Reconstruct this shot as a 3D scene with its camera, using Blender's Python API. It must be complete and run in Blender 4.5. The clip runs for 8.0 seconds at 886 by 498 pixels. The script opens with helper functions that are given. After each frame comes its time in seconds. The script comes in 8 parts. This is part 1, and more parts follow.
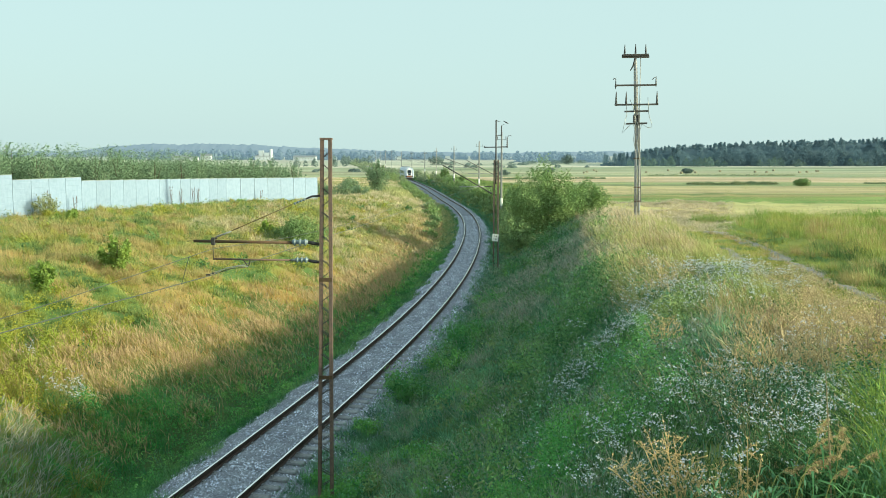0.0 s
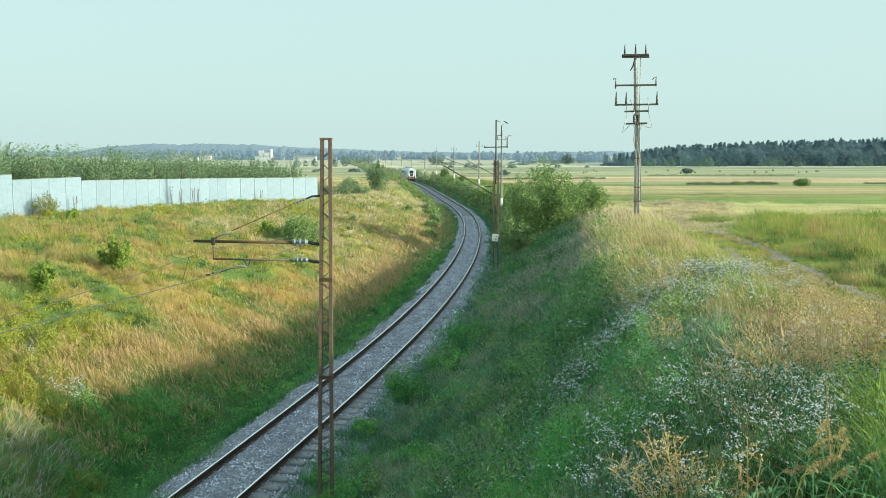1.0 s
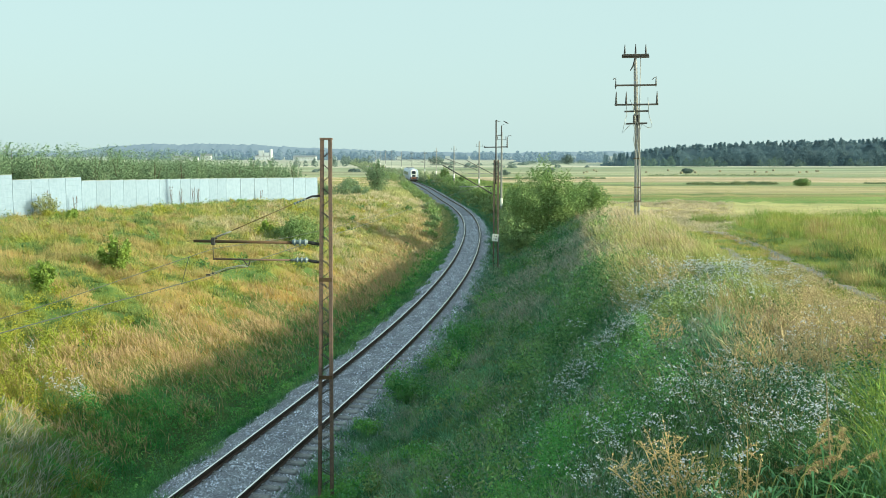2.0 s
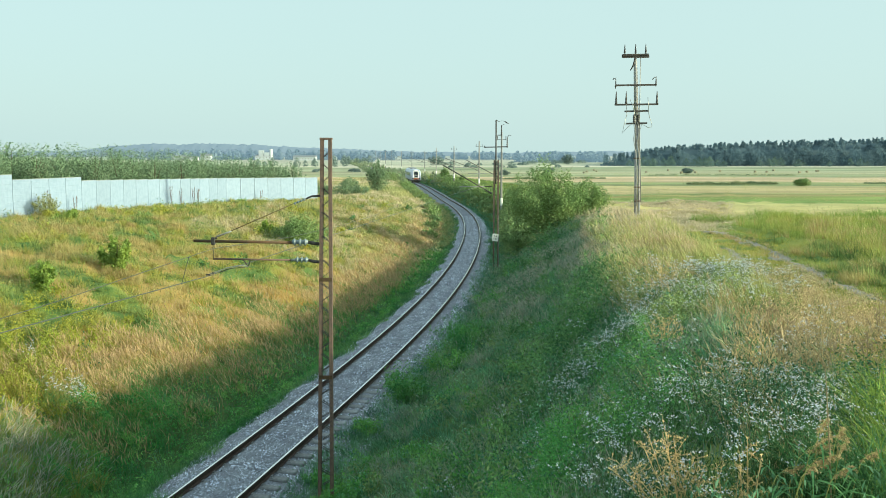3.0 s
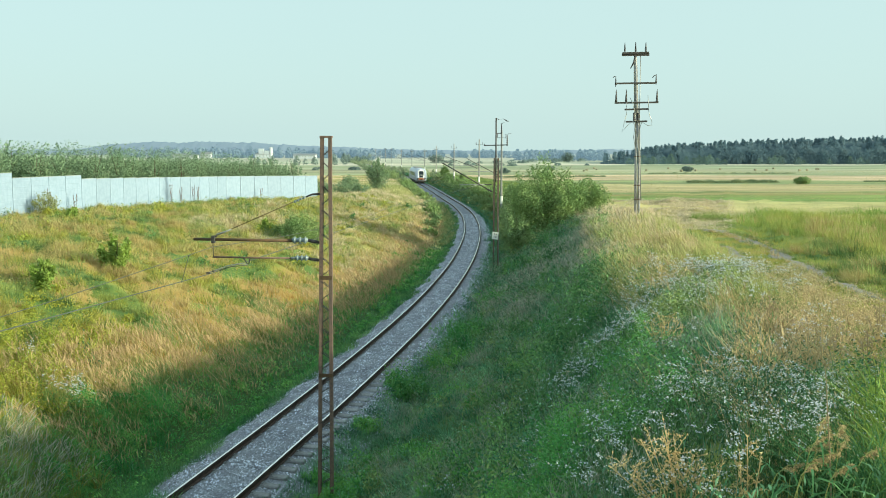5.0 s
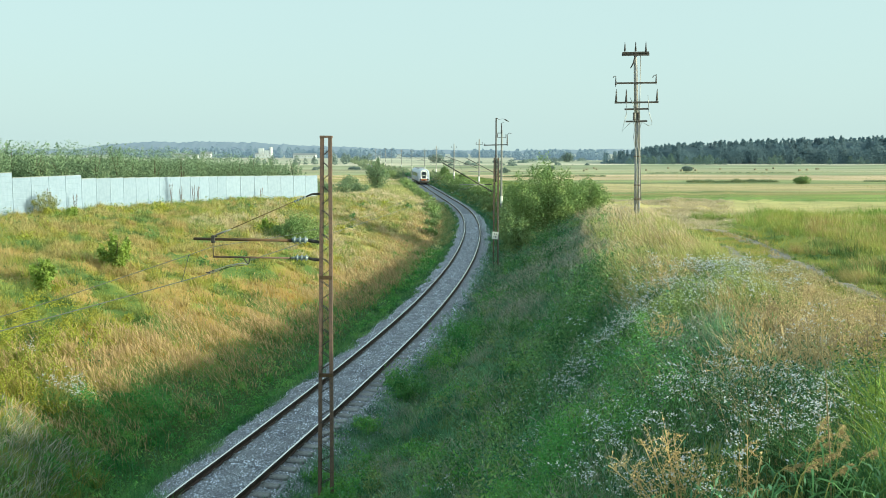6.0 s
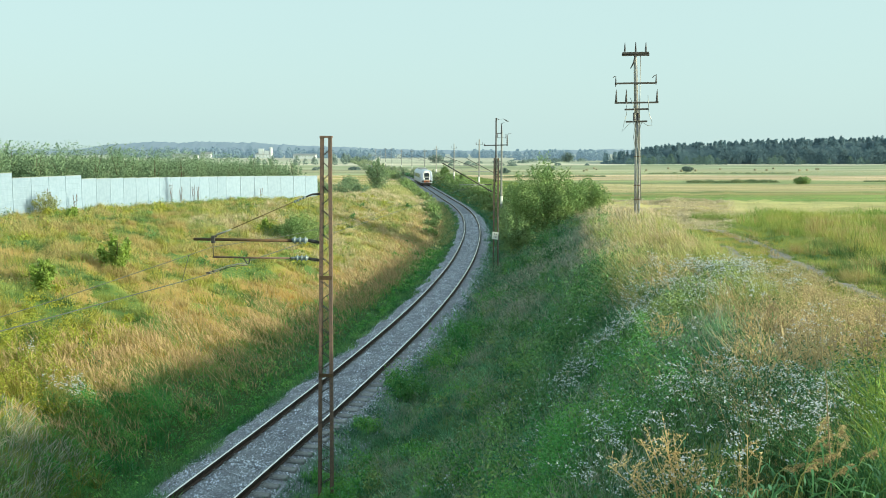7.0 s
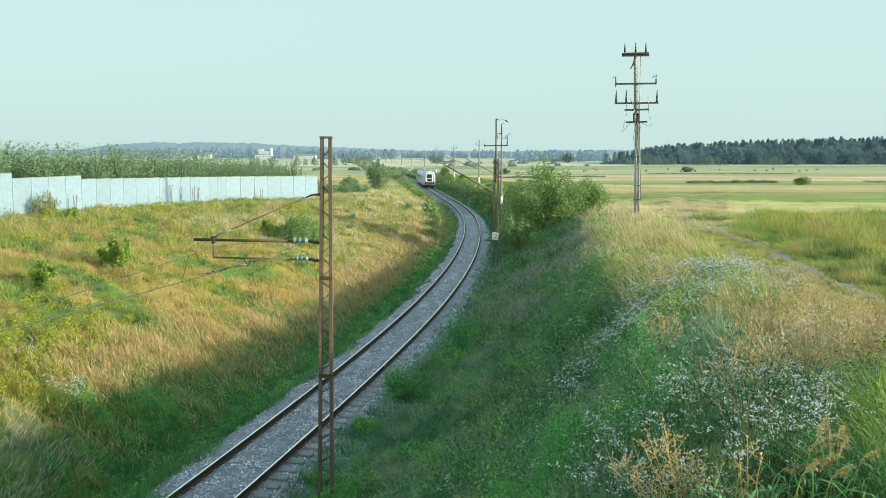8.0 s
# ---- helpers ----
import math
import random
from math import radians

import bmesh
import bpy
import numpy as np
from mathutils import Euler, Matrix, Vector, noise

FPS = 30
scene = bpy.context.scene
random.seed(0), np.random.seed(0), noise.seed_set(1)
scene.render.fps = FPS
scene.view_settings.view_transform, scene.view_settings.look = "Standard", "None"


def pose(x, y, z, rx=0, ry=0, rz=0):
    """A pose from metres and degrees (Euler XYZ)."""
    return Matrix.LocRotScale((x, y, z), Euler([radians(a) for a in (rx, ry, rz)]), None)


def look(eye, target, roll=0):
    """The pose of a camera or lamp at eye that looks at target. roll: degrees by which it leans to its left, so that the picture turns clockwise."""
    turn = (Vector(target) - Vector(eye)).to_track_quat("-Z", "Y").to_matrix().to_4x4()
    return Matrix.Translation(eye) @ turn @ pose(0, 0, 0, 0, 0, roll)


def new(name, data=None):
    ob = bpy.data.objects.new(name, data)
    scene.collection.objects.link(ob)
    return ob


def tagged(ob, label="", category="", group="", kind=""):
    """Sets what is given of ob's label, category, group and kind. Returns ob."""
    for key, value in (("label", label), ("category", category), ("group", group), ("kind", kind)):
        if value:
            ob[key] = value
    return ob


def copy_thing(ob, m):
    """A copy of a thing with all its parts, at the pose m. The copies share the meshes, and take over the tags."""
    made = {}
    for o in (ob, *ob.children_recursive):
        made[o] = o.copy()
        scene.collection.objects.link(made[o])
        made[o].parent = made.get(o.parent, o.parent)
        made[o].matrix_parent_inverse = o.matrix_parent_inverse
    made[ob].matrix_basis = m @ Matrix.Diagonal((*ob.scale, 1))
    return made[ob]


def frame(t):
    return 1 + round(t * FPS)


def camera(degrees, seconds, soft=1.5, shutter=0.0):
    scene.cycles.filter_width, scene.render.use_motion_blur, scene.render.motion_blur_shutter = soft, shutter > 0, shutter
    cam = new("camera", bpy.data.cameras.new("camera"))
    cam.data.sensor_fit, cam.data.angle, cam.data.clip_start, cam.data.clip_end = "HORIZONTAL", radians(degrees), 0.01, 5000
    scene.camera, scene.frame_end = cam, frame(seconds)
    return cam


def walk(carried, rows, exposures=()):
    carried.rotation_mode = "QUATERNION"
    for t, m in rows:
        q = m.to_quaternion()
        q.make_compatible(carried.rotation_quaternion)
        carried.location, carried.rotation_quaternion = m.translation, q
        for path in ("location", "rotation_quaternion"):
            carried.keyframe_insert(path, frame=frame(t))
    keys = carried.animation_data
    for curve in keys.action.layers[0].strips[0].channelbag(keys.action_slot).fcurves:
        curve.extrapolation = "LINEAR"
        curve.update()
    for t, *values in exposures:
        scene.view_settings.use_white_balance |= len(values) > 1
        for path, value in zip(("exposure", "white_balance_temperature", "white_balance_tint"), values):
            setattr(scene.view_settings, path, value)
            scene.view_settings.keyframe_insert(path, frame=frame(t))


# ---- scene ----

# ---------------------------------------------------------------- camera
cam = camera(49.5, 8.0, soft=0.45)
TILT = 84.323
sag = [(0, 0), (1.5, 0), (3.0, 0.2), (3.5, 1.0), (4.0, 1.7), (4.5, 2.9), (5.2, 3.5), (6.0, 3.8), (6.5, 3.8), (7.0, 3.4), (7.5, 3.0), (8.0, 2.6)]
walk(cam, [(t, pose(0, 0, 7.7, TILT - d * 0.0337)) for t, d in sag], [(0, 0.75, 5450, -10), (8, 0.75, 5450, -10)])

# ---------------------------------------------------------------- world and sun
SUN_TURN, SUN_RISE = radians(106), radians(12.4)
world = bpy.data.worlds.new("world")
scene.world = world
world.use_nodes = True
wn, wl = world.node_tree.nodes, world.node_tree.links
wn.clear()
sky = wn.new("ShaderNodeTexSky")
sky.sky_type, sky.sun_disc, sky.sun_elevation, sky.sun_rotation = "NISHITA", False, SUN_RISE, SUN_TURN
sky.air_density, sky.dust_density, sky.ozone_density, sky.altitude = 1.0, 3.0, 1.5, 100
sky_level = wn.new("ShaderNodeMix")
sky_level.data_type, sky_level.blend_type = "RGBA", "MULTIPLY"
sky_level.inputs[0].default_value = 1.0
sky_level.inputs[7].default_value = (0.10, 0.10, 0.10, 1)
hazy = wn.new("ShaderNodeMix")
hazy.data_type = "RGBA"
hazy.inputs[0].default_value = 0.84
hazy.inputs[7].default_value = (0.496, 0.52, 0.473, 1)
wbg, wout = wn.new("ShaderNodeBackground"), wn.new("ShaderNodeOutputWorld")
wl.new(sky.outputs[0], sky_level.inputs[6])
wl.new(sky_level.outputs[2], hazy.inputs[6])
wl.new(hazy.outputs[2], wbg.inputs[0])
wl.new(wbg.outputs[0], wout.inputs[0])
wbg.inputs[1].default_value = 1.0

sun_data = bpy.data.lights.new("sun", "SUN")
sun_data.energy, sun_data.angle, sun_data.color = 4.3, radians(0.8), (1.0, 0.80, 0.50)
sun = new("sun", sun_data)
to_sun = Vector((math.sin(SUN_TURN) * math.cos(SUN_RISE), math.cos(SUN_TURN) * math.cos(SUN_RISE), math.sin(SUN_RISE)))
sun.matrix_world = look(to_sun * 60, (0, 0, 0))


# ---------------------------------------------------------------- materials
def material(name, tones, grain=8.0, patch=0.6, rough=0.8, metal=0.0, bump=0.2, bump_scale=None, island=0.0, through_light=0.0, random_tone=0.0, along=None, spec=0.3, emit=None):
    """tones: three colours mixed by a coarse and a fine noise. along: colour towards the tip of a blade."""
    m = bpy.data.materials.new(name)
    m.use_nodes = True
    n, l = m.node_tree.nodes, m.node_tree.links
    b, out = n["Principled BSDF"], n["Material Output"]
    b.inputs["Roughness"].default_value, b.inputs["Metallic"].default_value = rough, metal
    b.inputs["Specular IOR Level"].default_value = spec
    co = n.new("ShaderNodeTexCoord")
    big, small = n.new("ShaderNodeTexNoise"), n.new("ShaderNodeTexNoise")
    big.inputs["Scale"].default_value, small.inputs["Scale"].default_value = patch, grain
    big.inputs["Detail"].default_value, small.inputs["Detail"].default_value = 4, 6
    for k in (big, small):
        l.new(co.outputs["Object"], k.inputs["Vector"])
    r1 = n.new("ShaderNodeValToRGB")
    r1.color_ramp.elements[0].position, r1.color_ramp.elements[1].position = 0.38, 0.62
    r1.color_ramp.elements[0].color, r1.color_ramp.elements[1].color = (*tones[0], 1), (*tones[1], 1)
    l.new(big.outputs[0], r1.inputs[0])
    mix = n.new("ShaderNodeMix")
    mix.data_type = "RGBA"
    mix.inputs[7].default_value = (*tones[2], 1)
    fine = n.new("ShaderNodeMapRange")
    fine.inputs[1].default_value, fine.inputs[2].default_value, fine.inputs[4].default_value = 0.42, 0.7, 0.85
    l.new(small.outputs[0], fine.inputs[0])
    l.new(fine.outputs[0], mix.inputs[0])
    l.new(r1.outputs[0], mix.inputs[6])
    colour = mix.outputs[2]
    if along:
        at, mx, mr = n.new("ShaderNodeAttribute"), n.new("ShaderNodeMix"), n.new("ShaderNodeMapRange")
        at.attribute_name = "along"
        mx.data_type = "RGBA"
        mx.inputs[7].default_value = (*along, 1)
        mr.inputs[1].default_value, mr.inputs[2].default_value = 0.35, 0.85
        l.new(at.outputs["Fac"], mr.inputs[0])
        l.new(mr.outputs[0], mx.inputs[0])
        l.new(colour, mx.inputs[6])
        colour = mx.outputs[2]
    if island or random_tone:
        hs, mr = n.new("ShaderNodeHueSaturation"), n.new("ShaderNodeMapRange")
        src = n.new("ShaderNodeNewGeometry").outputs["Random Per Island"] if island else n.new("ShaderNodeObjectInfo").outputs["Random"]
        amount = island or random_tone
        mr.inputs[3].default_value, mr.inputs[4].default_value = 1 - amount, 1 + amount
        l.new(src, mr.inputs[0])
        l.new(mr.outputs[0], hs.inputs["Value"])
        l.new(colour, hs.inputs["Color"])
        colour = hs.outputs[0]
    l.new(colour, b.inputs["Base Color"])
    if bump:
        bp, bn = n.new("ShaderNodeBump"), n.new("ShaderNodeTexNoise")
        bn.inputs["Scale"].default_value, bn.inputs["Detail"].default_value = bump_scale or grain * 2, 5
        bp.inputs["Strength"].default_value, bp.inputs["Distance"].default_value = bump, 0.05
        l.new(co.outputs["Object"], bn.inputs["Vector"])
        l.new(bn.outputs[0], bp.inputs["Height"])
        l.new(bp.outputs[0], b.inputs["Normal"])
    if emit:
        b.inputs["Emission Color"].default_value, b.inputs["Emission Strength"].default_value = (*emit[0], 1), emit[1]
    if through_light:
        tr, ad = n.new("ShaderNodeBsdfTranslucent"), n.new("ShaderNodeMixShader")
        l.new(colour, tr.inputs[0])
        ad.inputs[0].default_value = through_light
        l.new(b.outputs[0], ad.inputs[1])
        l.new(tr.outputs[0], ad.inputs[2])
        l.new(ad.outputs[0], out.inputs[0])
    return m


# bed toned down, its third tone painting the dark gaps between stones
M_BALLAST = material("ballast", ((0.24, 0.25, 0.315), (0.33, 0.345, 0.41), (0.07, 0.072, 0.09)), 22, 1.2, 0.9, bump=1.0, bump_scale=30)
M_STONE = material("ballast_stone", ((0.43, 0.455, 0.56), (0.60, 0.63, 0.73), (0.19, 0.20, 0.25)), 9, 1.5, 0.88, island=0.75, bump=0.3)
M_SLEEPER = material("sleeper_concrete", ((0.265, 0.27, 0.29), (0.33, 0.335, 0.355), (0.16, 0.16, 0.17)), 14, 2, 0.9, random_tone=0.2)
M_RAIL_SIDE = material("rail_rust", ((0.052, 0.036, 0.030), (0.08, 0.055, 0.044), (0.03, 0.023, 0.021)), 20, 2, 0.85, bump=0.3)
M_RAIL_TOP = material("rail_polished", ((0.80, 0.80, 0.80), (0.86, 0.86, 0.86), (0.7, 0.7, 0.7)), 30, 1, 0.27, metal=0.9, bump=0.02)
M_RUST = material("rusted_paint", ((0.17, 0.12, 0.10), (0.23, 0.15, 0.115), (0.105, 0.082, 0.078)), 18, 1.6, 0.8, bump=0.3)
M_STEEL = material("weathered_steel", ((0.07, 0.07, 0.075), (0.11, 0.10, 0.10), (0.05, 0.04, 0.035)), 20, 2, 0.6, metal=0.4, bump=0.2)
M_GALV = material("galvanised_steel", ((0.34, 0.35, 0.36), (0.42, 0.42, 0.42), (0.24, 0.24, 0.24)), 25, 3, 0.5, metal=0.6, bump=0.1)
M_TUBE = material("old_bracket_tube", ((0.11, 0.075, 0.045), (0.15, 0.09, 0.05), (0.07, 0.055, 0.04)), 20, 3, 0.7, metal=0.2, bump=0.2)
M_PORCELAIN = material("porcelain", ((0.22, 0.27, 0.30), (0.28, 0.33, 0.36), (0.16, 0.19, 0.22)), 12, 3, 0.25, bump=0.02, spec=0.5)
M_DARK_INSUL = material("dark_insulator", ((0.05, 0.045, 0.05), (0.07, 0.06, 0.06), (0.035, 0.03, 0.03)), 12, 3, 0.35, bump=0.02, spec=0.5)
M_WIRE = material("wire", ((0.10, 0.115, 0.105), (0.13, 0.145, 0.13), (0.075, 0.085, 0.075)), 30, 3, 0.6, metal=0.2, bump=0)
M_CONCRETE = material("concrete_pole", ((0.27, 0.265, 0.26), (0.33, 0.32, 0.31), (0.20, 0.195, 0.19)), 14, 1.2, 0.9, bump=0.25)
M_OLDCONC = material("weathered_pole", ((0.44, 0.44, 0.48), (0.56, 0.55, 0.58), (0.22, 0.20, 0.21)), 9, 1.0, 0.9, bump=0.35)
M_WHITE = material("white_paint", ((0.78, 0.78, 0.76), (0.82, 0.82, 0.80), (0.62, 0.62, 0.58)), 10, 2, 0.55, bump=0.05)
M_FAR_WALL = material("far_pale_wall", ((0.58, 0.61, 0.65), (0.63, 0.66, 0.69), (0.51, 0.55, 0.60)), 0.5, 0.1, 0.8, bump=0)
M_BLACK = material("black_paint", ((0.02, 0.02, 0.02), (0.03, 0.03, 0.03), (0.015, 0.015, 0.015)), 10, 2, 0.6, bump=0.05)
M_FENCE = material("pale_sheet_steel", ((0.28, 0.355, 0.49), (0.31, 0.385, 0.52), (0.24, 0.315, 0.44)), 3, 0.5, 0.5, bump=0.05, random_tone=0.05)
M_FENCE_POST = material("fence_post_paint", ((0.30, 0.32, 0.33), (0.34, 0.36, 0.36), (0.24, 0.25, 0.25)), 6, 1, 0.6, bump=0.05)
M_BARK = material("bark", ((0.10, 0.075, 0.05), (0.14, 0.11, 0.08), (0.06, 0.045, 0.035)), 14, 2, 0.95, bump=0.6)
GREEN = dict(through_light=0.27, rough=0.6, bump=0, spec=0.25)
M_GRASS = material("green_grass", ((0.145, 0.235, 0.075), (0.36, 0.41, 0.13), (0.085, 0.145, 0.05)), 0.9, 0.35, island=0.4, **GREEN)
# grass green with the shade's blue and dark gaps put into its tones
M_SHADE = material("shade_toned_grass", ((0.075, 0.22, 0.115), (0.26, 0.45, 0.25), (0.032, 0.115, 0.065)), 1.3, 0.55, island=0.42, **GREEN)
M_PALE_GREEN = material("pale_seeding_grass", ((0.19, 0.31, 0.20), (0.37, 0.42, 0.31), (0.13, 0.24, 0.15)), 1.2, 0.4, island=0.3, along=(0.46, 0.43, 0.36), **GREEN)
M_GOLD = material("golden_grass", ((0.46, 0.275, 0.07), (0.43, 0.31, 0.065), (0.49, 0.275, 0.09)), 0.8, 0.2, island=0.15, along=(0.50, 0.31, 0.14), **GREEN)
M_SEED = material("seeding_grass", ((0.26, 0.29, 0.09), (0.35, 0.33, 0.13), (0.20, 0.24, 0.07)), 1.2, 0.25, island=0.2, along=(0.54, 0.38, 0.22), **GREEN)
M_STRAW = material("straw_grass", ((0.48, 0.40, 0.18), (0.56, 0.47, 0.24), (0.38, 0.35, 0.13)), 1.0, 0.3, island=0.2, along=(0.60, 0.51, 0.29), **GREEN)
M_PALE_STRAW = material("pale_trampled_straw", ((0.62, 0.53, 0.37), (0.70, 0.60, 0.44), (0.50, 0.43, 0.28)), 1.0, 0.3, island=0.2, **GREEN)
M_CREST = material("ripening_tall_grass", ((0.35, 0.39, 0.12), (0.52, 0.47, 0.19), (0.23, 0.30, 0.08)), 0.9, 0.3, island=0.32, along=(0.50, 0.51, 0.20), **GREEN)
M_PINK_STRAW = material("pinkish_straw_grass", ((0.50, 0.43, 0.26), (0.60, 0.51, 0.34), (0.40, 0.38, 0.20)), 1.0, 0.3, island=0.25, along=(0.70, 0.58, 0.43), **GREEN)
M_TAN = material("dry_tan_growth", ((0.52, 0.40, 0.22), (0.60, 0.47, 0.28), (0.38, 0.30, 0.14)), 1.6, 0.6, island=0.4, **GREEN)
M_WEED = material("weed_leaf", ((0.085, 0.215, 0.08), (0.26, 0.43, 0.145), (0.042, 0.12, 0.05)), 1.5, 0.6, island=0.38, **GREEN)
M_YELLOW_WEED = material("yellowing_weed_leaf", ((0.37, 0.41, 0.06), (0.49, 0.44, 0.07), (0.29, 0.36, 0.05)), 1.2, 0.3, island=0.14, **GREEN)
M_SUNNY_WEED = material("sunny_weed_leaf", ((0.31, 0.35, 0.075), (0.49, 0.44, 0.105), (0.27, 0.30, 0.065)), 1.2, 0.45, island=0.2, **GREEN)
M_RUST_WEED = material("browning_weed_leaf", ((0.51, 0.395, 0.18), (0.45, 0.41, 0.17), (0.41, 0.32, 0.135)), 1.2, 0.4, island=0.16, **GREEN)
M_FIELD = material("pale_field_grass", ((0.37, 0.39, 0.17), (0.44, 0.42, 0.21), (0.30, 0.34, 0.13)), 0.6, 0.05, island=0.2, **GREEN)
M_MEADOW = material("meadow_grass", ((0.27, 0.38, 0.085), (0.45, 0.44, 0.12), (0.19, 0.30, 0.06)), 0.7, 0.12, island=0.2, **GREEN)
M_HERB = material("bright_herb_leaf", ((0.115, 0.33, 0.075), (0.295, 0.53, 0.13), (0.07, 0.23, 0.06)), 2.5, 0.7, island=0.25, **GREEN)
M_LEAF = material("willow_leaf", ((0.235, 0.335, 0.125), (0.345, 0.435, 0.165), (0.155, 0.25, 0.095)), 1.2, 0.5, island=0.35, **GREEN)
M_LEAF_B = material("shrub_leaf", ((0.26, 0.36, 0.16), (0.38, 0.45, 0.19), (0.19, 0.28, 0.125)), 1.2, 0.6, island=0.35, **GREEN)
M_LEAF_YOUNG = material("young_tree_leaf", ((0.22, 0.31, 0.19), (0.30, 0.38, 0.22), (0.17, 0.25, 0.155)), 0.8, 0.3, island=0.3, **GREEN)
# the next three leaf colours carry the paleness and blue of haze
M_FOREST = material("hazed_forest_leaf", ((0.175, 0.25, 0.30), (0.20, 0.28, 0.325), (0.155, 0.23, 0.285)), 0.2, 0.02, island=0.08, rough=0.8, bump=0, through_light=0.55)
M_FOREST_EDGE = material("hazed_forest_edge_leaf", ((0.15, 0.22, 0.20), (0.18, 0.25, 0.215), (0.125, 0.19, 0.18)), 0.3, 0.03, island=0.15, rough=0.8, bump=0, through_light=0.4)
M_FAR_TREES = material("hazed_tree_leaf", ((0.19, 0.245, 0.23), (0.22, 0.275, 0.25), (0.165, 0.215, 0.205)), 0.3, 0.03, island=0.18, rough=0.8, bump=0)
M_FAR_SCRUB = material("far_scrub_leaf", ((0.29, 0.35, 0.22), (0.36, 0.40, 0.25), (0.24, 0.30, 0.20)), 0.6, 0.05, island=0.25, rough=0.8, bump=0, through_light=0.3)
M_PALE_HERB = material("pale_herb_leaf", ((0.27, 0.36, 0.13), (0.42, 0.48, 0.19), (0.18, 0.27, 0.09)), 1.6, 0.6, island=0.35, **GREEN)
M_LUSH = material("lush_herb_leaf", ((0.10, 0.28, 0.085), (0.26, 0.46, 0.14), (0.07, 0.20, 0.065)), 2.0, 0.7, island=0.3, **GREEN)
M_SAPLING = material("sapling_leaf", ((0.25, 0.36, 0.07), (0.38, 0.46, 0.10), (0.15, 0.24, 0.05)), 1.6, 0.6, island=0.3, **GREEN)
M_REED = material("reed_leaf", ((0.17, 0.23, 0.12), (0.25, 0.28, 0.14), (0.12, 0.17, 0.09)), 0.8, 0.2, island=0.25, **GREEN)
# white petals with the blue grey of shade mixed into their colour
M_PETAL = material("shade_blue_petal", ((0.55, 0.59, 0.71), (0.66, 0.70, 0.80), (0.45, 0.50, 0.64)), 8, 1, 0.6, bump=0, through_light=0.25, island=0.1)
# stem green, darkened to carry the deep shade among the flowers
M_SHADE_STEM = material("shade_dark_stem", ((0.062, 0.14, 0.055), (0.12, 0.22, 0.08), (0.03, 0.075, 0.032)), 6, 1.0, island=0.3, **GREEN)
M_CENTRE = material("flower_centre", ((0.55, 0.40, 0.05), (0.6, 0.45, 0.07), (0.45, 0.3, 0.04)), 30, 3, 0.8, bump=0)
M_DRY = material("dry_stalk", ((0.72, 0.55, 0.28), (0.80, 0.63, 0.35), (0.56, 0.40, 0.19)), 20, 3, 0.85, bump=0.1, through_light=0.15)
M_PALE_STALK = material("pale_stalk", ((0.42, 0.34, 0.22), (0.50, 0.41, 0.27), (0.30, 0.22, 0.14)), 20, 3, 0.85, bump=0.1, through_light=0.15)
M_PATH = material("bare_path_soil", ((0.30, 0.275, 0.26), (0.41, 0.385, 0.375), (0.14, 0.12, 0.09)), 7, 0.8, 0.95, bump=0.7)
M_BALE = material("hay", ((0.34, 0.31, 0.22), (0.40, 0.36, 0.25), (0.26, 0.24, 0.17)), 6, 1, 0.95, bump=0.5)
# haze over the farthest woods is put in as blue colour and glow
M_HAZE_TREES = material("haze_glow_trees", ((0.13, 0.16, 0.18), (0.15, 0.18, 0.195), (0.11, 0.14, 0.165)), 0.1, 0.01, 0.95, bump=0, emit=((0.25, 0.32, 0.37), 0.34))
M_RIDGE = material("haze_glow_wood", ((0.11, 0.13, 0.155), (0.13, 0.15, 0.17), (0.09, 0.11, 0.135)), 0.02, 0.002, 0.95, bump=0.0, emit=((0.27, 0.32, 0.36), 0.46))


# ---------------------------------------------------------------- lie of the land
def curve(table):
    """A smooth curve through the (y, value) pairs of the table."""
    ys, vs = (np.array(c, float) for c in zip(*table))
    slope = np.gradient(vs, ys)

    def at(y):
        y = np.clip(np.asarray(y, float), ys[0], ys[-1])
        i = np.clip(np.searchsorted(ys, y) - 1, 0, len(ys) - 2)
        h = ys[i + 1] - ys[i]
        t = (y - ys[i]) / h
        return ((2 * t**3 - 3 * t**2 + 1) * vs[i] + (t**3 - 2 * t**2 + t) * h * slope[i]
                + (3 * t**2 - 2 * t**3) * vs[i + 1] + (t**3 - t**2) * h * slope[i + 1])
    return at


track_x = curve([(-80, -31), (-20, -14.9), (0, -9.95), (10, -7.65), (22, -5.2), (34, -2.98), (46, -1.09), (58, 0.39), (70, 1.52), (82, 2.33),
                 (94, 2.88), (108, 3.12), (122, 2.95), (140, 2.1), (160, 0.6), (190, -1.6), (220, -3.9), (255, -7.2), (293, -11.0), (340, -16.3),
                 (400, -23.5), (600, -48), (900, -85), (1400, -120), (5000, -120)])
left_top = curve([(-80, 4.6), (0, 4.2), (30, 3.75), (60, 3.65), (90, 2.95), (110, 2.5), (150, 1.9), (200, 1.2), (300, 0.1), (450, -1.2), (650, -2.1), (1000, -2.6), (5000, -6)])
right_top = curve([(-80, 5.2), (0, 5.7), (5, 5.68), (8, 5.38), (12, 4.9), (18, 4.2), (25, 3.65), (37, 3.2), (60, 3.05), (100, 2.75), (150, 2.2), (200, 1.6), (300, 0.5), (450, -1.0), (650, -1.9), (1000, -2.6), (5000, -6)])
left_reach = curve([(-80, 20), (0, 17), (30, 17), (66, 22), (101, 15), (160, 9), (220, 6), (300, 5), (5000, 5)])
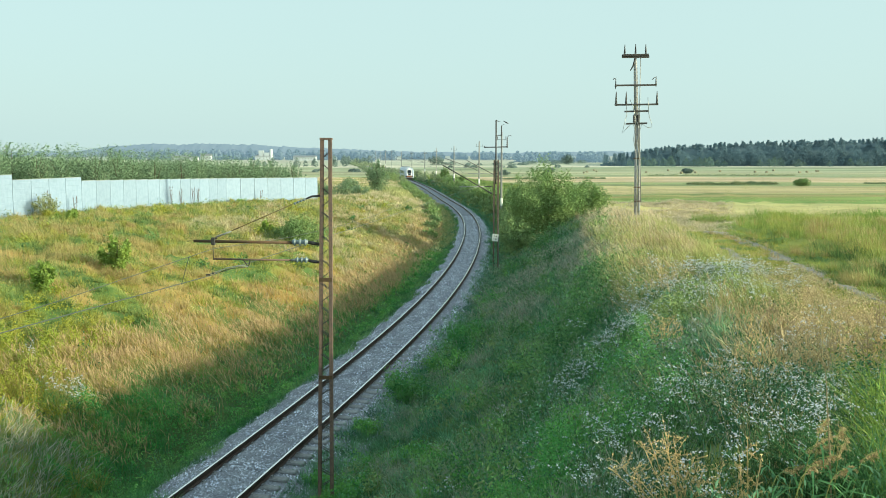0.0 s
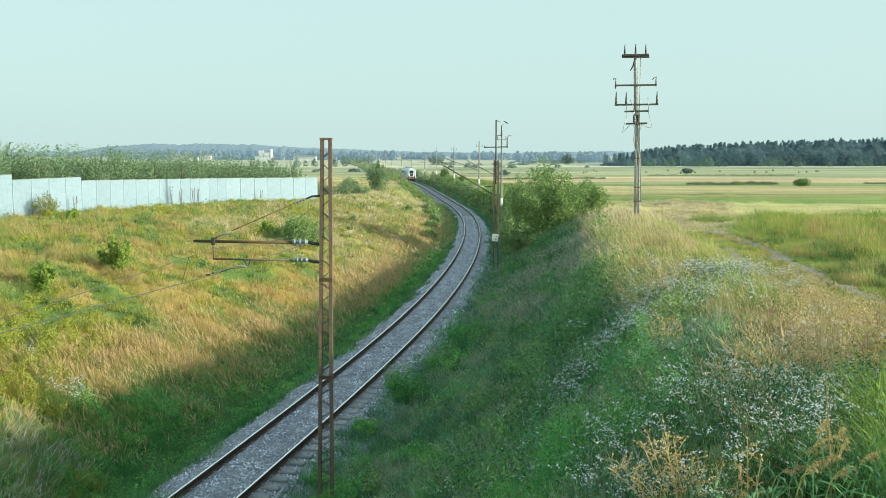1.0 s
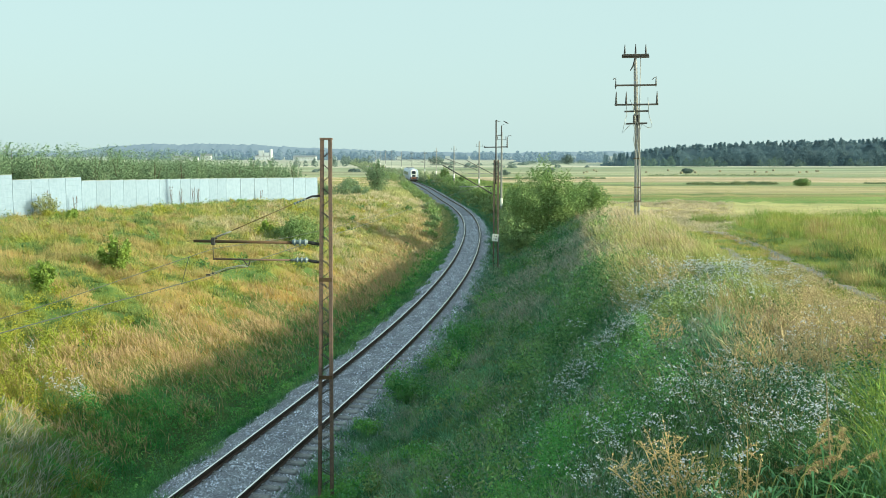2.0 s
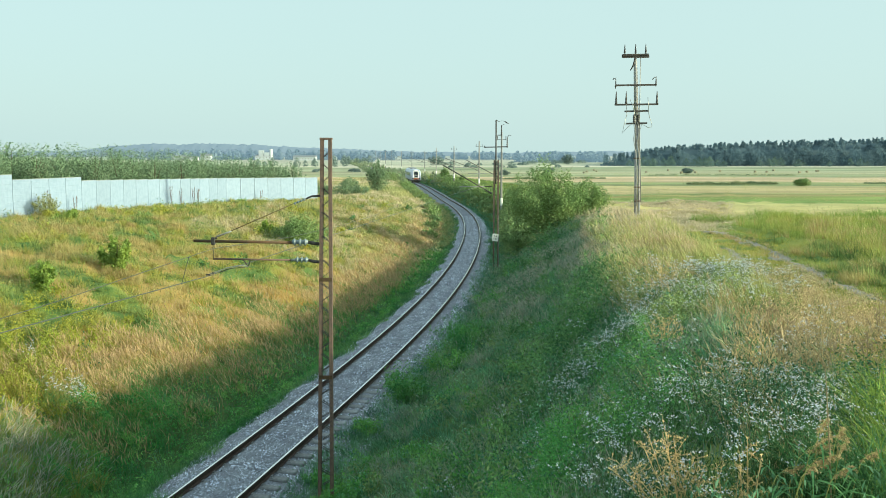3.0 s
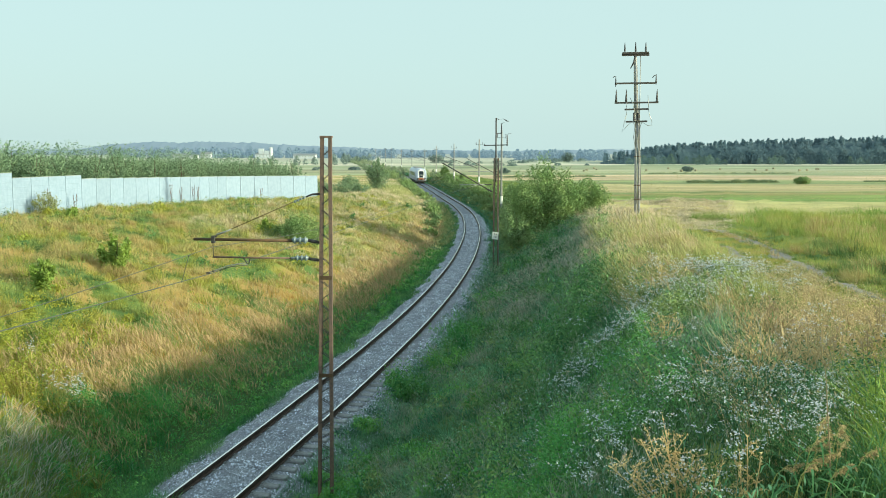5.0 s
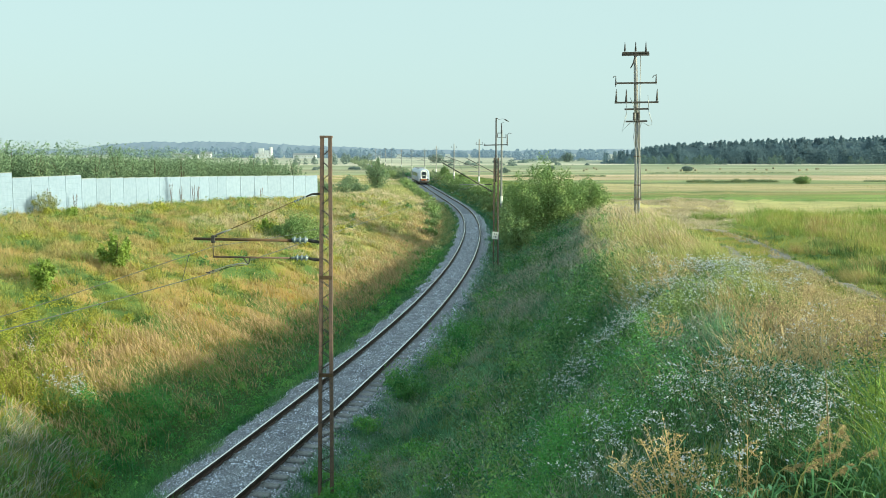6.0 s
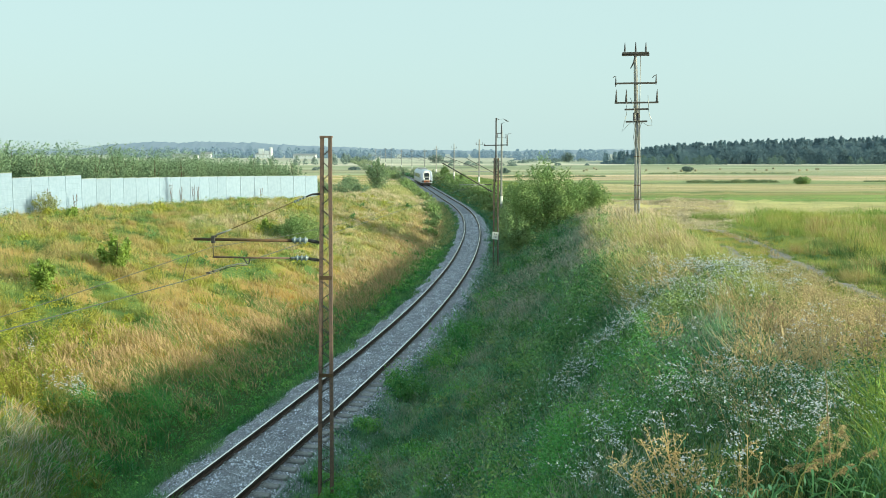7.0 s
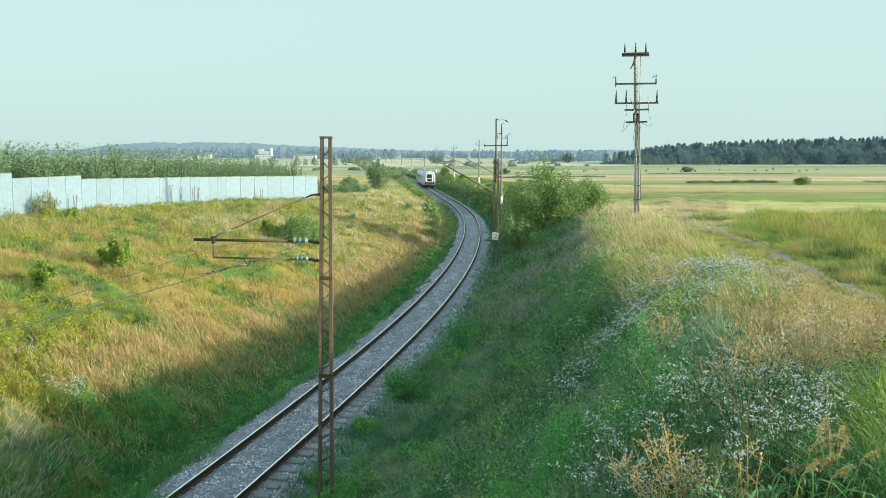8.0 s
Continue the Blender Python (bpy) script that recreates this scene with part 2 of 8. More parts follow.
right_reach = curve([(-80, 12), (0, 10), (6, 10.3), (12, 11.2), (20, 11.2), (29, 10.2), (40, 9.7), (56, 9.7), (70, 10.2), (100, 9), (160, 7), (220, 6), (300, 5), (5000, 5)])


def patchy(x, y, s, seed):
    """Smooth noise of size s, about 0 to 1, for where plants grow."""
    r = np.random.default_rng(seed)
    out = np.zeros_like(np.asarray(x, float))
    for k in range(6):
        a, f, p = r.uniform(0, 6.28), r.uniform(0.6, 1.8) / s, r.uniform(0, 6.28)
        out = out + np.sin((x * math.cos(a) + y * math.sin(a)) * f * 2.2 + p + 1.3 * np.sin((x * math.sin(a) - y * math.cos(a)) * f * 1.3 + p * 2))
    return 0.5 + out / 7.0


path_x = curve([(-80, 9.0), (0, 9.0), (15, 10.3), (25.6, 12.0), (33, 13.4), (40.3, 14.7), (48.2, 15.9), (56, 15.95), (62, 14.5), (5000, 14.5)])


def rolling(x, y):
    """Smooth unevenness of the ground, in metres."""
    fade = np.exp(-np.maximum(np.abs(y) - 120, 0) / 150)
    return fade * (0.10 * np.sin(0.55 * x + 0.31 * y) * np.sin(0.23 * x - 0.47 * y + 1.3) + 0.06 * np.sin(1.3 * x + 0.9 * y + 0.6) * np.sin(0.8 * x - 1.5 * y)
                   + 0.03 * np.sin(2.9 * x - 2.1 * y) * np.sin(1.7 * x + 3.1 * y))


def tussocks(x, y):
    """Hummocks of matted grass, a metre or two across."""
    fade = np.exp(-np.maximum(np.abs(y) - 95, 0) / 25) * np.clip((np.abs(x - path_x(y) + 1) - 1.6) / 1.5, 0.12, 1) * np.clip((y - 9) / 8, 0.25, 1)
    return fade * (0.26 * (patchy(x, y, 0.8, 71) - 0.5) + 0.22 * (patchy(x, y, 1.5, 72) - 0.5))


def slope_mood(x, y):
    """Low where the sunny slope is dry and rusty, high where it is green."""
    rusty = np.zeros_like(np.asarray(x, float))
    for cx, cy, rx, ry in ((-17.2, 38, 2.0, 3.5), (-19.5, 49, 2.4, 5), (-14.4, 47, 1.6, 4), (-13, 41, 1.2, 3), (-11, 38, 1.2, 3), (-12, 52, 1.6, 5)):
        rusty = np.maximum(rusty, np.clip(1.6 - 1.6 * (((x - cx) / rx)**2 + ((y - cy) / ry)**2), 0, 1))
    return patchy(x, y, 2.4, 402) * 0.75 + patchy(x, y, 0.8, 405) * 0.35 - 0.25 * rusty


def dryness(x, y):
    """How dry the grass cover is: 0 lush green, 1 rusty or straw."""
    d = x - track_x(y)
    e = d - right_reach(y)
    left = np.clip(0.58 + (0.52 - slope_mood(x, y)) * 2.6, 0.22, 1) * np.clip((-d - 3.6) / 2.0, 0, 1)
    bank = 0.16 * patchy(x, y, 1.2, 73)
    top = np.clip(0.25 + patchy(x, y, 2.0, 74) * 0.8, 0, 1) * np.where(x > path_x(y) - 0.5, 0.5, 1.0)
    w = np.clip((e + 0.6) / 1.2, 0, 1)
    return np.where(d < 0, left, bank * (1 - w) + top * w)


def ground_z(x, y):
    x, y = np.asarray(x, float), np.asarray(y, float)
    d = x - track_x(y)
    tl, tr, wl_, wr_ = left_top(y), right_top(y), left_reach(y), right_reach(y)
    base = -0.62
    u = np.clip((-d - 2.7) / (wl_ - 2.7), 0, 1)
    left = base + (tl - base) * (1 - (1 - u)**1.9)
    v = np.clip((d - 2.5) / (wr_ - 2.5), 0, 1)
    right = base + (tr - base) * (0.35 * v + 0.65 * (v * v * (3 - 2 * v)))
    z = np.where(d < 0, left, right)
    z = z + rolling(x, y) * np.clip((np.abs(d) - 2.4) / 2.0, 0, 1) * np.clip((np.abs(x - path_x(y) + 1) - 1.6) / 1.5, 0.15, 1)
    return z + tussocks(x, y) * np.clip((np.abs(d) - 3.0) / 1.5, 0, 1)


def mesh_arrays(name, verts, face_sizes, loops, mats, smooth=False, attr=None, face_mat=None):
    """A mesh from arrays of points, face sizes and corner numbers."""
    me = bpy.data.meshes.new(name)
    me.vertices.add(len(verts))
    me.vertices.foreach_set("co", np.asarray(verts, np.float32).ravel())
    me.loops.add(len(loops))
    me.loops.foreach_set("vertex_index", np.asarray(loops, np.int32))
    me.polygons.add(len(face_sizes))
    starts = np.concatenate(([0], np.cumsum(face_sizes)[:-1]))
    me.polygons.foreach_set("loop_start", starts.astype(np.int32))
    me.polygons.foreach_set("loop_total", np.asarray(face_sizes, np.int32))
    if smooth:
        me.polygons.foreach_set("use_smooth", np.ones(len(face_sizes), bool))
    for m in mats:
        me.materials.append(m)
    if face_mat is not None:
        me.polygons.foreach_set("material_index", np.asarray(face_mat, np.int32))
    me.update(calc_edges=True)
    if attr is not None:
        me.attributes.new("along", "FLOAT", "POINT").data.foreach_set("value", np.asarray(attr, np.float32))
    return me


def grid_mesh(name, X, Y, Z, mats, smooth=True):
    r, c = X.shape
    verts = np.stack([X, Y, Z], -1).reshape(-1, 3)
    i = (np.arange(r - 1)[:, None] * c + np.arange(c - 1)[None]).ravel()
    loops = np.stack([i, i + 1, i + c + 1, i + c], 1).ravel()
    return mesh_arrays(name, verts, np.full(len(i), 4), loops, mats, smooth)


def ground_material():
    """Meadow ground toned by strips of hay, reed and grass; haze is mixed into the far ones."""
    m = material("meadow_ground", ((0.12, 0.15, 0.05), (0.21, 0.20, 0.075), (0.08, 0.105, 0.035)), 4, 0.22, 0.95, bump=0.6)
    n, l = m.node_tree.nodes, m.node_tree.links
    b = n["Principled BSDF"]
    grain = b.inputs["Base Color"].links[0].from_socket
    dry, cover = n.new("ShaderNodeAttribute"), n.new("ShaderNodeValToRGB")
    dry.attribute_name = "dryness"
    # the lowest tone is darkened to stand for shade under dense plants
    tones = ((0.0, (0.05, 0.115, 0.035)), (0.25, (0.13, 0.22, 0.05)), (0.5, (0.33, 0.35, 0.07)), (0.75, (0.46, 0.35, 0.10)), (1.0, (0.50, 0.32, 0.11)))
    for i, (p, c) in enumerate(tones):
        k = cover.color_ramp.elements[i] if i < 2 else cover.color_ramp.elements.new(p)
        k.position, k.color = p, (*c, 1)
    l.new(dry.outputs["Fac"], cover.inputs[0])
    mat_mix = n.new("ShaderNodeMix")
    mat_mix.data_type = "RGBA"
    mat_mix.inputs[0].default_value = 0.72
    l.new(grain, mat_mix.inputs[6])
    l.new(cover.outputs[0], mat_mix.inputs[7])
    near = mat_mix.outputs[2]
    co = n.new("ShaderNodeTexCoord")
    sep = n.new("ShaderNodeSeparateXYZ")
    l.new(co.outputs["Object"], sep.inputs[0])
    wob = n.new("ShaderNodeTexNoise")
    wob.inputs["Scale"].default_value, wob.inputs["Detail"].default_value = 0.012, 5
    l.new(co.outputs["Object"], wob.inputs["Vector"])
    lg = n.new("ShaderNodeMath")
    lg.operation = "LOGARITHM"
    lg.inputs[1].default_value = 10
    mx0 = n.new("ShaderNodeMath")
    mx0.operation = "MAXIMUM"
    mx0.inputs[1].default_value = 10
    l.new(sep.outputs[1], mx0.inputs[0])
    l.new(mx0.outputs[0], lg.inputs[0])
    add = n.new("ShaderNodeMath")
    add.operation = "MULTIPLY_ADD"
    add.inputs[1].default_value, add.inputs[2].default_value = 0.16, -0.08
    l.new(wob.outputs[0], add.inputs[0])
    tot = n.new("ShaderNodeMath")
    l.new(lg.outputs[0], tot.inputs[0])
    l.new(add.outputs[0], tot.inputs[1])
    mr = n.new("ShaderNodeMapRange")
    mr.inputs[1].default_value, mr.inputs[2].default_value = 1.7, 3.3
    l.new(tot.outputs[0], mr.inputs[0])
    ramp = n.new("ShaderNodeValToRGB")
    l.new(mr.outputs[0], ramp.inputs[0])
    # real strip colours, with haze blue added more and more towards the horizon
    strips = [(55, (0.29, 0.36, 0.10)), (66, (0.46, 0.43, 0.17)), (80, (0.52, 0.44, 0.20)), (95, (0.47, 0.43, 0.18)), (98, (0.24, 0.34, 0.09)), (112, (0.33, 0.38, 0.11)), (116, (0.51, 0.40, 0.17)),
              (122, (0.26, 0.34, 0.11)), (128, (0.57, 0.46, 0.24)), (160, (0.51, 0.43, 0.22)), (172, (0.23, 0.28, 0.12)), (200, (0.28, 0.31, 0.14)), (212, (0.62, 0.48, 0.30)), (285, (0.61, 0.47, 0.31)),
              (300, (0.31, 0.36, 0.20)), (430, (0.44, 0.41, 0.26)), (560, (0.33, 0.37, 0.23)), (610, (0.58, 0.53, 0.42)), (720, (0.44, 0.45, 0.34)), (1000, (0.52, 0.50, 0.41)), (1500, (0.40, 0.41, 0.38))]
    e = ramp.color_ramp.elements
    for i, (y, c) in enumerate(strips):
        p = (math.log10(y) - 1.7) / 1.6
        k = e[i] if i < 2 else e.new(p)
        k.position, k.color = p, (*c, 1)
    # streaks along the strips
    mp, st = n.new("ShaderNodeMapping"), n.new("ShaderNodeTexNoise")
    mp.inputs["Scale"].default_value = (0.02, 0.16, 1)
    st.inputs["Scale"].default_value, st.inputs["Detail"].default_value = 1.0, 6
    l.new(co.outputs["Object"], mp.inputs[0])
    l.new(mp.outputs[0], st.inputs["Vector"])
    hs, sm = n.new("ShaderNodeHueSaturation"), n.new("ShaderNodeMapRange")
    sm.inputs[1].default_value, sm.inputs[2].default_value, sm.inputs[3].default_value, sm.inputs[4].default_value = 0.3, 0.7, 0.7, 1.3
    l.new(st.outputs[0], sm.inputs[0])
    l.new(sm.outputs[0], hs.inputs["Value"])
    l.new(ramp.outputs[0], hs.inputs["Color"])
    # broad patches of darker and paler meadow
    mp2, st2, hs2, sm2 = n.new("ShaderNodeMapping"), n.new("ShaderNodeTexNoise"), n.new("ShaderNodeHueSaturation"), n.new("ShaderNodeMapRange")
    mp2.inputs["Scale"].default_value = (0.006, 0.022, 1)
    st2.inputs["Scale"].default_value, st2.inputs["Detail"].default_value = 1.0, 5
    l.new(co.outputs["Object"], mp2.inputs[0])
    l.new(mp2.outputs[0], st2.inputs["Vector"])
    sm2.inputs[1].default_value, sm2.inputs[2].default_value, sm2.inputs[3].default_value, sm2.inputs[4].default_value = 0.36, 0.64, 0.82, 1.2
    l.new(st2.outputs[0], sm2.inputs[0])
    l.new(sm2.outputs[0], hs2.inputs["Value"])
    l.new(hs.outputs[0], hs2.inputs["Color"])
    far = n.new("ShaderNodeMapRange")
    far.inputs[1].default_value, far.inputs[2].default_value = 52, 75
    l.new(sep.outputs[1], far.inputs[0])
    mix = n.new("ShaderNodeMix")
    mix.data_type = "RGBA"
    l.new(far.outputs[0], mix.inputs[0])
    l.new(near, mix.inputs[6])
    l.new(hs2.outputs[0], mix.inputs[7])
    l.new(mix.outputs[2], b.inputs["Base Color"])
    return m


def build_ground():
    ds = np.concatenate([-np.geomspace(34, 4500, 36)[::-1], np.arange(-33.4, -28, 0.9), np.arange(-28, 18.6, 0.44), np.arange(18.6, 33.7, 0.9), np.geomspace(34, 4500, 36)])
    ys = np.concatenate([-np.geomspace(22, 400, 12)[::-1], np.arange(-20, 18, 1.0), np.arange(18, 72, 0.42), np.arange(72, 115, 0.75), np.arange(115, 300, 3.0), np.geomspace(300, 4800, 46)])
    Y, D = np.meshgrid(ys, ds, indexing="ij")
    X = track_x(Y) + D
    ob = new("ground", grid_mesh("ground", X, Y, ground_z(X, Y), [ground_material()]))
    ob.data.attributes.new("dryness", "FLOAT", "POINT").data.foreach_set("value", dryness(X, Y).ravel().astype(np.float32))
    tagged(ob, "rough meadow ground with a grassy railway cutting", "ground", kind="structure")


build_ground()


# ---------------------------------------------------------------- mesh helpers
def part(name, bm, mat, parent=None, label="", smooth=False):
    """Links a bmesh as one mesh object under a thing or a part."""
    me = bpy.data.meshes.new(name)
    if smooth:
        for f in bm.faces:
            f.smooth = True
    bm.to_mesh(me)
    bm.free()
    for m in (mat if isinstance(mat, (list, tuple)) else [mat]):
        me.materials.append(m)
    ob = new(name, me)
    if parent:
        ob.parent = parent
    if label:
        ob["label"] = label
    return ob


def thing(name, m, label, category, group="", kind=""):
    ob = new(name)
    ob.empty_display_size = 0.2
    ob.matrix_basis = m
    return tagged(ob, label, category, group, kind)


def box(bm, centre, size, turn=None, bevel=0.0):
    m = Matrix.Translation(centre) @ (turn or Matrix()) @ Matrix.Diagonal((*size, 1))
    made = bmesh.ops.create_cube(bm, size=1, matrix=m)["verts"]
    if bevel:
        edges = list({e for v in made for e in v.link_edges})
        bmesh.ops.bevel(bm, geom=edges, offset=bevel, segments=1, affect="EDGES")
    return bm


def beam(bm, a, b, w, h=None):
    """A bar of rectangular section from a to b."""
    a, b = Vector(a), Vector(b)
    d = b - a
    turn = d.to_track_quat("Z", "Y").to_matrix().to_4x4()
    return box(bm, (a + b) / 2, (w, h or w, d.length), turn)


def tube(bm, pts, radii, sides=8, caps=True):
    """A round bar along the points, tapering with the radii."""
    pts = [Vector(p) for p in pts]
    if not isinstance(radii, (list, tuple)):
        radii = [radii] * len(pts)
    rings = []
    for i, p in enumerate(pts):
        d = (pts[min(i + 1, len(pts) - 1)] - pts[max(i - 1, 0)]).normalized()
        q = d.to_track_quat("Z", "Y").to_matrix()
        rings.append([bm.verts.new(p + q @ Vector((math.cos(k * math.tau / sides), math.sin(k * math.tau / sides), 0)) * radii[i]) for k in range(sides)])
    for r0, r1 in zip(rings, rings[1:]):
        for k in range(sides):
            bm.faces.new((r0[k], r0[(k + 1) % sides], r1[(k + 1) % sides], r1[k]))
    if caps:
        bm.faces.new(rings[0][::-1])
        bm.faces.new(rings[-1])
    return bm


def spin(bm, profile, origin=(0, 0, 0), axis=(0, 0, 1), sides=12):
    """A turned body: profile of (radius, height) along the axis."""
    q = Vector(axis).to_track_quat("Z", "Y").to_matrix()
    o = Vector(origin)
    rings = [[bm.verts.new(o + q @ Vector((r * math.cos(k * math.tau / sides), r * math.sin(k * math.tau / sides), h))) for k in range(sides)] for r, h in profile]
    for r0, r1 in zip(rings, rings[1:]):
        for k in range(sides):
            bm.faces.new((r0[k], r0[(k + 1) % sides], r1[(k + 1) % sides], r1[k]))
    bm.faces.new(rings[0][::-1])
    bm.faces.new(rings[-1])
    return bm


def shed_profile(length, sheds, core, rim, taper=0.0):
    """The profile of a ribbed insulator."""
    out = [(core, 0)]
    step = length / sheds
    for i in range(sheds):
        z = i * step
        k = 1 - taper * (i + 0.5) / sheds
        out += [(core * k, z + step * 0.2), (rim * k, z + step * 0.45), (rim * k * 0.95, z + step * 0.55), (core * k, z + step * 0.75)]
    return out + [(core * (1 - taper), length)]


# ---------------------------------------------------------------- railway track
def track_frame(y):
    """A point of the track's middle line at rail top, and the directions along and across it."""
    x0, x1 = float(track_x(y - 0.25)), float(track_x(y + 0.25))
    t = Vector((x1 - x0, 0.5, 0)).normalized()
    return Vector((float(track_x(y)), y, 0)), t, Vector((t.y, -t.x, 0))


def sweep(bm, section, ys, mats=None):
    """Sweeps a section of (across, up) points along the track."""
    rows = []
    for y in ys:
        p, t, n = track_frame(y)
        rows.append([bm.verts.new(p + n * a + Vector((0, 0, u))) for a, u in section])
    k = len(section)
    for r0, r1 in zip(rows, rows[1:]):
        for i in range(k):
            f = bm.faces.new((r0[i], r0[(i + 1) % k], r1[(i + 1) % k], r1[i]))
            if mats:
                f.material_index = mats[i]
    return bm


BED_D = np.array([-2.7, -2.3, -2.0, -1.75, -1.5, -1.25, -0.86, -0.79, -0.72, -0.6, -0.3, 0, 0.3, 0.6, 0.72, 0.79, 0.86, 1.1, 1.4, 1.65, 1.95, 2.3, 2.7])
BED_Z = np.array([-0.80, -0.60, -0.44, -0.30, -0.19, -0.165, -0.165, -0.185, -0.185, -0.165, -0.15, -0.15, -0.15, -0.165, -0.185, -0.19, -0.215, -0.235, -0.26, -0.34, -0.46, -0.60, -0.80])


def bed_z(d, y):
    """Height of the ballast; beside the near track the sleeper ends lie open."""
    w = np.clip((y - 26) / 12, 0, 1)
    return np.interp(d, BED_D, BED_Z) * (1 - w) + np.interp(-np.abs(d), BED_D, BED_Z) * w


def build_track():
    ys = list(np.arange(-30, 120, 1.5)) + list(np.arange(120, 700, 5.0))
    # ballast bed: real shoulders, uneven along its edges
    ds, up = BED_D, BED_Z
    Yg = np.concatenate([np.arange(-30, 100, 0.5), np.arange(100, 700, 4)])
    Y, D = np.meshgrid(Yg, ds, indexing="ij")
    Z = bed_z(D, Y) + 0.02 * np.sin(3.1 * Y + 5 * D) * np.sin(1.7 * Y - 3 * D)
    bed = new("ballast_bed", grid_mesh("ballast_bed", track_x(Y) + D, Y, Z, [M_BALLAST]))
    tagged(bed, "grey crushed stone ballast bed under the rails", "ballast", kind="structure")
    # rails
    track = thing("railway_track", pose(0, 0, 0), "single curved railway track with shiny worn rails on grey sleepers", "railway track")
    sec = [(-0.036, -0.009), (-0.026, 0.0), (0.026, 0.0), (0.036, -0.009), (0.036, -0.040), (0.010, -0.055), (0.010, -0.125), (0.070, -0.140), (0.070, -0.155),
           (-0.070, -0.155), (-0.070, -0.140), (-0.010, -0.125), (-0.010, -0.055), (-0.036, -0.040)]
    flags = [0, 1, 0] + [0] * 11
    for side in (-0.7535, 0.7535):
        bm = bmesh.new()
        sweep(bm, [(a + side, u) for a, u in sec], ys, flags)
        part("rail", bm, [M_RAIL_SIDE, M_RAIL_TOP], track, "rusty steel rail with a polished running surface")
    # sleepers with base plates and clips
    bm = bmesh.new()
    box(bm, (0, 0, -0.27), (2.55, 0.24, 0.20), bevel=0.025)
    for s in (-0.7535, 0.7535):
        box(bm, (s, 0, -0.163), (0.34, 0.17, 0.016))
        for k in (-0.11, 0.11):
            box(bm, (s + k, 0, -0.14), (0.05, 0.09, 0.05))
    me = bpy.data.meshes.new("sleeper")
    bm.to_mesh(me)
    bm.free()
    me.materials.append(M_SLEEPER)
    rnd = random.Random(3)
    y, n = 12.0, 0
    while n < 290:
        p, t, a = track_frame(y)
        ob = new("sleeper", me)
        ob.parent = track
        ob.matrix_basis = Matrix.Translation(p + Vector((0, 0, rnd.uniform(-0.008, 0.008)))) @ Matrix.Rotation(math.atan2(t.y, t.x) - math.pi / 2 + rnd.uniform(-0.012, 0.012), 4, "Z")
        y += 0.62 * t.y
        n += 1
    bm = bmesh.new()
    while y < 330:
        p, t, a = track_frame(y)
        box(bm, p + Vector((0, 0, -0.26)), (2.5, 0.24, 0.20), Matrix.Rotation(math.atan2(t.y, t.x) - math.pi / 2, 4, "Z"))
        y += 0.62
    tagged(part("far_sleepers", bm, M_SLEEPER, track), kind="stuff")
    # loose stones on the bed
    rs = np.random.default_rng(5)
    n = 78000
    y = 16 + 105 * rs.random(n)**2.2
    d = rs.uniform(-2.2, 2.2, n)
    keep = np.abs(np.abs(d) - 0.7535) > 0.075
    y, d = y[keep], d[keep]
    n = len(y)
    z = bed_z(d, y)
    keep_free = (d > 0.85) & (d < 1.3) & (rs.random(n) < 0.6)
    z = np.where(keep_free, z - 0.03, z)
    r = rs.uniform(0.018, 0.036, n) * (1 + y / 140)
    base = np.array([(1, .1, -.3), (-.45, .9, -.25), (-.5, -.85, -.3), (.1, .05, .75)])
    faces = np.array([(0, 1, 3), (1, 2, 3), (2, 0, 3)])
    ang = rs.uniform(0, 6.28, n)
    jit = base[None] * (1 + rs.uniform(-0.4, 0.4, (n, 4, 3)))
    c, s = np.cos(ang)[:, None], np.sin(ang)[:, None]
    V = np.stack([jit[..., 0] * c - jit[..., 1] * s, jit[..., 0] * s + jit[..., 1] * c, jit[..., 2] * 0.9], -1) * r[:, None, None]
    V += np.stack([track_x(y) + d, y, z], -1)[:, None]
    loops = (faces.ravel()[None] + np.arange(n)[:, None] * 4).ravel()
    ob = new("ballast_stones", mesh_arrays("ballast_stones", V.reshape(-1, 3), np.full(n * 3, 3), loops, [M_STONE]))
    tagged(ob, "loose grey crushed stones of the track bed", "ballast", kind="stuff")


build_track()


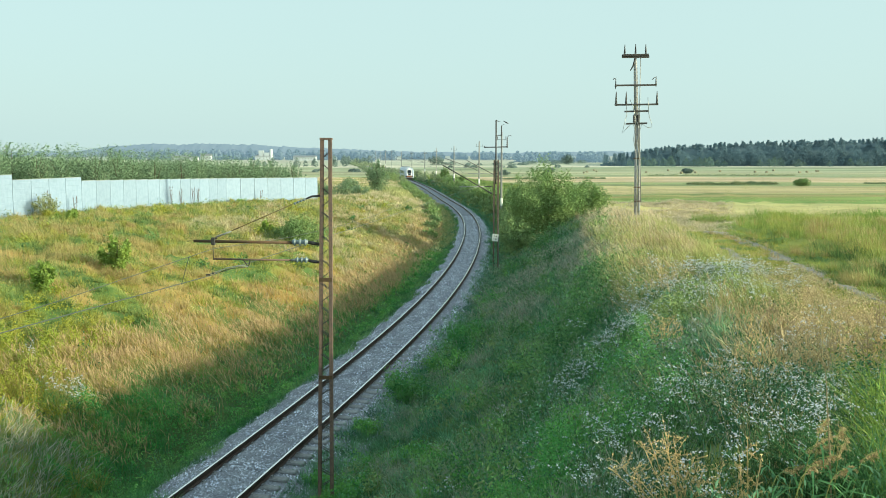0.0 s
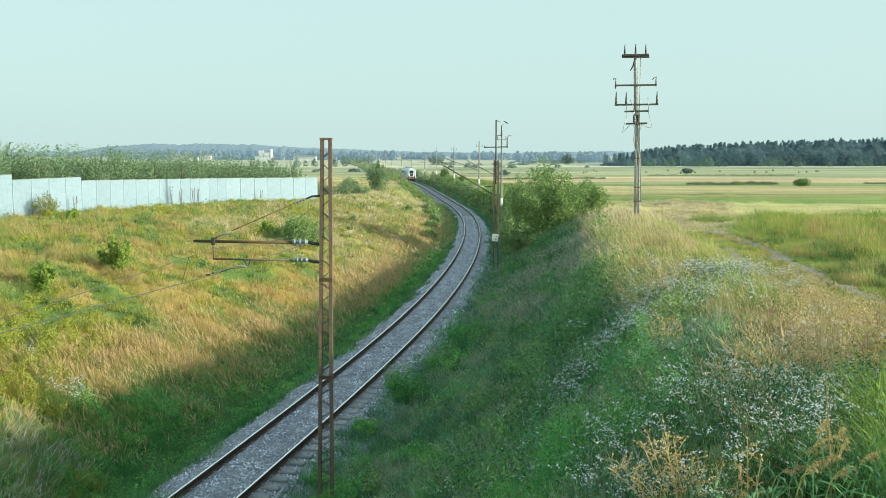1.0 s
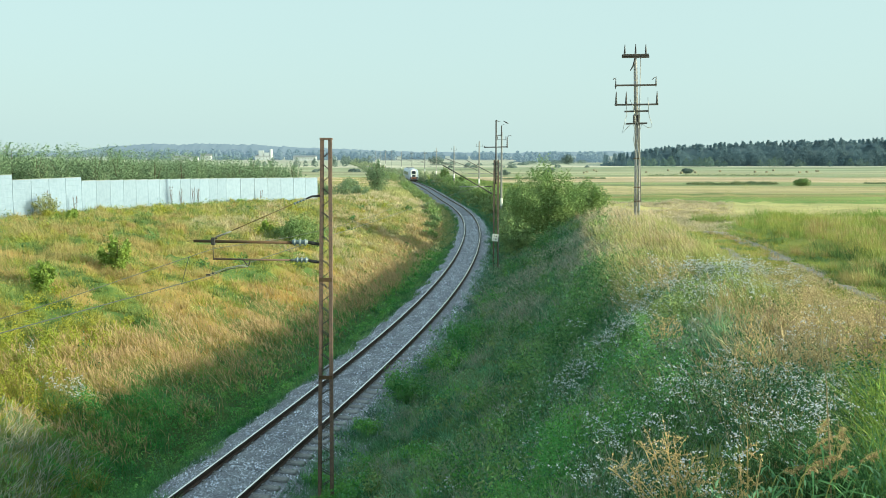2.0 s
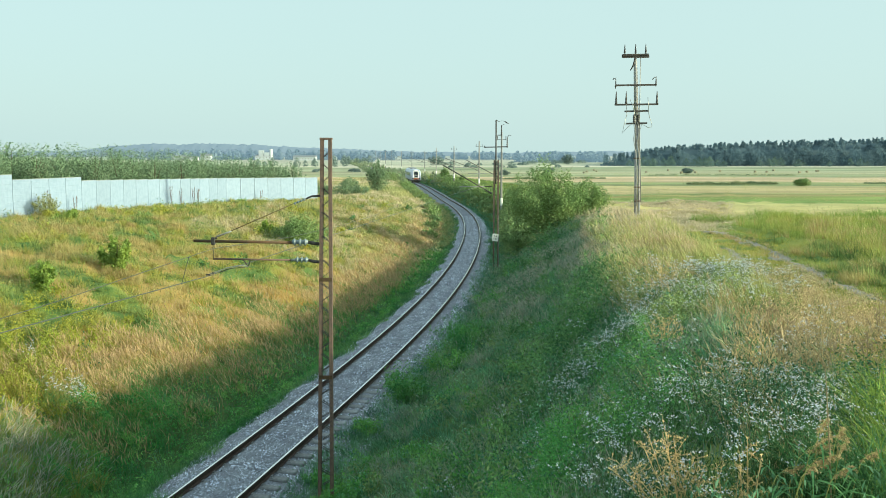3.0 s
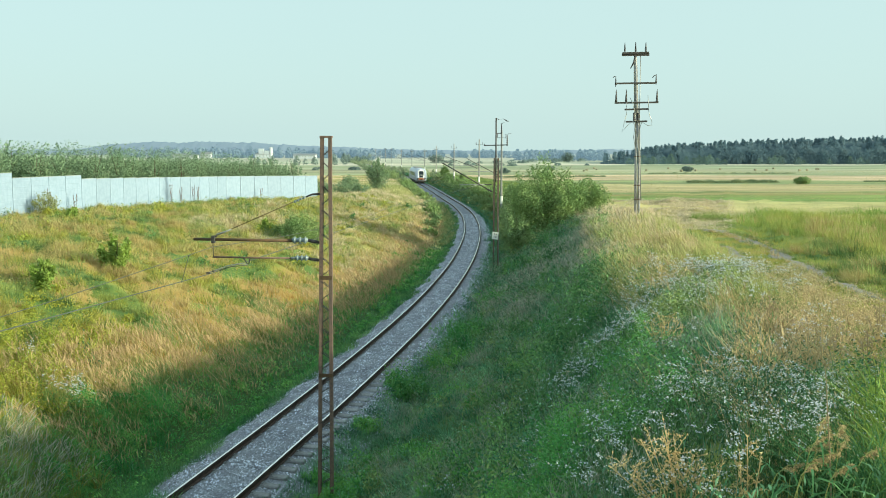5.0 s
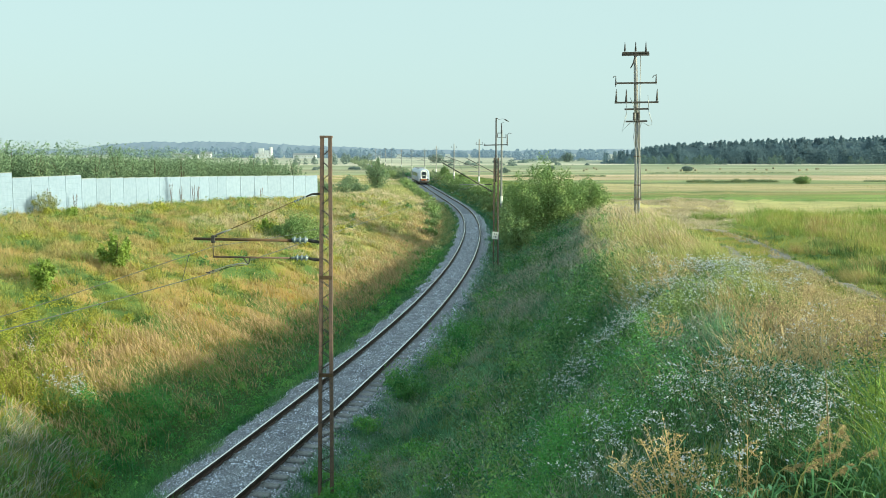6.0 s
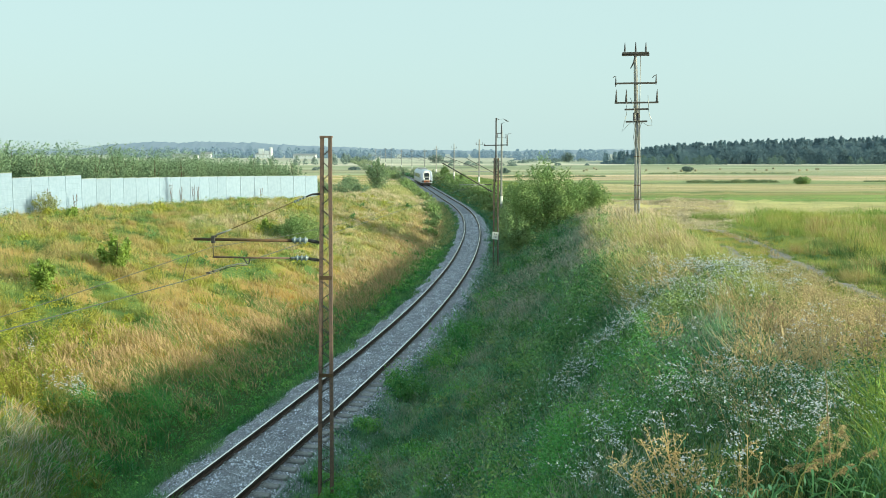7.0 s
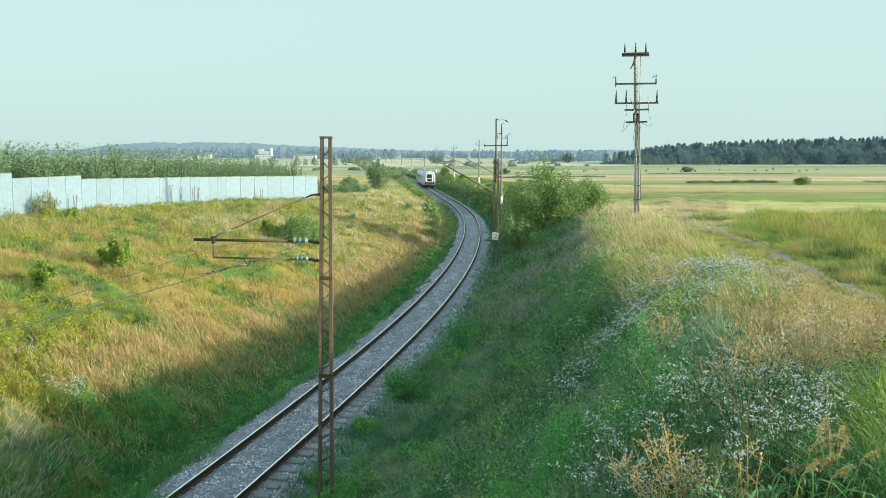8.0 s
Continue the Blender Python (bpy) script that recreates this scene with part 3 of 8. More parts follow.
# ---------------------------------------------------------------- overhead line masts
def lattice_mast(height, half_low, half_high, leg_w, pitch, battens, parent):
    """Two channel legs joined by zigzag lacing; the mast stands at its thing's origin."""
    def half(z):
        return half_low + (half_high - half_low) * z / height
    for s in (-1, 1):
        bm = bmesh.new()
        w, t, dep = leg_w, 0.014, 0.065
        u = [(-w / 2, -dep), (w / 2, -dep), (w / 2, dep), (-w / 2, dep), (-w / 2, dep - t), (w / 2 - t, dep - t), (w / 2 - t, -dep + t), (-w / 2, -dep + t)]
        rings = [[bm.verts.new((s * (mid - leg_w / 2 + a), b, z)) for a, b in u] for mid, z in ((half_low, -0.4), (half_high, height))]
        for k in range(8):
            bm.faces.new((rings[0][k], rings[0][(k + 1) % 8], rings[1][(k + 1) % 8], rings[1][k]))
        bm.faces.new(rings[1])
        bmesh.ops.recalc_face_normals(bm, faces=bm.faces[:])
        part("leg", bm, M_RUST, parent)
    z, flip = 0.15, 1
    while z + pitch < height - 0.1:
        g0 = half(z) - leg_w * 0.8
        for dep, k in ((-0.064, flip), (0.064, flip)):
            bm = bmesh.new()
            beam(bm, (-k * g0, dep, z), (k * g0, dep, z + pitch * 0.5), 0.026, 0.012)
            part("lacing_bar", bm, M_STEEL, parent)
        z += pitch
        flip = -flip
    for zb in battens:
        bm = bmesh.new()
        box(bm, (0, -0.072, zb), (half(zb) * 2 - 0.01, 0.010, 0.09), bevel=0.002)
        part("batten_plate", bm, M_TUBE, parent)
    bm = bmesh.new()
    box(bm, (0, 0, height + 0.02), (half_high * 2 + 0.02, 0.17, 0.05), bevel=0.006)
    part("cap", bm, M_RUST, parent)
    bm = bmesh.new()
    box(bm, (0, 0, -0.55), (0.85, 0.75, 0.6), bevel=0.04)
    part("foundation", bm, M_CONCRETE, parent, "rough concrete footing")


def insulator(a, b, core, rim, sheds, mat, parent, name="insulator", taper=0.0):
    a, b = Vector(a), Vector(b)
    bm = bmesh.new()
    spin(bm, shed_profile((b - a).length, sheds, core, rim, taper), a, b - a, 12)
    return part(name, bm, mat, parent, "", True)


def bar(name, pts, r, mat, parent, label="", sides=8):
    bm = bmesh.new()
    tube(bm, pts, r, sides)
    return part(name, bm, mat, parent, label, True)


def near_mast():
    # stands at (-2.76, 22), leaning slightly towards the bank
    m = Matrix.Translation((-2.765, 22, -0.25)) @ pose(0, 0, 0, 0, 0.74, 0)
    mast = thing("catenary_mast", m, "rusty brown steel lattice mast beside the track carrying a bracket", "overhead line mast", "masts of the overhead line")
    lattice_mast(8.26, 0.185, 0.13, 0.078, 0.275, (2.77, 5.06), mast)

    def at(x, z):
        # from world x and z to the mast's own space
        return (x + 2.765 - (z + 0.25) * math.tan(radians(0.74)), 0, z + 0.25)
    # upper bracket tube with its insulator
    top = bar("bracket_tube", [at(-3.46, 5.65), at(-5.73, 5.66)], 0.034, M_TUBE, mast, "olive brown steel bracket tube", 10)
    insulator(at(-3.47, 5.665), at(-3.10, 5.665), 0.045, 0.085, 3, M_PORCELAIN, top)
    bar("fork", [at(-3.12, 5.665), at(-2.98, 5.64), at(-2.84, 5.62)], [0.034, 0.04, 0.035], M_STEEL, top)
    low = bar("steady_tube", [at(-3.50, 5.245), at(-5.29, 5.25)], 0.021, M_RUST, mast, "thin rusty lower tube")
    insulator(at(-3.40, 5.255), at(-3.10, 5.255), 0.04, 0.075, 3, M_PORCELAIN, low)
    bar("fork", [at(-3.5, 5.245), at(-3.38, 5.25)], 0.03, M_GALV, low)
    bar("fork", [at(-3.12, 5.25), at(-2.95, 5.215), at(-2.84, 5.21)], [0.03, 0.038, 0.034], M_STEEL, low)
    bar("drop_rod", [at(-5.29, 5.62), at(-5.29, 5.24)], 0.010, M_STEEL, mast)
    bm = bmesh.new()
    box(bm, at(-5.28, 5.66), (0.09, 0.10, 0.17), bevel=0.012)
    box(bm, at(-5.25, 5.73), (0.12, 0.05, 0.04), bevel=0.008)
    clamp = part("clamp", bm, M_STEEL, mast)
    bar("saddle_arm", [at(-5.21, 5.76), at(-4.86, 5.895)], [0.022, 0.016], M_GALV, clamp)
    # registration bracket below
    bm = bmesh.new()
    beam(bm, at(-4.60, 5.24), at(-4.50, 5.09), 0.022)
    beam(bm, at(-4.44, 5.24), at(-4.48, 5.09), 0.022)
    beam(bm, at(-4.61, 5.24), at(-4.43, 5.24), 0.03)
    part("drop_bracket", bm, M_STEEL, mast)
    bar("steady_arm", [at(-4.50, 5.09), at(-4.72, 5.10), at(-4.98, 5.045), at(-5.22, 4.95), at(-5.42, 4.885)], 0.012, M_GALV, mast)
    bar("steady_arm", [at(-4.50, 5.075), at(-4.9, 5.03), at(-5.15, 4.94)], 0.008, M_STEEL, mast)
    bm = bmesh.new()
    box(bm, at(-5.42, 4.88), (0.10, 0.04, 0.035), bevel=0.006)
    box(bm, at(-5.30, 4.925), (0.06, 0.035, 0.03), bevel=0.006)
    part("wire_clip", bm, M_STEEL, mast)
    # top tie
    tie = bar("tie_rod", [at(-5.0, 5.84), at(-3.44, 6.535)], 0.008, M_TUBE, mast)
    insulator(at(-3.42, 6.54), at(-3.14, 6.66), 0.016, 0.04, 4, M_PORCELAIN, tie)
    bar("tie_hook", [at(-3.14, 6.66), at(-3.0, 6.72), at(-2.82, 6.735)], [0.016, 0.022, 0.03], M_STEEL, tie)


def bracket_mast(y, offset, height, kind, over=0.35):
    """A further mast on the right of the track with an inclined bracket over it."""
    p, t, n = track_frame(y)
    base = p + n * offset
    g = float(ground_z(base.x, base.y))
    turn = Matrix.Rotation(math.atan2(t.y, t.x) - math.pi / 2, 4, "Z")
    label = "slim concrete mast beside the railway with a steel bracket" if kind == "concrete" else "rusty lattice mast carrying cross arms and a small white sign"
    mast = thing("catenary_mast", Matrix.Translation((base.x, base.y, g)) @ turn, label, "overhead line mast", "masts of the overhead line")
    top = height - g
    if kind == "concrete":
        bm = bmesh.new()
        beam_pts = [(0, 0, -0.3), (0, 0, top)]
        tube(bm, beam_pts, [0.15, 0.09], 8)
        part("pole", bm, M_CONCRETE, mast, "", False)
        bm = bmesh.new()
        spin(bm, [(0.155, 0), (0.153, 0.9)], (0, 0, 1.6 - g if g < 0 else 1.6), (0, 0, 1), 10)
        part("white_band", bm, M_WHITE, mast)
        bm = bmesh.new()
        beam(bm, (-0.55, 0, top - 0.9), (0.55, 0, top - 0.9), 0.045)
        part("cross_arm", bm, M_STEEL, mast)
        for s in (-0.5, 0.5):
            insulator((s, 0, top - 0.87), (s, 0, top - 0.5), 0.03, 0.06, 3, M_DARK_INSUL, mast)
    z0, z1 = 5.05 - g, 6.9 - g
    arm = bar("bracket_tube", [(-0.75, 0, z0 + 0.1), (-offset - over, 0, z1)], 0.038, M_STEEL, mast, "dark inclined bracket tube")
    insulator((-0.28, 0, z0 - 0.18), (-0.75, 0, z0 + 0.1), 0.04, 0.075, 3, M_DARK_INSUL, arm)
    low = bar("steady_tube", [(-0.8, 0, 5.38 - g), (-offset - 0.2, 0, 5.36 - g)], 0.025, M_GALV, mast, "pale horizontal tube")
    insulator((-0.3, 0, 5.38 - g), (-0.8, 0, 5.38 - g), 0.03, 0.06, 3, M_DARK_INSUL, low)
    bar("steady_arm", [(-offset + 1.1, 0, 5.36 - g), (-offset - 0.15, 0, 4.95 - g)], 0.014, M_GALV, mast)
    return mast, top, g


def second_mast():
    p, t, n = track_frame(68)
    off = 3.74 - p.x
    mast, top, g = bracket_mast(68, off / n.x, 7.3, "lattice", 1.4)
    h = 7.25 - g
    for s in (-1, 1):
        bm = bmesh.new()
        beam(bm, (s * 0.165, 0, -0.4), (s * 0.135, 0, h), 0.06, 0.1)
        part("leg", bm, M_RUST, mast)
    z, k = 0.3, 1
    while z < h - 0.4:
        bm = bmesh.new()
        beam(bm, (-0.11 * k, -0.07, z), (0.11 * k, -0.07, z + 0.32), 0.03, 0.012)
        part("lacing_bar", bm, M_STEEL, mast)
        z, k = z + 0.42, -k
    # narrow top post with cross arms
    bar("top_post", [(-0.02, 0, h - 1.7), (-0.02, 0, 10.03 - g)], 0.05, M_STEEL, mast)
    for s in (-0.2, 0.2):
        insulator((s * 0.65, -0.05, h - 0.75), (s * 0.65, -0.05, h - 0.2), 0.04, 0.06, 6, M_DARK_INSUL, mast)
    bm = bmesh.new()
    beam(bm, (-0.82, 0, 8.13 - g), (0.80, 0, 8.16 - g), 0.07)
    part("cross_arm", bm, M_STEEL, mast)
    bm = bmesh.new()
    beam(bm, (-0.05, 0, 8.97 - g), (0.36, 0, 8.97 - g), 0.05)
    part("cross_arm", bm, M_STEEL, mast)
    for x, z, lift in ((-0.82, 8.08, 0.16), (0.76, 8.1, 0.75), (0.36, 8.95, 0.7)):
        insulator((x, 0, z - g), (x, 0, z + lift - g), 0.045, 0.07, 5, M_DARK_INSUL, mast, taper=0.5)
    bar("horn", [(0.78, 0, 8.85 - g), (0.9, 0, 8.98 - g), (1.05, 0, 8.92 - g)], 0.016, M_STEEL, mast)
    bar("horn", [(0.36, 0, 9.65 - g), (0.55, 0, 9.72 - g)], 0.016, M_STEEL, mast)
    bar("horn", [(-0.02, 0, 10.0 - g), (0.2, 0, 9.92 - g)], 0.022, M_STEEL, mast)
    bar("wire_end", [(0.2, 0, 9.92 - g), (0.45, 0, 9.97 - g), (0.58, 0, 9.92 - g), (0.68, 0, 9.86 - g), (0.86, 0, 9.76 - g)], [0.006, 0.006, 0.02, 0.045, 0.012], M_STEEL, mast, "loose coiled wire end")
    bar("earth_cable", [(0.21, -0.06, 0.2), (0.2, -0.09, 3), (0.2, -0.08, h - 0.2)], 0.022, M_GALV, mast)
    # small white plate on the mast
    bm = bmesh.new()
    box(bm, (0, 0, 0), (0.44, 0.02, 0.52), bevel=0.004)
    sign = part("sign_plate", bm, M_WHITE, mast, "small white enamelled plate with dark marks, hanging askew")
    sign.matrix_basis = pose(-0.04, -0.12, 1.78 - g, 0, 7, 0)
    for x, w in ((-0.08, 0.05), (0.06, 0.09)):
        for zz in (0.1, -0.1):
            bm = bmesh.new()
            box(bm, (x, -0.012, zz), (w * 0.8, 0.004, 0.09))
            part("mark", bm, M_BLACK, sign)


near_mast()
second_mast()
for yy, off, hh in ((113, 3.75, 10.2), (158, 5.2, 9.7), (203, 4.9, 9.3), (248, 4.8, 9.1), (293, 5.5, 8.6), (338, 5.2, 8.6), (383, 5.0, 8.6), (428, 4.2, 9.3), (473, 4.2, 9.3), (518, 4.2, 9.3), (563, 4.2, 9.3)):
    bracket_mast(yy, off, hh, "concrete")


def wire_run(name, label, stations, r, sag=0.0):
    """A wire through the given supports, hanging between them."""
    pts = []
    for a, b in zip(stations, stations[1:]):
        a, b = Vector(a), Vector(b)
        k = 8
        for i in range(k):
            u = i / k
            p = a.lerp(b, u)
            p.z -= sag * 4 * u * (1 - u)
            pts.append(p)
    pts.append(Vector(stations[-1]))
    bm = bmesh.new()
    tube(bm, pts, r, 5)
    tagged(part(name, bm, M_WIRE, smooth=True), label, "wire")


def wires():
    hold_c, hold_m = [], []
    for y, z_c, z_m in ((-24, 4.85, 6.1), (22, 4.87, 5.93), (68, 4.95, 6.9), (113, 4.95, 6.9), (158, 4.95, 6.9), (203, 4.95, 6.9), (248, 4.95, 6.9), (293, 4.95, 6.9)):
        p, t, n = track_frame(y)
        k = -0.25 if y > 0 else 0.0
        hold_c.append((p.x + n.x * k, y + n.y * k, z_c))
        hold_m.append((p.x + n.x * k, y + n.y * k, z_m))
    hold_m[1] = (-5.28, 22, 5.52)
    wire_run("contact_wire", "thin copper contact wire above the railway track", hold_c, 0.011, 0.02)
    wire_run("messenger_wire", "thin grey messenger wire above the contact wire", hold_m, 0.0075, 0.95)
    # short hanger between the two wires, clipped at both ends
    bm = bmesh.new()
    low, high = Vector((-5.715, 20.85, 4.868)), Vector((-5.546, 20.85, 5.44))
    tube(bm, [low, low.lerp(high, 0.5), high], 0.007, 5)
    for p in (low, high):
        box(bm, p, (0.022, 0.05, 0.035), bevel=0.004)
    tagged(part("dropper_wire", bm, M_WIRE), "thin hanger wire between the contact and messenger wires", "wire")


wires()


# ---------------------------------------------------------------- tall pole on the bank
def tall_pole():
    g = float(ground_z(13.75, 68))
    m = Matrix.Translation((13.75, 68, g))
    pole = thing("utility_pole", m, "tall weathered twin-leg power pole with cross arms and insulators", "utility pole")
    top = 14.5 - g

    def at(x, z, y=0.0):
        return (x - 13.75, y, z - g)
    for s, r0 in ((-0.11, 0.105), (0.13, 0.095)):
        bm = bmesh.new()
        tube(bm, [at(13.75 + s, g - 0.4), at(13.68 + s * 0.85, 8), at(13.56 + s * 0.5, 10.9)], [r0, r0 * 0.9, r0 * 0.8], 10)
        part("leg", bm, M_OLDCONC, pole, smooth=True)
    bm = bmesh.new()
    tube(bm, [at(13.56, 10.2), at(13.44, 13.6), at(13.40, 14.55)], [0.16, 0.13, 0.08], 10)
    part("upper_post", bm, M_OLDCONC, pole, smooth=True)
    for z, x0, x1, w in ((14.52, 12.49, 14.30, 0.2), (12.44, 12.02, 14.90, 0.085), (11.10, 12.0, 15.05, 0.10), (10.64, 12.70, 14.40, 0.08), (9.79, 12.80, 14.30, 0.08)):
        bm = bmesh.new()
        beam(bm, at(x0, z - 0.02, -0.15), at(x1, z + 0.02, -0.15), w, 0.12)
        arm = part("cross_arm", bm, M_STEEL, pole, "dark rusted steel cross arm")
        if w > 0.15:
            bm = bmesh.new()
            beam(bm, at(x0 - 0.05, z - 0.12, -0.15), at(x1 + 0.05, z - 0.1, -0.15), 0.05, 0.2)
            part("flange", bm, M_STEEL, arm)
    for x, z, lift, core, rim, n in ((12.64, 14.62, 0.5, 0.06, 0.10, 4), (13.39, 14.62, 0.55, 0.06, 0.10, 4), (14.10, 14.62, 0.55, 0.06, 0.10, 4), (12.05, 12.3, 0.55, 0.05, 0.09, 3), (14.86, 12.46, 0.5, 0.05, 0.09, 3),
                                 (12.10, 11.15, 0.75, 0.07, 0.11, 6), (12.80, 11.15, 0.75, 0.07, 0.11, 6), (14.95, 11.18, 0.75, 0.07, 0.11, 6)):
        ins = insulator(at(x, z, -0.15), at(x, z + lift, -0.15), core * 1.15, rim * 0.9, n + 3, M_DARK_INSUL, pole, taper=0.6)
        bar("pin", [at(x, z - 0.12, -0.15), at(x, z + lift + 0.1, -0.15)], 0.022, M_STEEL, ins)
    bar("jumper", [at(12.05, 12.85, -0.15), at(11.93, 12.92, -0.15), at(11.85, 12.8, -0.15)], 0.025, M_STEEL, pole)
    bar("jumper", [at(14.86, 12.96, -0.15), at(14.72, 12.98, -0.15), at(14.6, 12.82, -0.15)], 0.025, M_STEEL, pole)
    bar("brace", [at(13.38, 14.3, -0.16), at(13.25, 13.8, -0.18), at(13.05, 13.45, -0.18)], [0.07, 0.06, 0.03], M_STEEL, pole)
    bar("down_pipe", [at(13.76, 14.4, -0.1), at(13.76, 10.5, -0.12), at(13.84, 7.5, -0.14), at(13.98, 4.2, -0.16)], 0.03, M_GALV, pole)
    # loose cables hanging from the lower arms
    for pts in ([(12.80, 11.1), (12.85, 10.4), (12.68, 9.7), (12.55, 9.1), (12.95, 9.55), (13.3, 9.8), (13.5, 9.2), (13.5, 8.0)],
                [(14.35, 10.7), (14.42, 10.3), (14.6, 9.8), (14.62, 9.55), (14.35, 9.5), (13.9, 9.75), (13.7, 9.0), (13.7, 7.5)],
                [(13.05, 11.45), (13.3, 10.9), (13.45, 10.2), (13.5, 9.0)], [(14.3, 11.6), (14.34, 11.1), (14.38, 10.7)],
                [(13.45, 9.6), (13.35, 8.7), (13.55, 7.6), (13.62, 6.6), (13.6, 5.5), (13.66, 4.0)], [(13.6, 9.9), (13.75, 9.2), (13.6, 8.6), (13.8, 7.4), (13.75, 5.6)]):
        bar("cable", [at(x, z, -0.22) for x, z in pts], 0.022, M_GALV, pole, "grey hanging cable", 6)
    for z in (7.35, 5.33, 4.35):
        bm = bmesh.new()
        box(bm, at(13.68 + (7.35 - z) * 0.02, z, -0.02), (0.48, 0.3, 0.07), bevel=0.01)
        part("clamp_band", bm, M_RUST, pole)
    for s in (-0.16, 0.14):
        bm = bmesh.new()
        spin(bm, shed_profile(0.55, 4, 0.06, 0.09), at(13.52 + s, 9.85, -0.2), (0, 0, 1), 10)
        part("cable_end", bm, M_DARK_INSUL, pole)


tall_pole()


# ---------------------------------------------------------------- sheet fence
def fence():
    corner = [(-28.9, 46.0), (-24.80, 66.0), (-20.3, 90.0), (-13.17, 101.0)]
    fence_ob = thing("sheet_fence", pose(0, 0, 0), "long pale sheet steel fence of flat panels along the bank top", "fence")
    for (a, b) in zip(corner, corner[1:]):
        a, b = Vector((*a, 0)), Vector((*b, 0))
        d = b - a
        n = round(d.length / 1.9)
        t = d.normalized()
        q = Matrix.Rotation(math.atan2(t.y, t.x), 4, "Z")
        across = Vector((t.y, -t.x, 0))
        w = d.length / n
        for i in range(n):
            mid = a + t * w * (i + 0.5)
            if mid.y > 66:
                top = np.interp(mid.y, [66, 90, 101], [5.84, 5.39, 5.18])
            else:
                top = 6.08 if mid.y > 58 else 6.4
            g = float(ground_z(mid.x, mid.y)) - 0.15
            bm = bmesh.new()
            box(bm, (0, 0, (top - g) / 2), (w - 0.035, 0.03, top - g), bevel=0.004)
            p = part("fence_panel", bm, M_FENCE, fence_ob)
            p.matrix_basis = Matrix.Translation((mid.x, mid.y, g)) @ q
            if 57 < mid.y < 66.5:
                for k in range(7):
                    bm = bmesh.new()
                    box(bm, (0, -0.02, (top - g) * (k + 0.7) / 7.2), (w - 0.06, 0.02, 0.035), bevel=0.003)
                    part("rib", bm, M_FENCE, p)
            bm = bmesh.new()
            box(bm, (0, 0.05, (top - g) / 2), (0.08, 0.07, top - g + 0.02), bevel=0.006)
            p = part("fence_post", bm, M_FENCE_POST, fence_ob)
            e = a + t * w * i
            p.matrix_basis = Matrix.Translation((e.x, e.y, g)) @ q
            bm = bmesh.new()
            box(bm, (0, 0, top - g + 0.012), (w - 0.004, 0.06, 0.03), bevel=0.005)
            p = part("cap_rail", bm, M_FENCE_POST, fence_ob)
            p.matrix_basis = Matrix.Translation((mid.x, mid.y, g)) @ q


fence()


# ---------------------------------------------------------------- vegetation
def ribbons(name, label, category, P, height, width, lean, profile, mat, seed, wind=(0.0, 0.0), droop=0.35):
    """Blades of grass or narrow leaves rooted at the points P, as one piece of stuff."""
    r = np.random.default_rng(seed)
    n = len(P)
    width = np.broadcast_to(width, n)
    face_a, lean_a = r.uniform(0, math.tau, n), r.uniform(0, math.tau, n)
    side = np.stack([np.cos(face_a), np.sin(face_a), np.zeros(n)], -1)
    tip = np.stack([np.cos(lean_a) * lean + wind[0], np.sin(lean_a) * lean + wind[1], np.zeros(n)], -1)
    allv, alls, alll, alla, first = [], [], [], [], 0
    # beyond 20 m a blade is one long triangle
    far = (P[:, 1] > 20) if len(profile) == 3 else np.zeros(n, bool)
    for sel, prof in ((~far, profile), (far, [(0, 0.9), (1, 0)])):
        if not sel.any():
            continue
        rows, along = [], []
        hh, ww, ll = height[sel], width[sel], np.minimum(lean, 1)[sel]
        for t, w in prof:
            c = P[sel] + tip[sel] * (hh * t**2)[:, None] + np.array([0, 0, 1.0]) * (hh * (t - droop * t**3 * ll))[:, None]
            off = side[sel] * (ww * w / 2)[:, None]
            if w > 0:
                rows += [c - off, c + off]
                along += [t, t]
            else:
                rows.append(c)
                along.append(t)
        m, cnt = len(rows), int(sel.sum())
        sizes, loops = [], []
        for i in range(len(prof) - 1):
            a = 2 * i
            if prof[i + 1][1] > 0:
                sizes.append(4)
                loops += [a, a + 1, a + 3, a + 2]
            else:
                sizes.append(3)
                loops += [a, a + 1, a + 2]
        allv.append(np.stack(rows, 1).reshape(-1, 3))
        alls.append(np.tile(sizes, cnt))
        alll.append((np.array(loops)[None] + (first + np.arange(cnt) * m)[:, None]).ravel())
        alla.append(np.tile(along, cnt))
        first += m * cnt
    ob = new(name, mesh_arrays(name, np.concatenate(allv), np.concatenate(alls), np.concatenate(alll), [mat], attr=np.concatenate(alla)))
    return tagged(ob, label, category, kind="stuff")


BLADE = [(0, 0.8), (0.55, 1.0), (1, 0)]
PLUME = [(0, 0.22), (0.62, 0.18), (0.78, 1.0), (1, 0)]
LEAF = [(0, 0.25), (0.5, 1.0), (1, 0)]


def scatter(n, x0, x1, y0, y1, seed, power=1.0, by_track=True, tuft=1, spread=0.12):
    """Points over a stretch of ground, thicker near y0; x counts from the track's middle when by_track."""
    r = np.random.default_rng(seed)
    k = n // tuft
    u = r.random(k)
    y = y0 * (y1 / y0)**u if power == 0 else y0 + (y1 - y0) * u**power
    d = r.uniform(x0, x1, k)
    if tuft > 1:
        y, d = np.repeat(y, tuft), np.repeat(d, tuft)
        y, d = y + r.normal(0, spread, len(y)), d + r.normal(0, spread, len(d))
    x = d + track_x(y) if by_track else d
    return x, y, d, r


def rooted(x, y):
    return np.stack([x, y, np.maximum(ground_z(x, y), np.interp(x - track_x(y), BED_D, BED_Z)) - 0.02], -1)


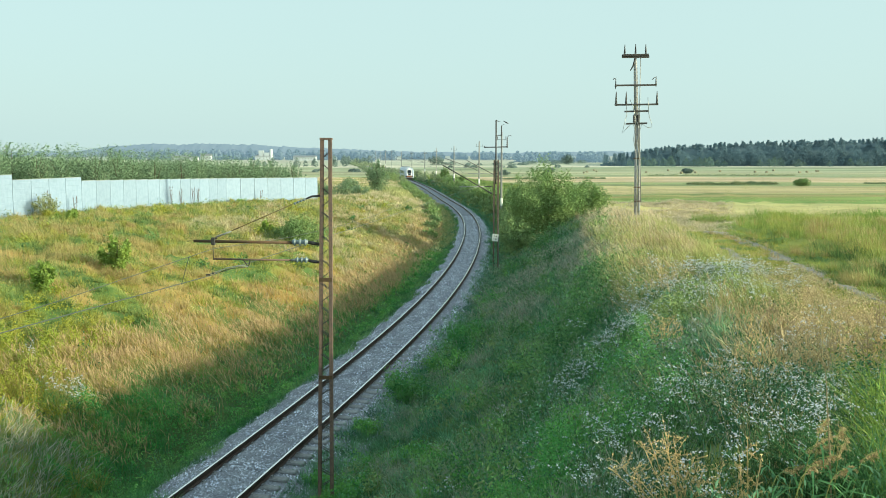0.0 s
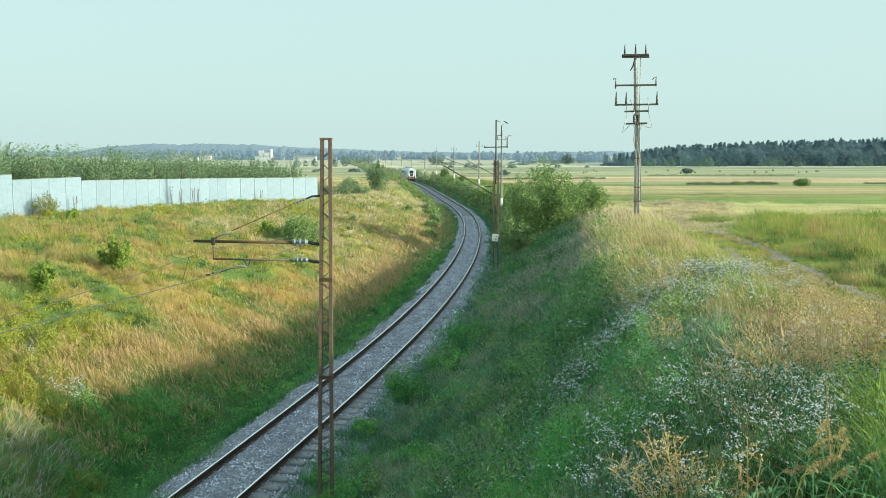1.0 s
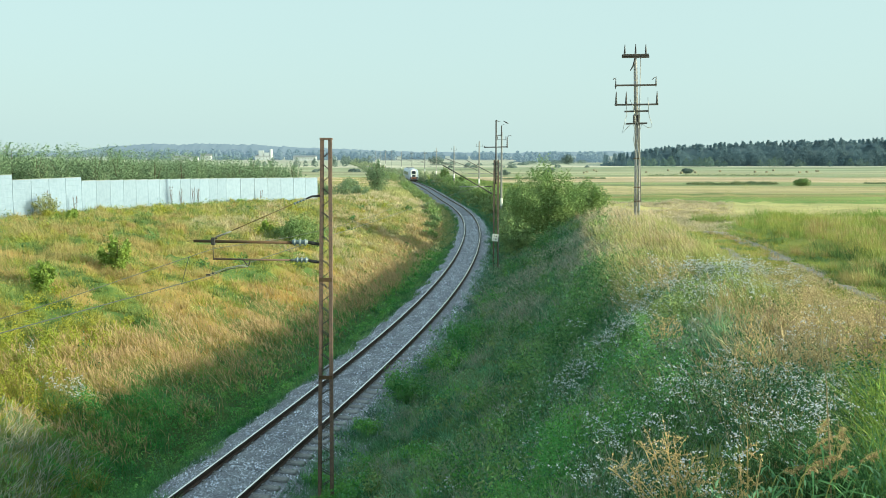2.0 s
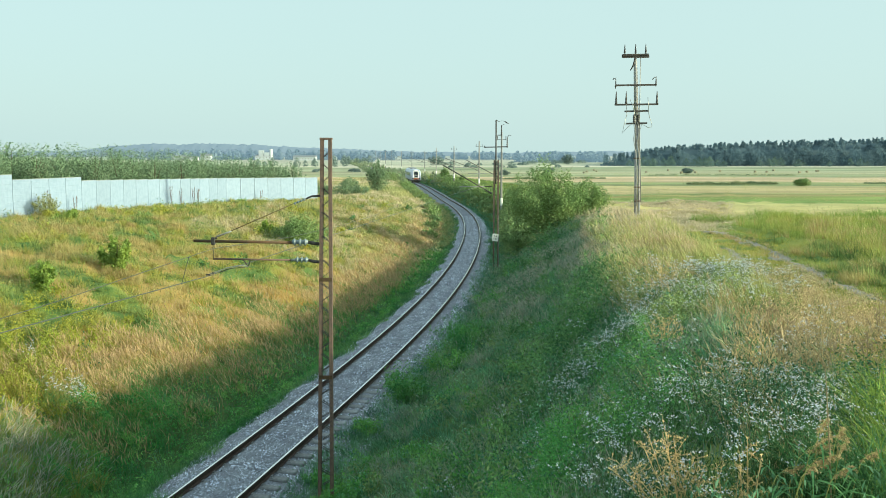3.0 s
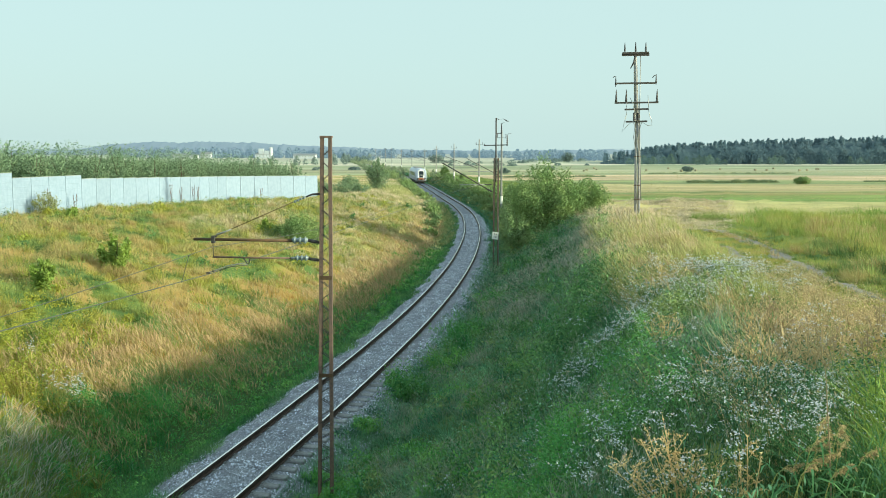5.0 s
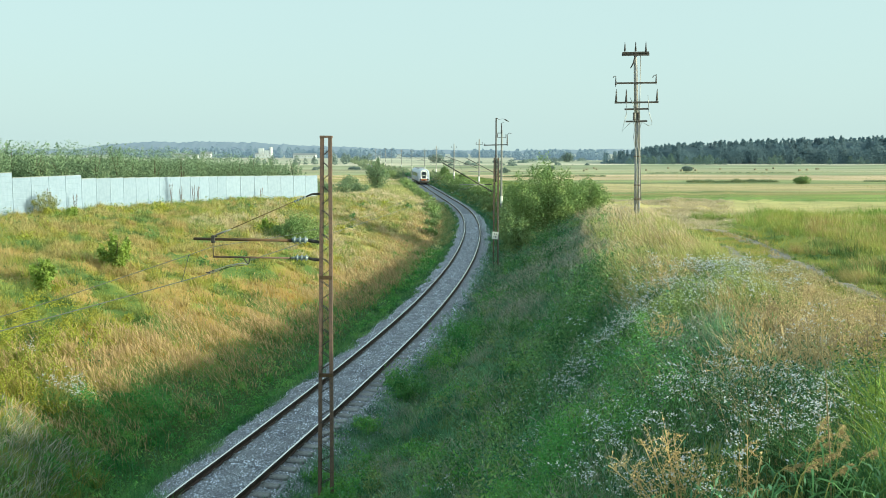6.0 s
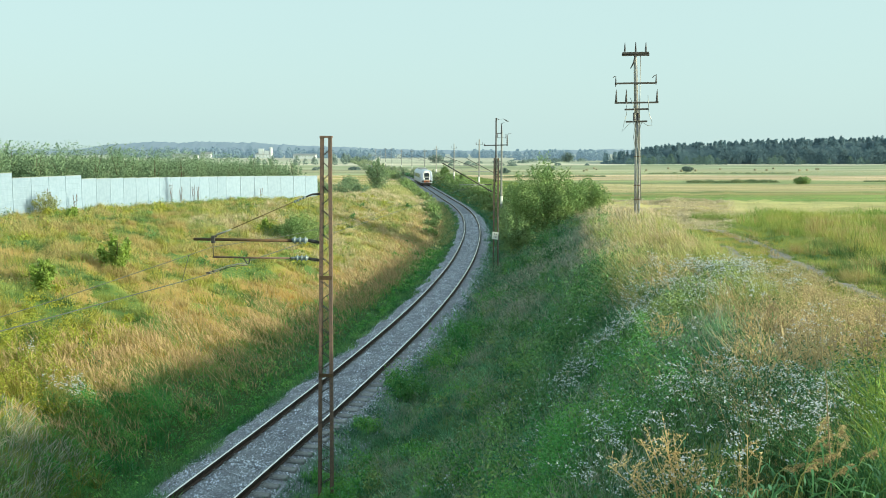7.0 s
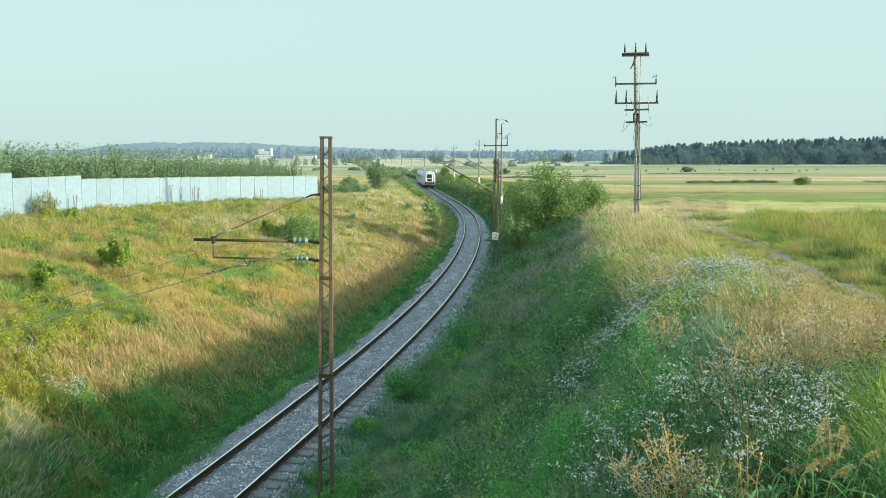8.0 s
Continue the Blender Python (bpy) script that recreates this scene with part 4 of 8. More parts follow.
def not_on_path(x, y):
    return (np.abs(x - path_x(y)) > 0.17) & (np.abs(x - path_x(y) + 2.0) > 0.15) | (y > 57)


def keep(mask, *arrays):
    return [a[mask] for a in arrays]


def leaflets(name, C, a, b, s, ratio, mat, whole=22.0):
    """Small pointed leaves at C along a, spread along b; those farther off than whole are single triangles."""
    s = s[:, None]
    far = C[:, 1] > whole
    near = ~far
    q = np.stack([C - a * s, C + b * s * ratio, C + a * s, C - b * s * ratio], 1)[near].reshape(-1, 3)
    t = np.stack([C - a * s - b * s * ratio * 0.5, C + b * s * ratio * 1.3, C + a * s - b * s * ratio * 0.5], 1)[far].reshape(-1, 3)
    sizes = np.concatenate([np.full(int(near.sum()), 4), np.full(int(far.sum()), 3)])
    return new(name, mesh_arrays(name, np.concatenate([q, t]), sizes, np.arange(len(q) + len(t)), [mat]))


def fans(name, label, x, y, blades, radius, height, width, mat, seed, wind=(-0.15, 0.0)):
    """Tussocks: blades that fan out and arch from each given place."""
    r = np.random.default_rng(seed)
    n = len(x) * blades
    root = np.repeat(rooted(x, y), blades, 0)
    ang, q = r.uniform(0, math.tau, n), np.sqrt(r.random(n))
    R, H, W = (np.repeat(np.broadcast_to(v, len(x)), blades) for v in (radius, height, width))
    u = np.stack([np.cos(ang) * q, np.sin(ang) * q], -1)
    root[:, :2] += u * (R * 0.55)[:, None]
    tip = root.copy()
    tip[:, :2] += u * (R * 0.75)[:, None] + np.array(wind) * H[:, None] + r.normal(0, 0.05, (n, 2))
    tip[:, 2] += H * (1 - 0.55 * q**2) * r.uniform(0.55, 1.1, n)
    f = r.uniform(0, math.tau, n)
    side = np.stack([np.cos(f), np.sin(f), 0 * f], -1) * (W * r.uniform(0.5, 1.2, n) / 2)[:, None]
    V = np.stack([root - side, root + side, tip], 1).reshape(-1, 3)
    ob = new(name, mesh_arrays(name, V, np.full(n, 3), np.arange(3 * n), [mat], attr=np.tile([0.0, 0.0, 1.0], n)))
    return tagged(ob, label, "grass", kind="stuff")


def carpet(name, label, x, y, height, leaf, mat, seed, lump=0.5, least=0.06, most=1.35):
    """Leafy herbs closing over the ground in uneven mounds."""
    r = np.random.default_rng(seed)
    n = len(x)
    relief = np.clip(patchy(x, y, lump, seed + 1) * 1.7 - 0.35, least, most)
    C = rooted(x, y)
    C[:, 2] += height * relief * r.random(n)**0.45
    a = r.normal(size=(n, 3)) * np.array([1, 1, 0.7])
    a /= np.linalg.norm(a, axis=1)[:, None]
    b = np.cross(a, r.normal(size=(n, 3)) * 0.6 + np.array([0, 0, 1.0]))
    b /= np.linalg.norm(b, axis=1)[:, None]
    return tagged(leaflets(name, C, a, b, leaf * r.uniform(0.55, 1.45, n), 0.42, mat), label, "weeds", kind="stuff")


def within(x, y, spots):
    """1 inside soft ovals (x, y, half width, half depth), 0 outside them."""
    out = np.zeros_like(x)
    for cx, cy, rx, ry in spots:
        out = np.maximum(out, np.clip(1.6 - 1.6 * (((x - cx) / rx)**2 + ((y - cy) / ry)**2), 0, 1))
    return out


def band_d(y):
    """Where the ripe grass band runs along the sunny slope."""
    return np.clip(-6.7 + 0.065 * (y - 27), -7.2, -5.0)


def herbs():
    def fill(n, d0, d1, y0, y1, seed, share):
        x, y, d, r = scatter(n, d0, d1, y0, y1, seed, 0)
        k = r.random(n) < share(x, y, d)
        return x[k], y[k]
    soft = lambda x, y, s, seed, gain, cut: np.clip(patchy(x, y, s, seed) * gain - cut, 0, 1)
    # sunny slope: patches of green, yellow and rusty growth beside one another
    x, y = fill(80000, -27, -7.0, 20, 100, 401, lambda x, y, d: np.clip((slope_mood(x, y) - 0.50) * 8, 0, 1))
    carpet("slope_green_herbs", "patches of leafy green herbs on the sunny slope", x, y, 0.5, 0.009 + 0.00075 * y, M_SUNNY_WEED, 403, 0.7)
    x, y = fill(75000, -27, -7.0, 20, 100, 404, lambda x, y, d: np.maximum(np.clip(1 - np.abs(slope_mood(x, y) - 0.5) * 9, 0, 1), np.where((d > -11) & (d < -7.6) & (y < 48), 0.8, 0)))
    carpet("slope_yellow_herbs", "patches of yellowing herbs on the sunny slope", x, y, 0.42, 0.007 + 0.0007 * y, M_YELLOW_WEED, 406, 0.6)
    x, y = fill(110000, -27, -6.6, 20, 100, 407, lambda x, y, d: np.clip((0.53 - slope_mood(x, y)) * 8, 0, 1) * np.where((d > -11) & (y < 48), 0.3, 1))
    r = np.random.default_rng(408)
    ribbons("slope_rusty_grass", "patches of fluffy rusty orange grass on the sunny slope", "grass", rooted(x, y), r.uniform(0.25, 0.6, len(x)) * (0.5 + patchy(x, y, 0.8, 409)), 0.003 + 0.0005 * y, r.uniform(0.2, 0.9, len(x)), BLADE, M_RUST_WEED, 409, (-0.15, 0))
    x, y = fill(70000, -27, -9.5, 30, 100, 450, lambda x, y, d: np.clip((-d - 9.5) / 6, 0.25, 1) * soft(x, y, 1.6, 451, 3.4, 1.45))
    carpet("fence_foot_herbs", "tufts of fresh green herbs high on the sunny slope", x, y, 0.5, 0.007 + 0.0007 * y, M_WEED, 452, 0.6)
    # fluffy tussocks, rusty, yellow and green beside one another
    for name, label, mat, lo, hi, n, seed in (("rusty_tussocks", "fluffy rusty orange grass tussocks on the sunny slope", M_RUST_WEED, -1.0, 0.50, 1500, 461), ("yellow_tussocks", "yellowing grass tussocks on the sunny slope", M_SUNNY_WEED, 0.44, 0.60, 1900, 463), ("green_tussocks", "fresh green grass tussocks on the sunny slope", M_GRASS, 0.54, 2.0, 1500, 465)):
        x, y, d, r = scatter(n * 4, -27, -6.4, 20, 112, seed, 0)
        m = slope_mood(x, y) + r.normal(0, 0.03, len(x))
        x, y = keep((m > lo) & (m < hi), x, y)
        x, y = x[:n], y[:n]
        fans(name, label, x, y, 60, r.uniform(0.25, 0.6, len(x)), r.uniform(0.25, 0.65, len(x)), 0.006 + 0.0005 * y, mat, seed + 1)
    # mixed growth in the dip at the foot of the slope
    for name, label, mat, n, seed in (("dip_tussocks", "yellow green grass tussocks low on the slope", M_SUNNY_WEED, 150, 455), ("dip_green_tussocks", "deep green grass tussocks low on the slope", M_LUSH, 150, 457)):
        r = np.random.default_rng(seed)
        y = r.uniform(19.5, 27, n)
        x = -(0.37 + 0.12 * r.random(n)) * y if mat is M_SUNNY_WEED else -(0.29 + 0.15 * r.random(n)) * y
        fans(name, label, x, y, 46, r.uniform(0.25, 0.5, n), r.uniform(0.3, 0.6, n), 0.016, mat, seed + 1)
    # pale feathery grass low on the slope
    x, y, d, r = scatter(1100, -5.6, -3.4, 19.6, 22.6, 467, 1.0, tuft=10, spread=0.15)
    ribbons("pale_foot_grass", "pale grass with feathery heads low on the slope", "grass", rooted(x, y), r.uniform(0.5, 0.95, len(x)), np.full(len(x), 0.022), r.uniform(0.1, 0.6, len(x)), PLUME, M_PALE_GREEN, 468, (0.3, 0))
    # lush growth at the foot of the sunny slope
    x, y = fill(90000, -9, -3.2, 19, 31, 410, lambda x, y, d: within(x, y, ((-8.5, 25.6, 1.7, 2.6), (-7.4, 26.4, 1.3, 2.4), (-8.6, 23.2, 1.3, 2.2))))
    carpet("lush_foot_herbs", "lush green leafy herbs at the foot of the slope", x, y, 0.85, 0.032, M_HERB, 411, 0.9)
    x, y = fill(90000, -12, -6.0, 22, 34, 412, lambda x, y, d: within(x, y, ((-12.0, 26.8, 1.9, 3.0), (-11.4, 29, 1.0, 2.4), (-11.2, 24.6, 1.5, 2.2), (-10.6, 22.8, 1.3, 1.8))))
    carpet("yellow_foot_herbs", "bright yellow green leafy weeds on the slope", x, y, 0.7, 0.036, M_YELLOW_WEED, 413, 0.5)
    x, y = fill(48000, -5.0, -1.75, 18, 80, 414, lambda x, y, d: np.clip((-1.75 - d) * 2.2, 0, 1) * (0.35 + 0.65 * soft(x, y, 1.2, 415, 2.4, 0.6)))
    carpet("trackside_herbs", "low leafy green herbs beside the ballast", x, y, 0.32, 0.012 + 0.0010 * y, M_HERB, 416, 0.4)
    x, y = fill(15000, -4.4, -1.85, 16.5, 34, 417, lambda x, y, d: 0.15 + 0.85 * soft(x, y, 0.7, 418, 2.6, 0.8))
    carpet("broad_verge_herbs", "broad-leaved fresh green herbs along the ballast edge", x, y, 0.5, 0.038, M_HERB, 419, 0.35)
    # shaded bank
    x, y = fill(80000, 1.6, 10.5, 11, 78, 420, lambda x, y, d: np.clip((d - 1.5) * 2, 0, 1) * (0.2 + 0.8 * soft(x, y, 1.5, 421, 3.0, 1.0)) * np.where(y > 28, np.clip((right_reach(y) - d - 1.6) / 1.5, 0, 1), 1))
    carpet("bank_herbs", "mounds of leafy herbs on the shaded bank, in blue shade tones", x, y, 0.95, 0.010 + 0.0010 * y, M_SHADE, 422, 0.6)
    x, y = fill(30000, 1.3, 3.4, 15, 90, 423, lambda x, y, d: np.clip((d - 1.3) * 2, 0, 1) * (0.3 + 0.7 * soft(x, y, 0.9, 424, 2.6, 0.8)))
    carpet("right_verge_herbs", "low leafy herbs creeping over the ballast edge", x, y, 0.3, 0.010 + 0.0010 * y, M_WEED, 425, 0.4)
    for name, label, mat, n, lo, hi, seed in (("bank_tussocks", "soft grass tussocks on the shaded bank, in blue shade tones", M_SHADE, 1300, 0.0, 0.62, 471), ("bank_pale_tussocks", "pale grey green seeding grass tussocks on the shaded bank", M_PALE_GREEN, 1000, 0.46, 2.0, 473)):
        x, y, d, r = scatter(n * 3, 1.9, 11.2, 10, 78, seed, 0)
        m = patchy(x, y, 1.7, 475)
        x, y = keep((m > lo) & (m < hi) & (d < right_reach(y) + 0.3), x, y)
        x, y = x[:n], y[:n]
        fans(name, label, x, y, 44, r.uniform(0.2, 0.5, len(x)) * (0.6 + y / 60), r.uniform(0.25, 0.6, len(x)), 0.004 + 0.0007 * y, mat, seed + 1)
    x, y, d, r = scatter(420, 2.2, 9.6, 34, 70, 477, 0)
    fans("bank_grey_tussocks", "greyish seeding grass tussocks on the shaded bank", x, y, 40, r.uniform(0.25, 0.55, len(x)), r.uniform(0.4, 0.75, len(x)), 0.008 + 0.0007 * y, M_PALE_GREEN, 478)
    # bright herbs below the flowers
    x, y = fill(210000, 7.0, 11.6, 5.2, 24, 426, lambda x, y, d: within(x, y, ((1.9, 12.2, 0.8, 2.8), (1.5, 14.0, 0.6, 2.0), (3.7, 19.6, 0.8, 2.4), (3.2, 16.5, 0.7, 2.0), (0.9, 9.5, 0.5, 2.0), (2.0, 9.0, 0.5, 1.4))))
    carpet("bright_bank_herbs", "soft bright green herbs below the flowers", x, y, 0.72, 0.005 + 0.0010 * y, M_HERB, 427, 0.35)
    # growth between the flowers, their deep shade put into its dark colour
    x, y = fill(60000, 8.6, 13.6, 6.0, 15, 428, lambda x, y, d: within(x, y, ((3.0, 11.0, 1.3, 3.2), (2.7, 7.6, 1.1, 1.6), (3.8, 8.2, 1.0, 1.4))) * ((x < 3.4 + 0.33 * (y - 11.2)) | (y < 8.3)))
    carpet("shady_flower_herbs", "leafy stems among the flowers, darkened for shade", x, y, 0.6, 0.007 + 0.0010 * y, M_SHADE_STEM, 429, 0.3)
    x, y = fill(110000, 7.5, 13.6, 5.0, 15, 445, lambda x, y, d: 0.55 * soft(x, y, 0.8, 446, 3.0, 0.9) * ((x < 4.3 + 0.42 * (y - 15)) | (y < 8.5)))
    carpet("leafy_undergrowth", "leafy undergrowth between the flowers, darkened for shade", x, y, 0.42, 0.004 + 0.0009 * y, M_SHADE_STEM, 447, 0.3)
    x, y = fill(60000, 10, 14.5, 6.0, 14, 438, lambda x, y, d: within(x, y, ((3.8, 8.2, 0.5, 0.8), (4.7, 9.9, 0.6, 1.2), (5.8, 12.0, 0.6, 1.2))))
    carpet("sunny_edge_herbs", "sunlit yellow green herbs on the bank top", x, y, 0.5, 0.007 + 0.0010 * y, M_SUNNY_WEED, 439, 0.3)


herbs()


def left_slope():
    # green undergrowth all over the cutting's sunny side
    x, y, d, r = scatter(90000, -31, -1.3, 16, 112, 11, 0, tuft=6, spread=0.1)
    edge = -1.35 - 0.5 * patchy(x, y, 1.6, 21)
    x, y, d = keep((d < edge) & (r.random(len(x)) < np.where(d > -5.5, 1.0, 0.25 + 0.4 * patchy(x, y, 5, 1))), x, y, d)
    h = r.uniform(0.16, 0.42, len(x)) * (0.6 + 0.7 * patchy(x, y, 2.2, 2)) * np.clip((-d - 1.2) / 1.5, 0.35, 1)
    # blades low down, where shade falls, take the shade-toned green
    low = d > -4.9 - 0.8 * patchy(x, y, 2, 29)
    for name, label, sel, mat, seed in (("slope_grass", "yellowish green grass covering the sunny cutting slope", ~low, M_GRASS, 12), ("foot_grass", "green grass at the foot of the sunny slope, in shade tones", low, M_SHADE, 10)):
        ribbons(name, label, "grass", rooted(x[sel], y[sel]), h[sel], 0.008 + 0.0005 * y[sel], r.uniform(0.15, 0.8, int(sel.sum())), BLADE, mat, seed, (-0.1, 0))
    # yellowing grass, thickest half way up
    x, y, d, r = scatter(240000, -30, -3.6, 17, 112, 13, 0, tuft=6, spread=0.12)
    band = 1.1 * np.exp(-((d - band_d(y)) / 1.35)**2) * np.clip((y - 22) / 5, 0, 1) + 0.08 * np.clip(patchy(x, y, 4, 3) * 2.4 - 0.8, 0, 1)
    x, y, d = keep(r.random(len(x)) < band * (0.35 + 0.9 * patchy(x, y, 2.2, 4)), x, y, d)
    h = r.uniform(0.18, 0.48, len(x)) * (0.6 + 0.7 * patchy(x, y, 2.2, 22))
    ribbons("golden_grass", "ripe golden orange grass on the sunny cutting slope", "grass", rooted(x, y), h, 0.005 + 0.00038 * y, r.uniform(0.3, 1.0, len(x)), BLADE, M_GOLD, 14, (-0.2, 0.05))
    # feathery heads
    x, y, d, r = scatter(115000, -13, -3.0, 17, 105, 15, 0, tuft=6, spread=0.16)
    x, y, d = keep(r.random(len(x)) < np.exp(-((d - band_d(y) - 0.9) / 1.6)**2) * np.clip((y - 23) / 4, 0, 1) * np.clip(patchy(x, y, 2.5, 5) * 1.8 - 0.2, 0.1, 1), x, y, d)
    h = r.uniform(0.45, 0.85, len(x))
    ribbons("feather_grass", "tall pinkish tan grass with feathery heads", "grass", rooted(x, y), h, 0.014 + 0.0003 * y, r.uniform(0.1, 0.6, len(x)), PLUME, M_SEED, 16, (-0.22, 0.05))


def shade_feathers():
    x, y, d, r = scatter(9000, -5.6, -2.9, 22, 70, 17, 0, tuft=6, spread=0.16)
    x, y = keep(r.random(len(x)) < np.clip(patchy(x, y, 1.8, 18) * 1.8 - 0.5, 0, 1), x, y)
    ribbons("foot_feather_grass", "tan feathery grass at the foot of the slope", "grass", rooted(x, y), r.uniform(0.45, 0.8, len(x)), 0.012 + 0.0003 * y, r.uniform(0.1, 0.6, len(x)), PLUME, M_SEED, 19, (-0.2, 0.05))


shade_feathers()


def far_bank():
    # pale tussocks where the slope flattens out
    for name, label, mat, n, seed in (("far_slope_pale_tussocks", "pale pinkish straw tussocks on the far slope", M_PINK_STRAW, 900, 491), ("far_slope_green_tussocks", "soft green tussocks on the far slope", M_FIELD, 900, 493)):
        x, y, d, r = scatter(n * 3, -17, -3.6, 56, 135, seed, 0)
        m = patchy(x, y, 3.0, 495)
        x, y = keep((m > 0.52) if mat is M_FIELD else (m < 0.5), x, y)
        x, y = x[:n], y[:n]
        fans(name, label, x, y, 44, r.uniform(0.3, 0.7, len(x)), r.uniform(0.35, 0.75, len(x)), 0.008 + 0.00045 * y, mat, seed + 1)
    # pale grass on the banks farther along the railway
    x, y, d, r = scatter(60000, -34, -3.5, 100, 300, 57, 0, tuft=5, spread=0.3)
    for name, label, mat, sel in (("far_bank_straw", "pale dry grass on the far bank", M_PINK_STRAW, patchy(x, y, 9, 31) < 0.5), ("far_bank_grass", "green grass on the far bank", M_FIELD, patchy(x, y, 9, 31) >= 0.5)):
        xs, ys = x[sel], y[sel]
        ribbons(name, label, "grass", rooted(xs, ys), r.uniform(0.25, 0.6, len(xs)), 0.02 + 0.0005 * ys, r.uniform(0.2, 0.9, len(xs)), BLADE, mat, 58)


far_bank()


def far_right_bank():
    # green grass between the far hedge bushes
    x, y, d, r = scatter(42000, 2.4, 13, 88, 330, 441, 0, tuft=5, spread=0.3)
    ribbons("far_right_bank_grass", "green grass between the hedge bushes of the far bank", "grass", rooted(x, y), r.uniform(0.25, 0.7, len(x)), 0.02 + 0.0006 * y, r.uniform(0.2, 0.9, len(x)), BLADE, M_GRASS, 442)


far_right_bank()


def verges():
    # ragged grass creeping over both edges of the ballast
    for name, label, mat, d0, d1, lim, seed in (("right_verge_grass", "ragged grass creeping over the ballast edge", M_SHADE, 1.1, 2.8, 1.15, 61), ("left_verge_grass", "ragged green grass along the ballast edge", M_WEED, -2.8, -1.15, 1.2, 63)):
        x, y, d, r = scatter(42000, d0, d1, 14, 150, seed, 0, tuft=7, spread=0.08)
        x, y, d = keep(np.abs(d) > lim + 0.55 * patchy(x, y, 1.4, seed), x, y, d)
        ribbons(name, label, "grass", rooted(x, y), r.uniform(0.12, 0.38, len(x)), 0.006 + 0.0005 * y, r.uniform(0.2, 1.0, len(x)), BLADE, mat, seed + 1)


    # taller grass along the far track
    for name, label, mat, d0, d1, seed in (("far_left_verge", "rough yellow green grass close to the far track", M_FIELD, -4.6, -1.75, 65), ("far_right_verge", "rough green grass close to the far track", M_SHADE, 1.75, 4.6, 67)):
        x, y, d, r = scatter(900, d0, d1, 84, 420, seed, 0)
        fans(name, label, x, y, 30, r.uniform(0.25, 0.6, len(x)) * (1 + y / 300), r.uniform(0.25, 0.6, len(x)), 0.03 + 0.0005 * y, mat, seed + 1)


verges()


def right_slope():
    x, y, d, r = scatter(66000, 1.2, 14, 6, 210, 31, 0, tuft=6, spread=0.09)
    x, y, d = keep((d < right_reach(y) + 1.5) & (d > 1.2 + 0.75 * patchy(x, y, 1.5, 23)), x, y, d)
    h = r.uniform(0.1, 0.4, len(x)) * (0.2 + 1.2 * patchy(x, y, 0.9, 8)) * np.clip((d - 0.9) / 1.2, 0.4, 1)
    ribbons("bank_grass", "lush green grass on the shaded bank", "grass", rooted(x, y), h, 0.005 + 0.0005 * y, r.uniform(0.15, 0.85, len(x)), BLADE, M_PALE_GREEN, 32)
    x, y, d, r = scatter(60000, 2.0, 11.5, 8, 75, 33, 0, tuft=14, spread=0.24)
    x, y, d = keep((r.random(len(x)) < np.clip(patchy(x, y, 1.5, 9) * 2.6 - 1.0, 0, 1)) & (d < right_reach(y) + 0.5), x, y, d)
    P = rooted(x, y)
    P[:, 2] += r.uniform(0, 0.75, len(x)) * np.clip(patchy(x, y, 1.5, 9) * 2.4 - 0.9, 0.15, 1.2)
    ribbons("bank_weeds", "clumps of leafy green weeds on the shaded bank", "weeds", P, r.uniform(0.06, 0.16, len(x)) * np.clip(y / 22, 0.4, 1), r.uniform(0.02, 0.05, len(x)) * np.clip(y / 30, 0.3, 2), r.uniform(0.4, 1.2, len(x)), LEAF, M_WEED, 34)
    x, y, d, r = scatter(20000, 2.6, 12, 12, 75, 35, 0, tuft=6, spread=0.2)
    x, y, d = keep(r.random(len(x)) < (0.25 + 0.75 * np.exp(-((d - right_reach(y) + 1.0) / 2.4)**2)) * np.clip(patchy(x, y, 2.5, 10) * 2.0 - 0.6, 0, 1) * np.clip((y - 12) / 18, 0.2, 1), x, y, d)
    h = r.uniform(0.45, 0.8, len(x))
    ribbons("bank_feather_grass", "tall tan grass with feathery heads along the bank's edge", "grass", rooted(x, y), h, 0.010 + 0.0003 * y, r.uniform(0.1, 0.6, len(x)), PLUME, M_PALE_GREEN, 36, (-0.15, 0))


def weed_clumps(name, label, x, y, radius, height, leaves, leaf, mat, seed):
    """Rounded clumps of leafy weeds at the given places."""
    r = np.random.default_rng(seed)
    n = len(x)
    v = r.normal(size=(n * leaves, 3))
    v /= np.linalg.norm(v, axis=1)[:, None]
    v[:, 2] = np.abs(v[:, 2])
    q = r.random(n * leaves)**0.4
    rad, hh = np.repeat(radius, leaves), np.repeat(height, leaves)
    lump = 0.75 + 0.5 * np.sin(v[:, 0] * 5 + np.repeat(r.uniform(0, 6, n), leaves)) * np.sin(v[:, 1] * 6 + v[:, 2] * 4)
    C = np.repeat(rooted(x, y), leaves, 0) + v * (q * lump)[:, None] * np.stack([rad, rad, hh], -1)
    a = r.normal(size=C.shape)
    a[:, 2] += 0.6
    a /= np.linalg.norm(a, axis=1)[:, None]
    b = np.cross(a, r.normal(size=C.shape))
    b /= np.linalg.norm(b, axis=1)[:, None]
    ob = leaflets(name, C, a, b, np.repeat(leaf, leaves) * r.uniform(0.6, 1.4, len(C)), 0.38, mat)
    return tagged(ob, label, "weeds", kind="stuff")


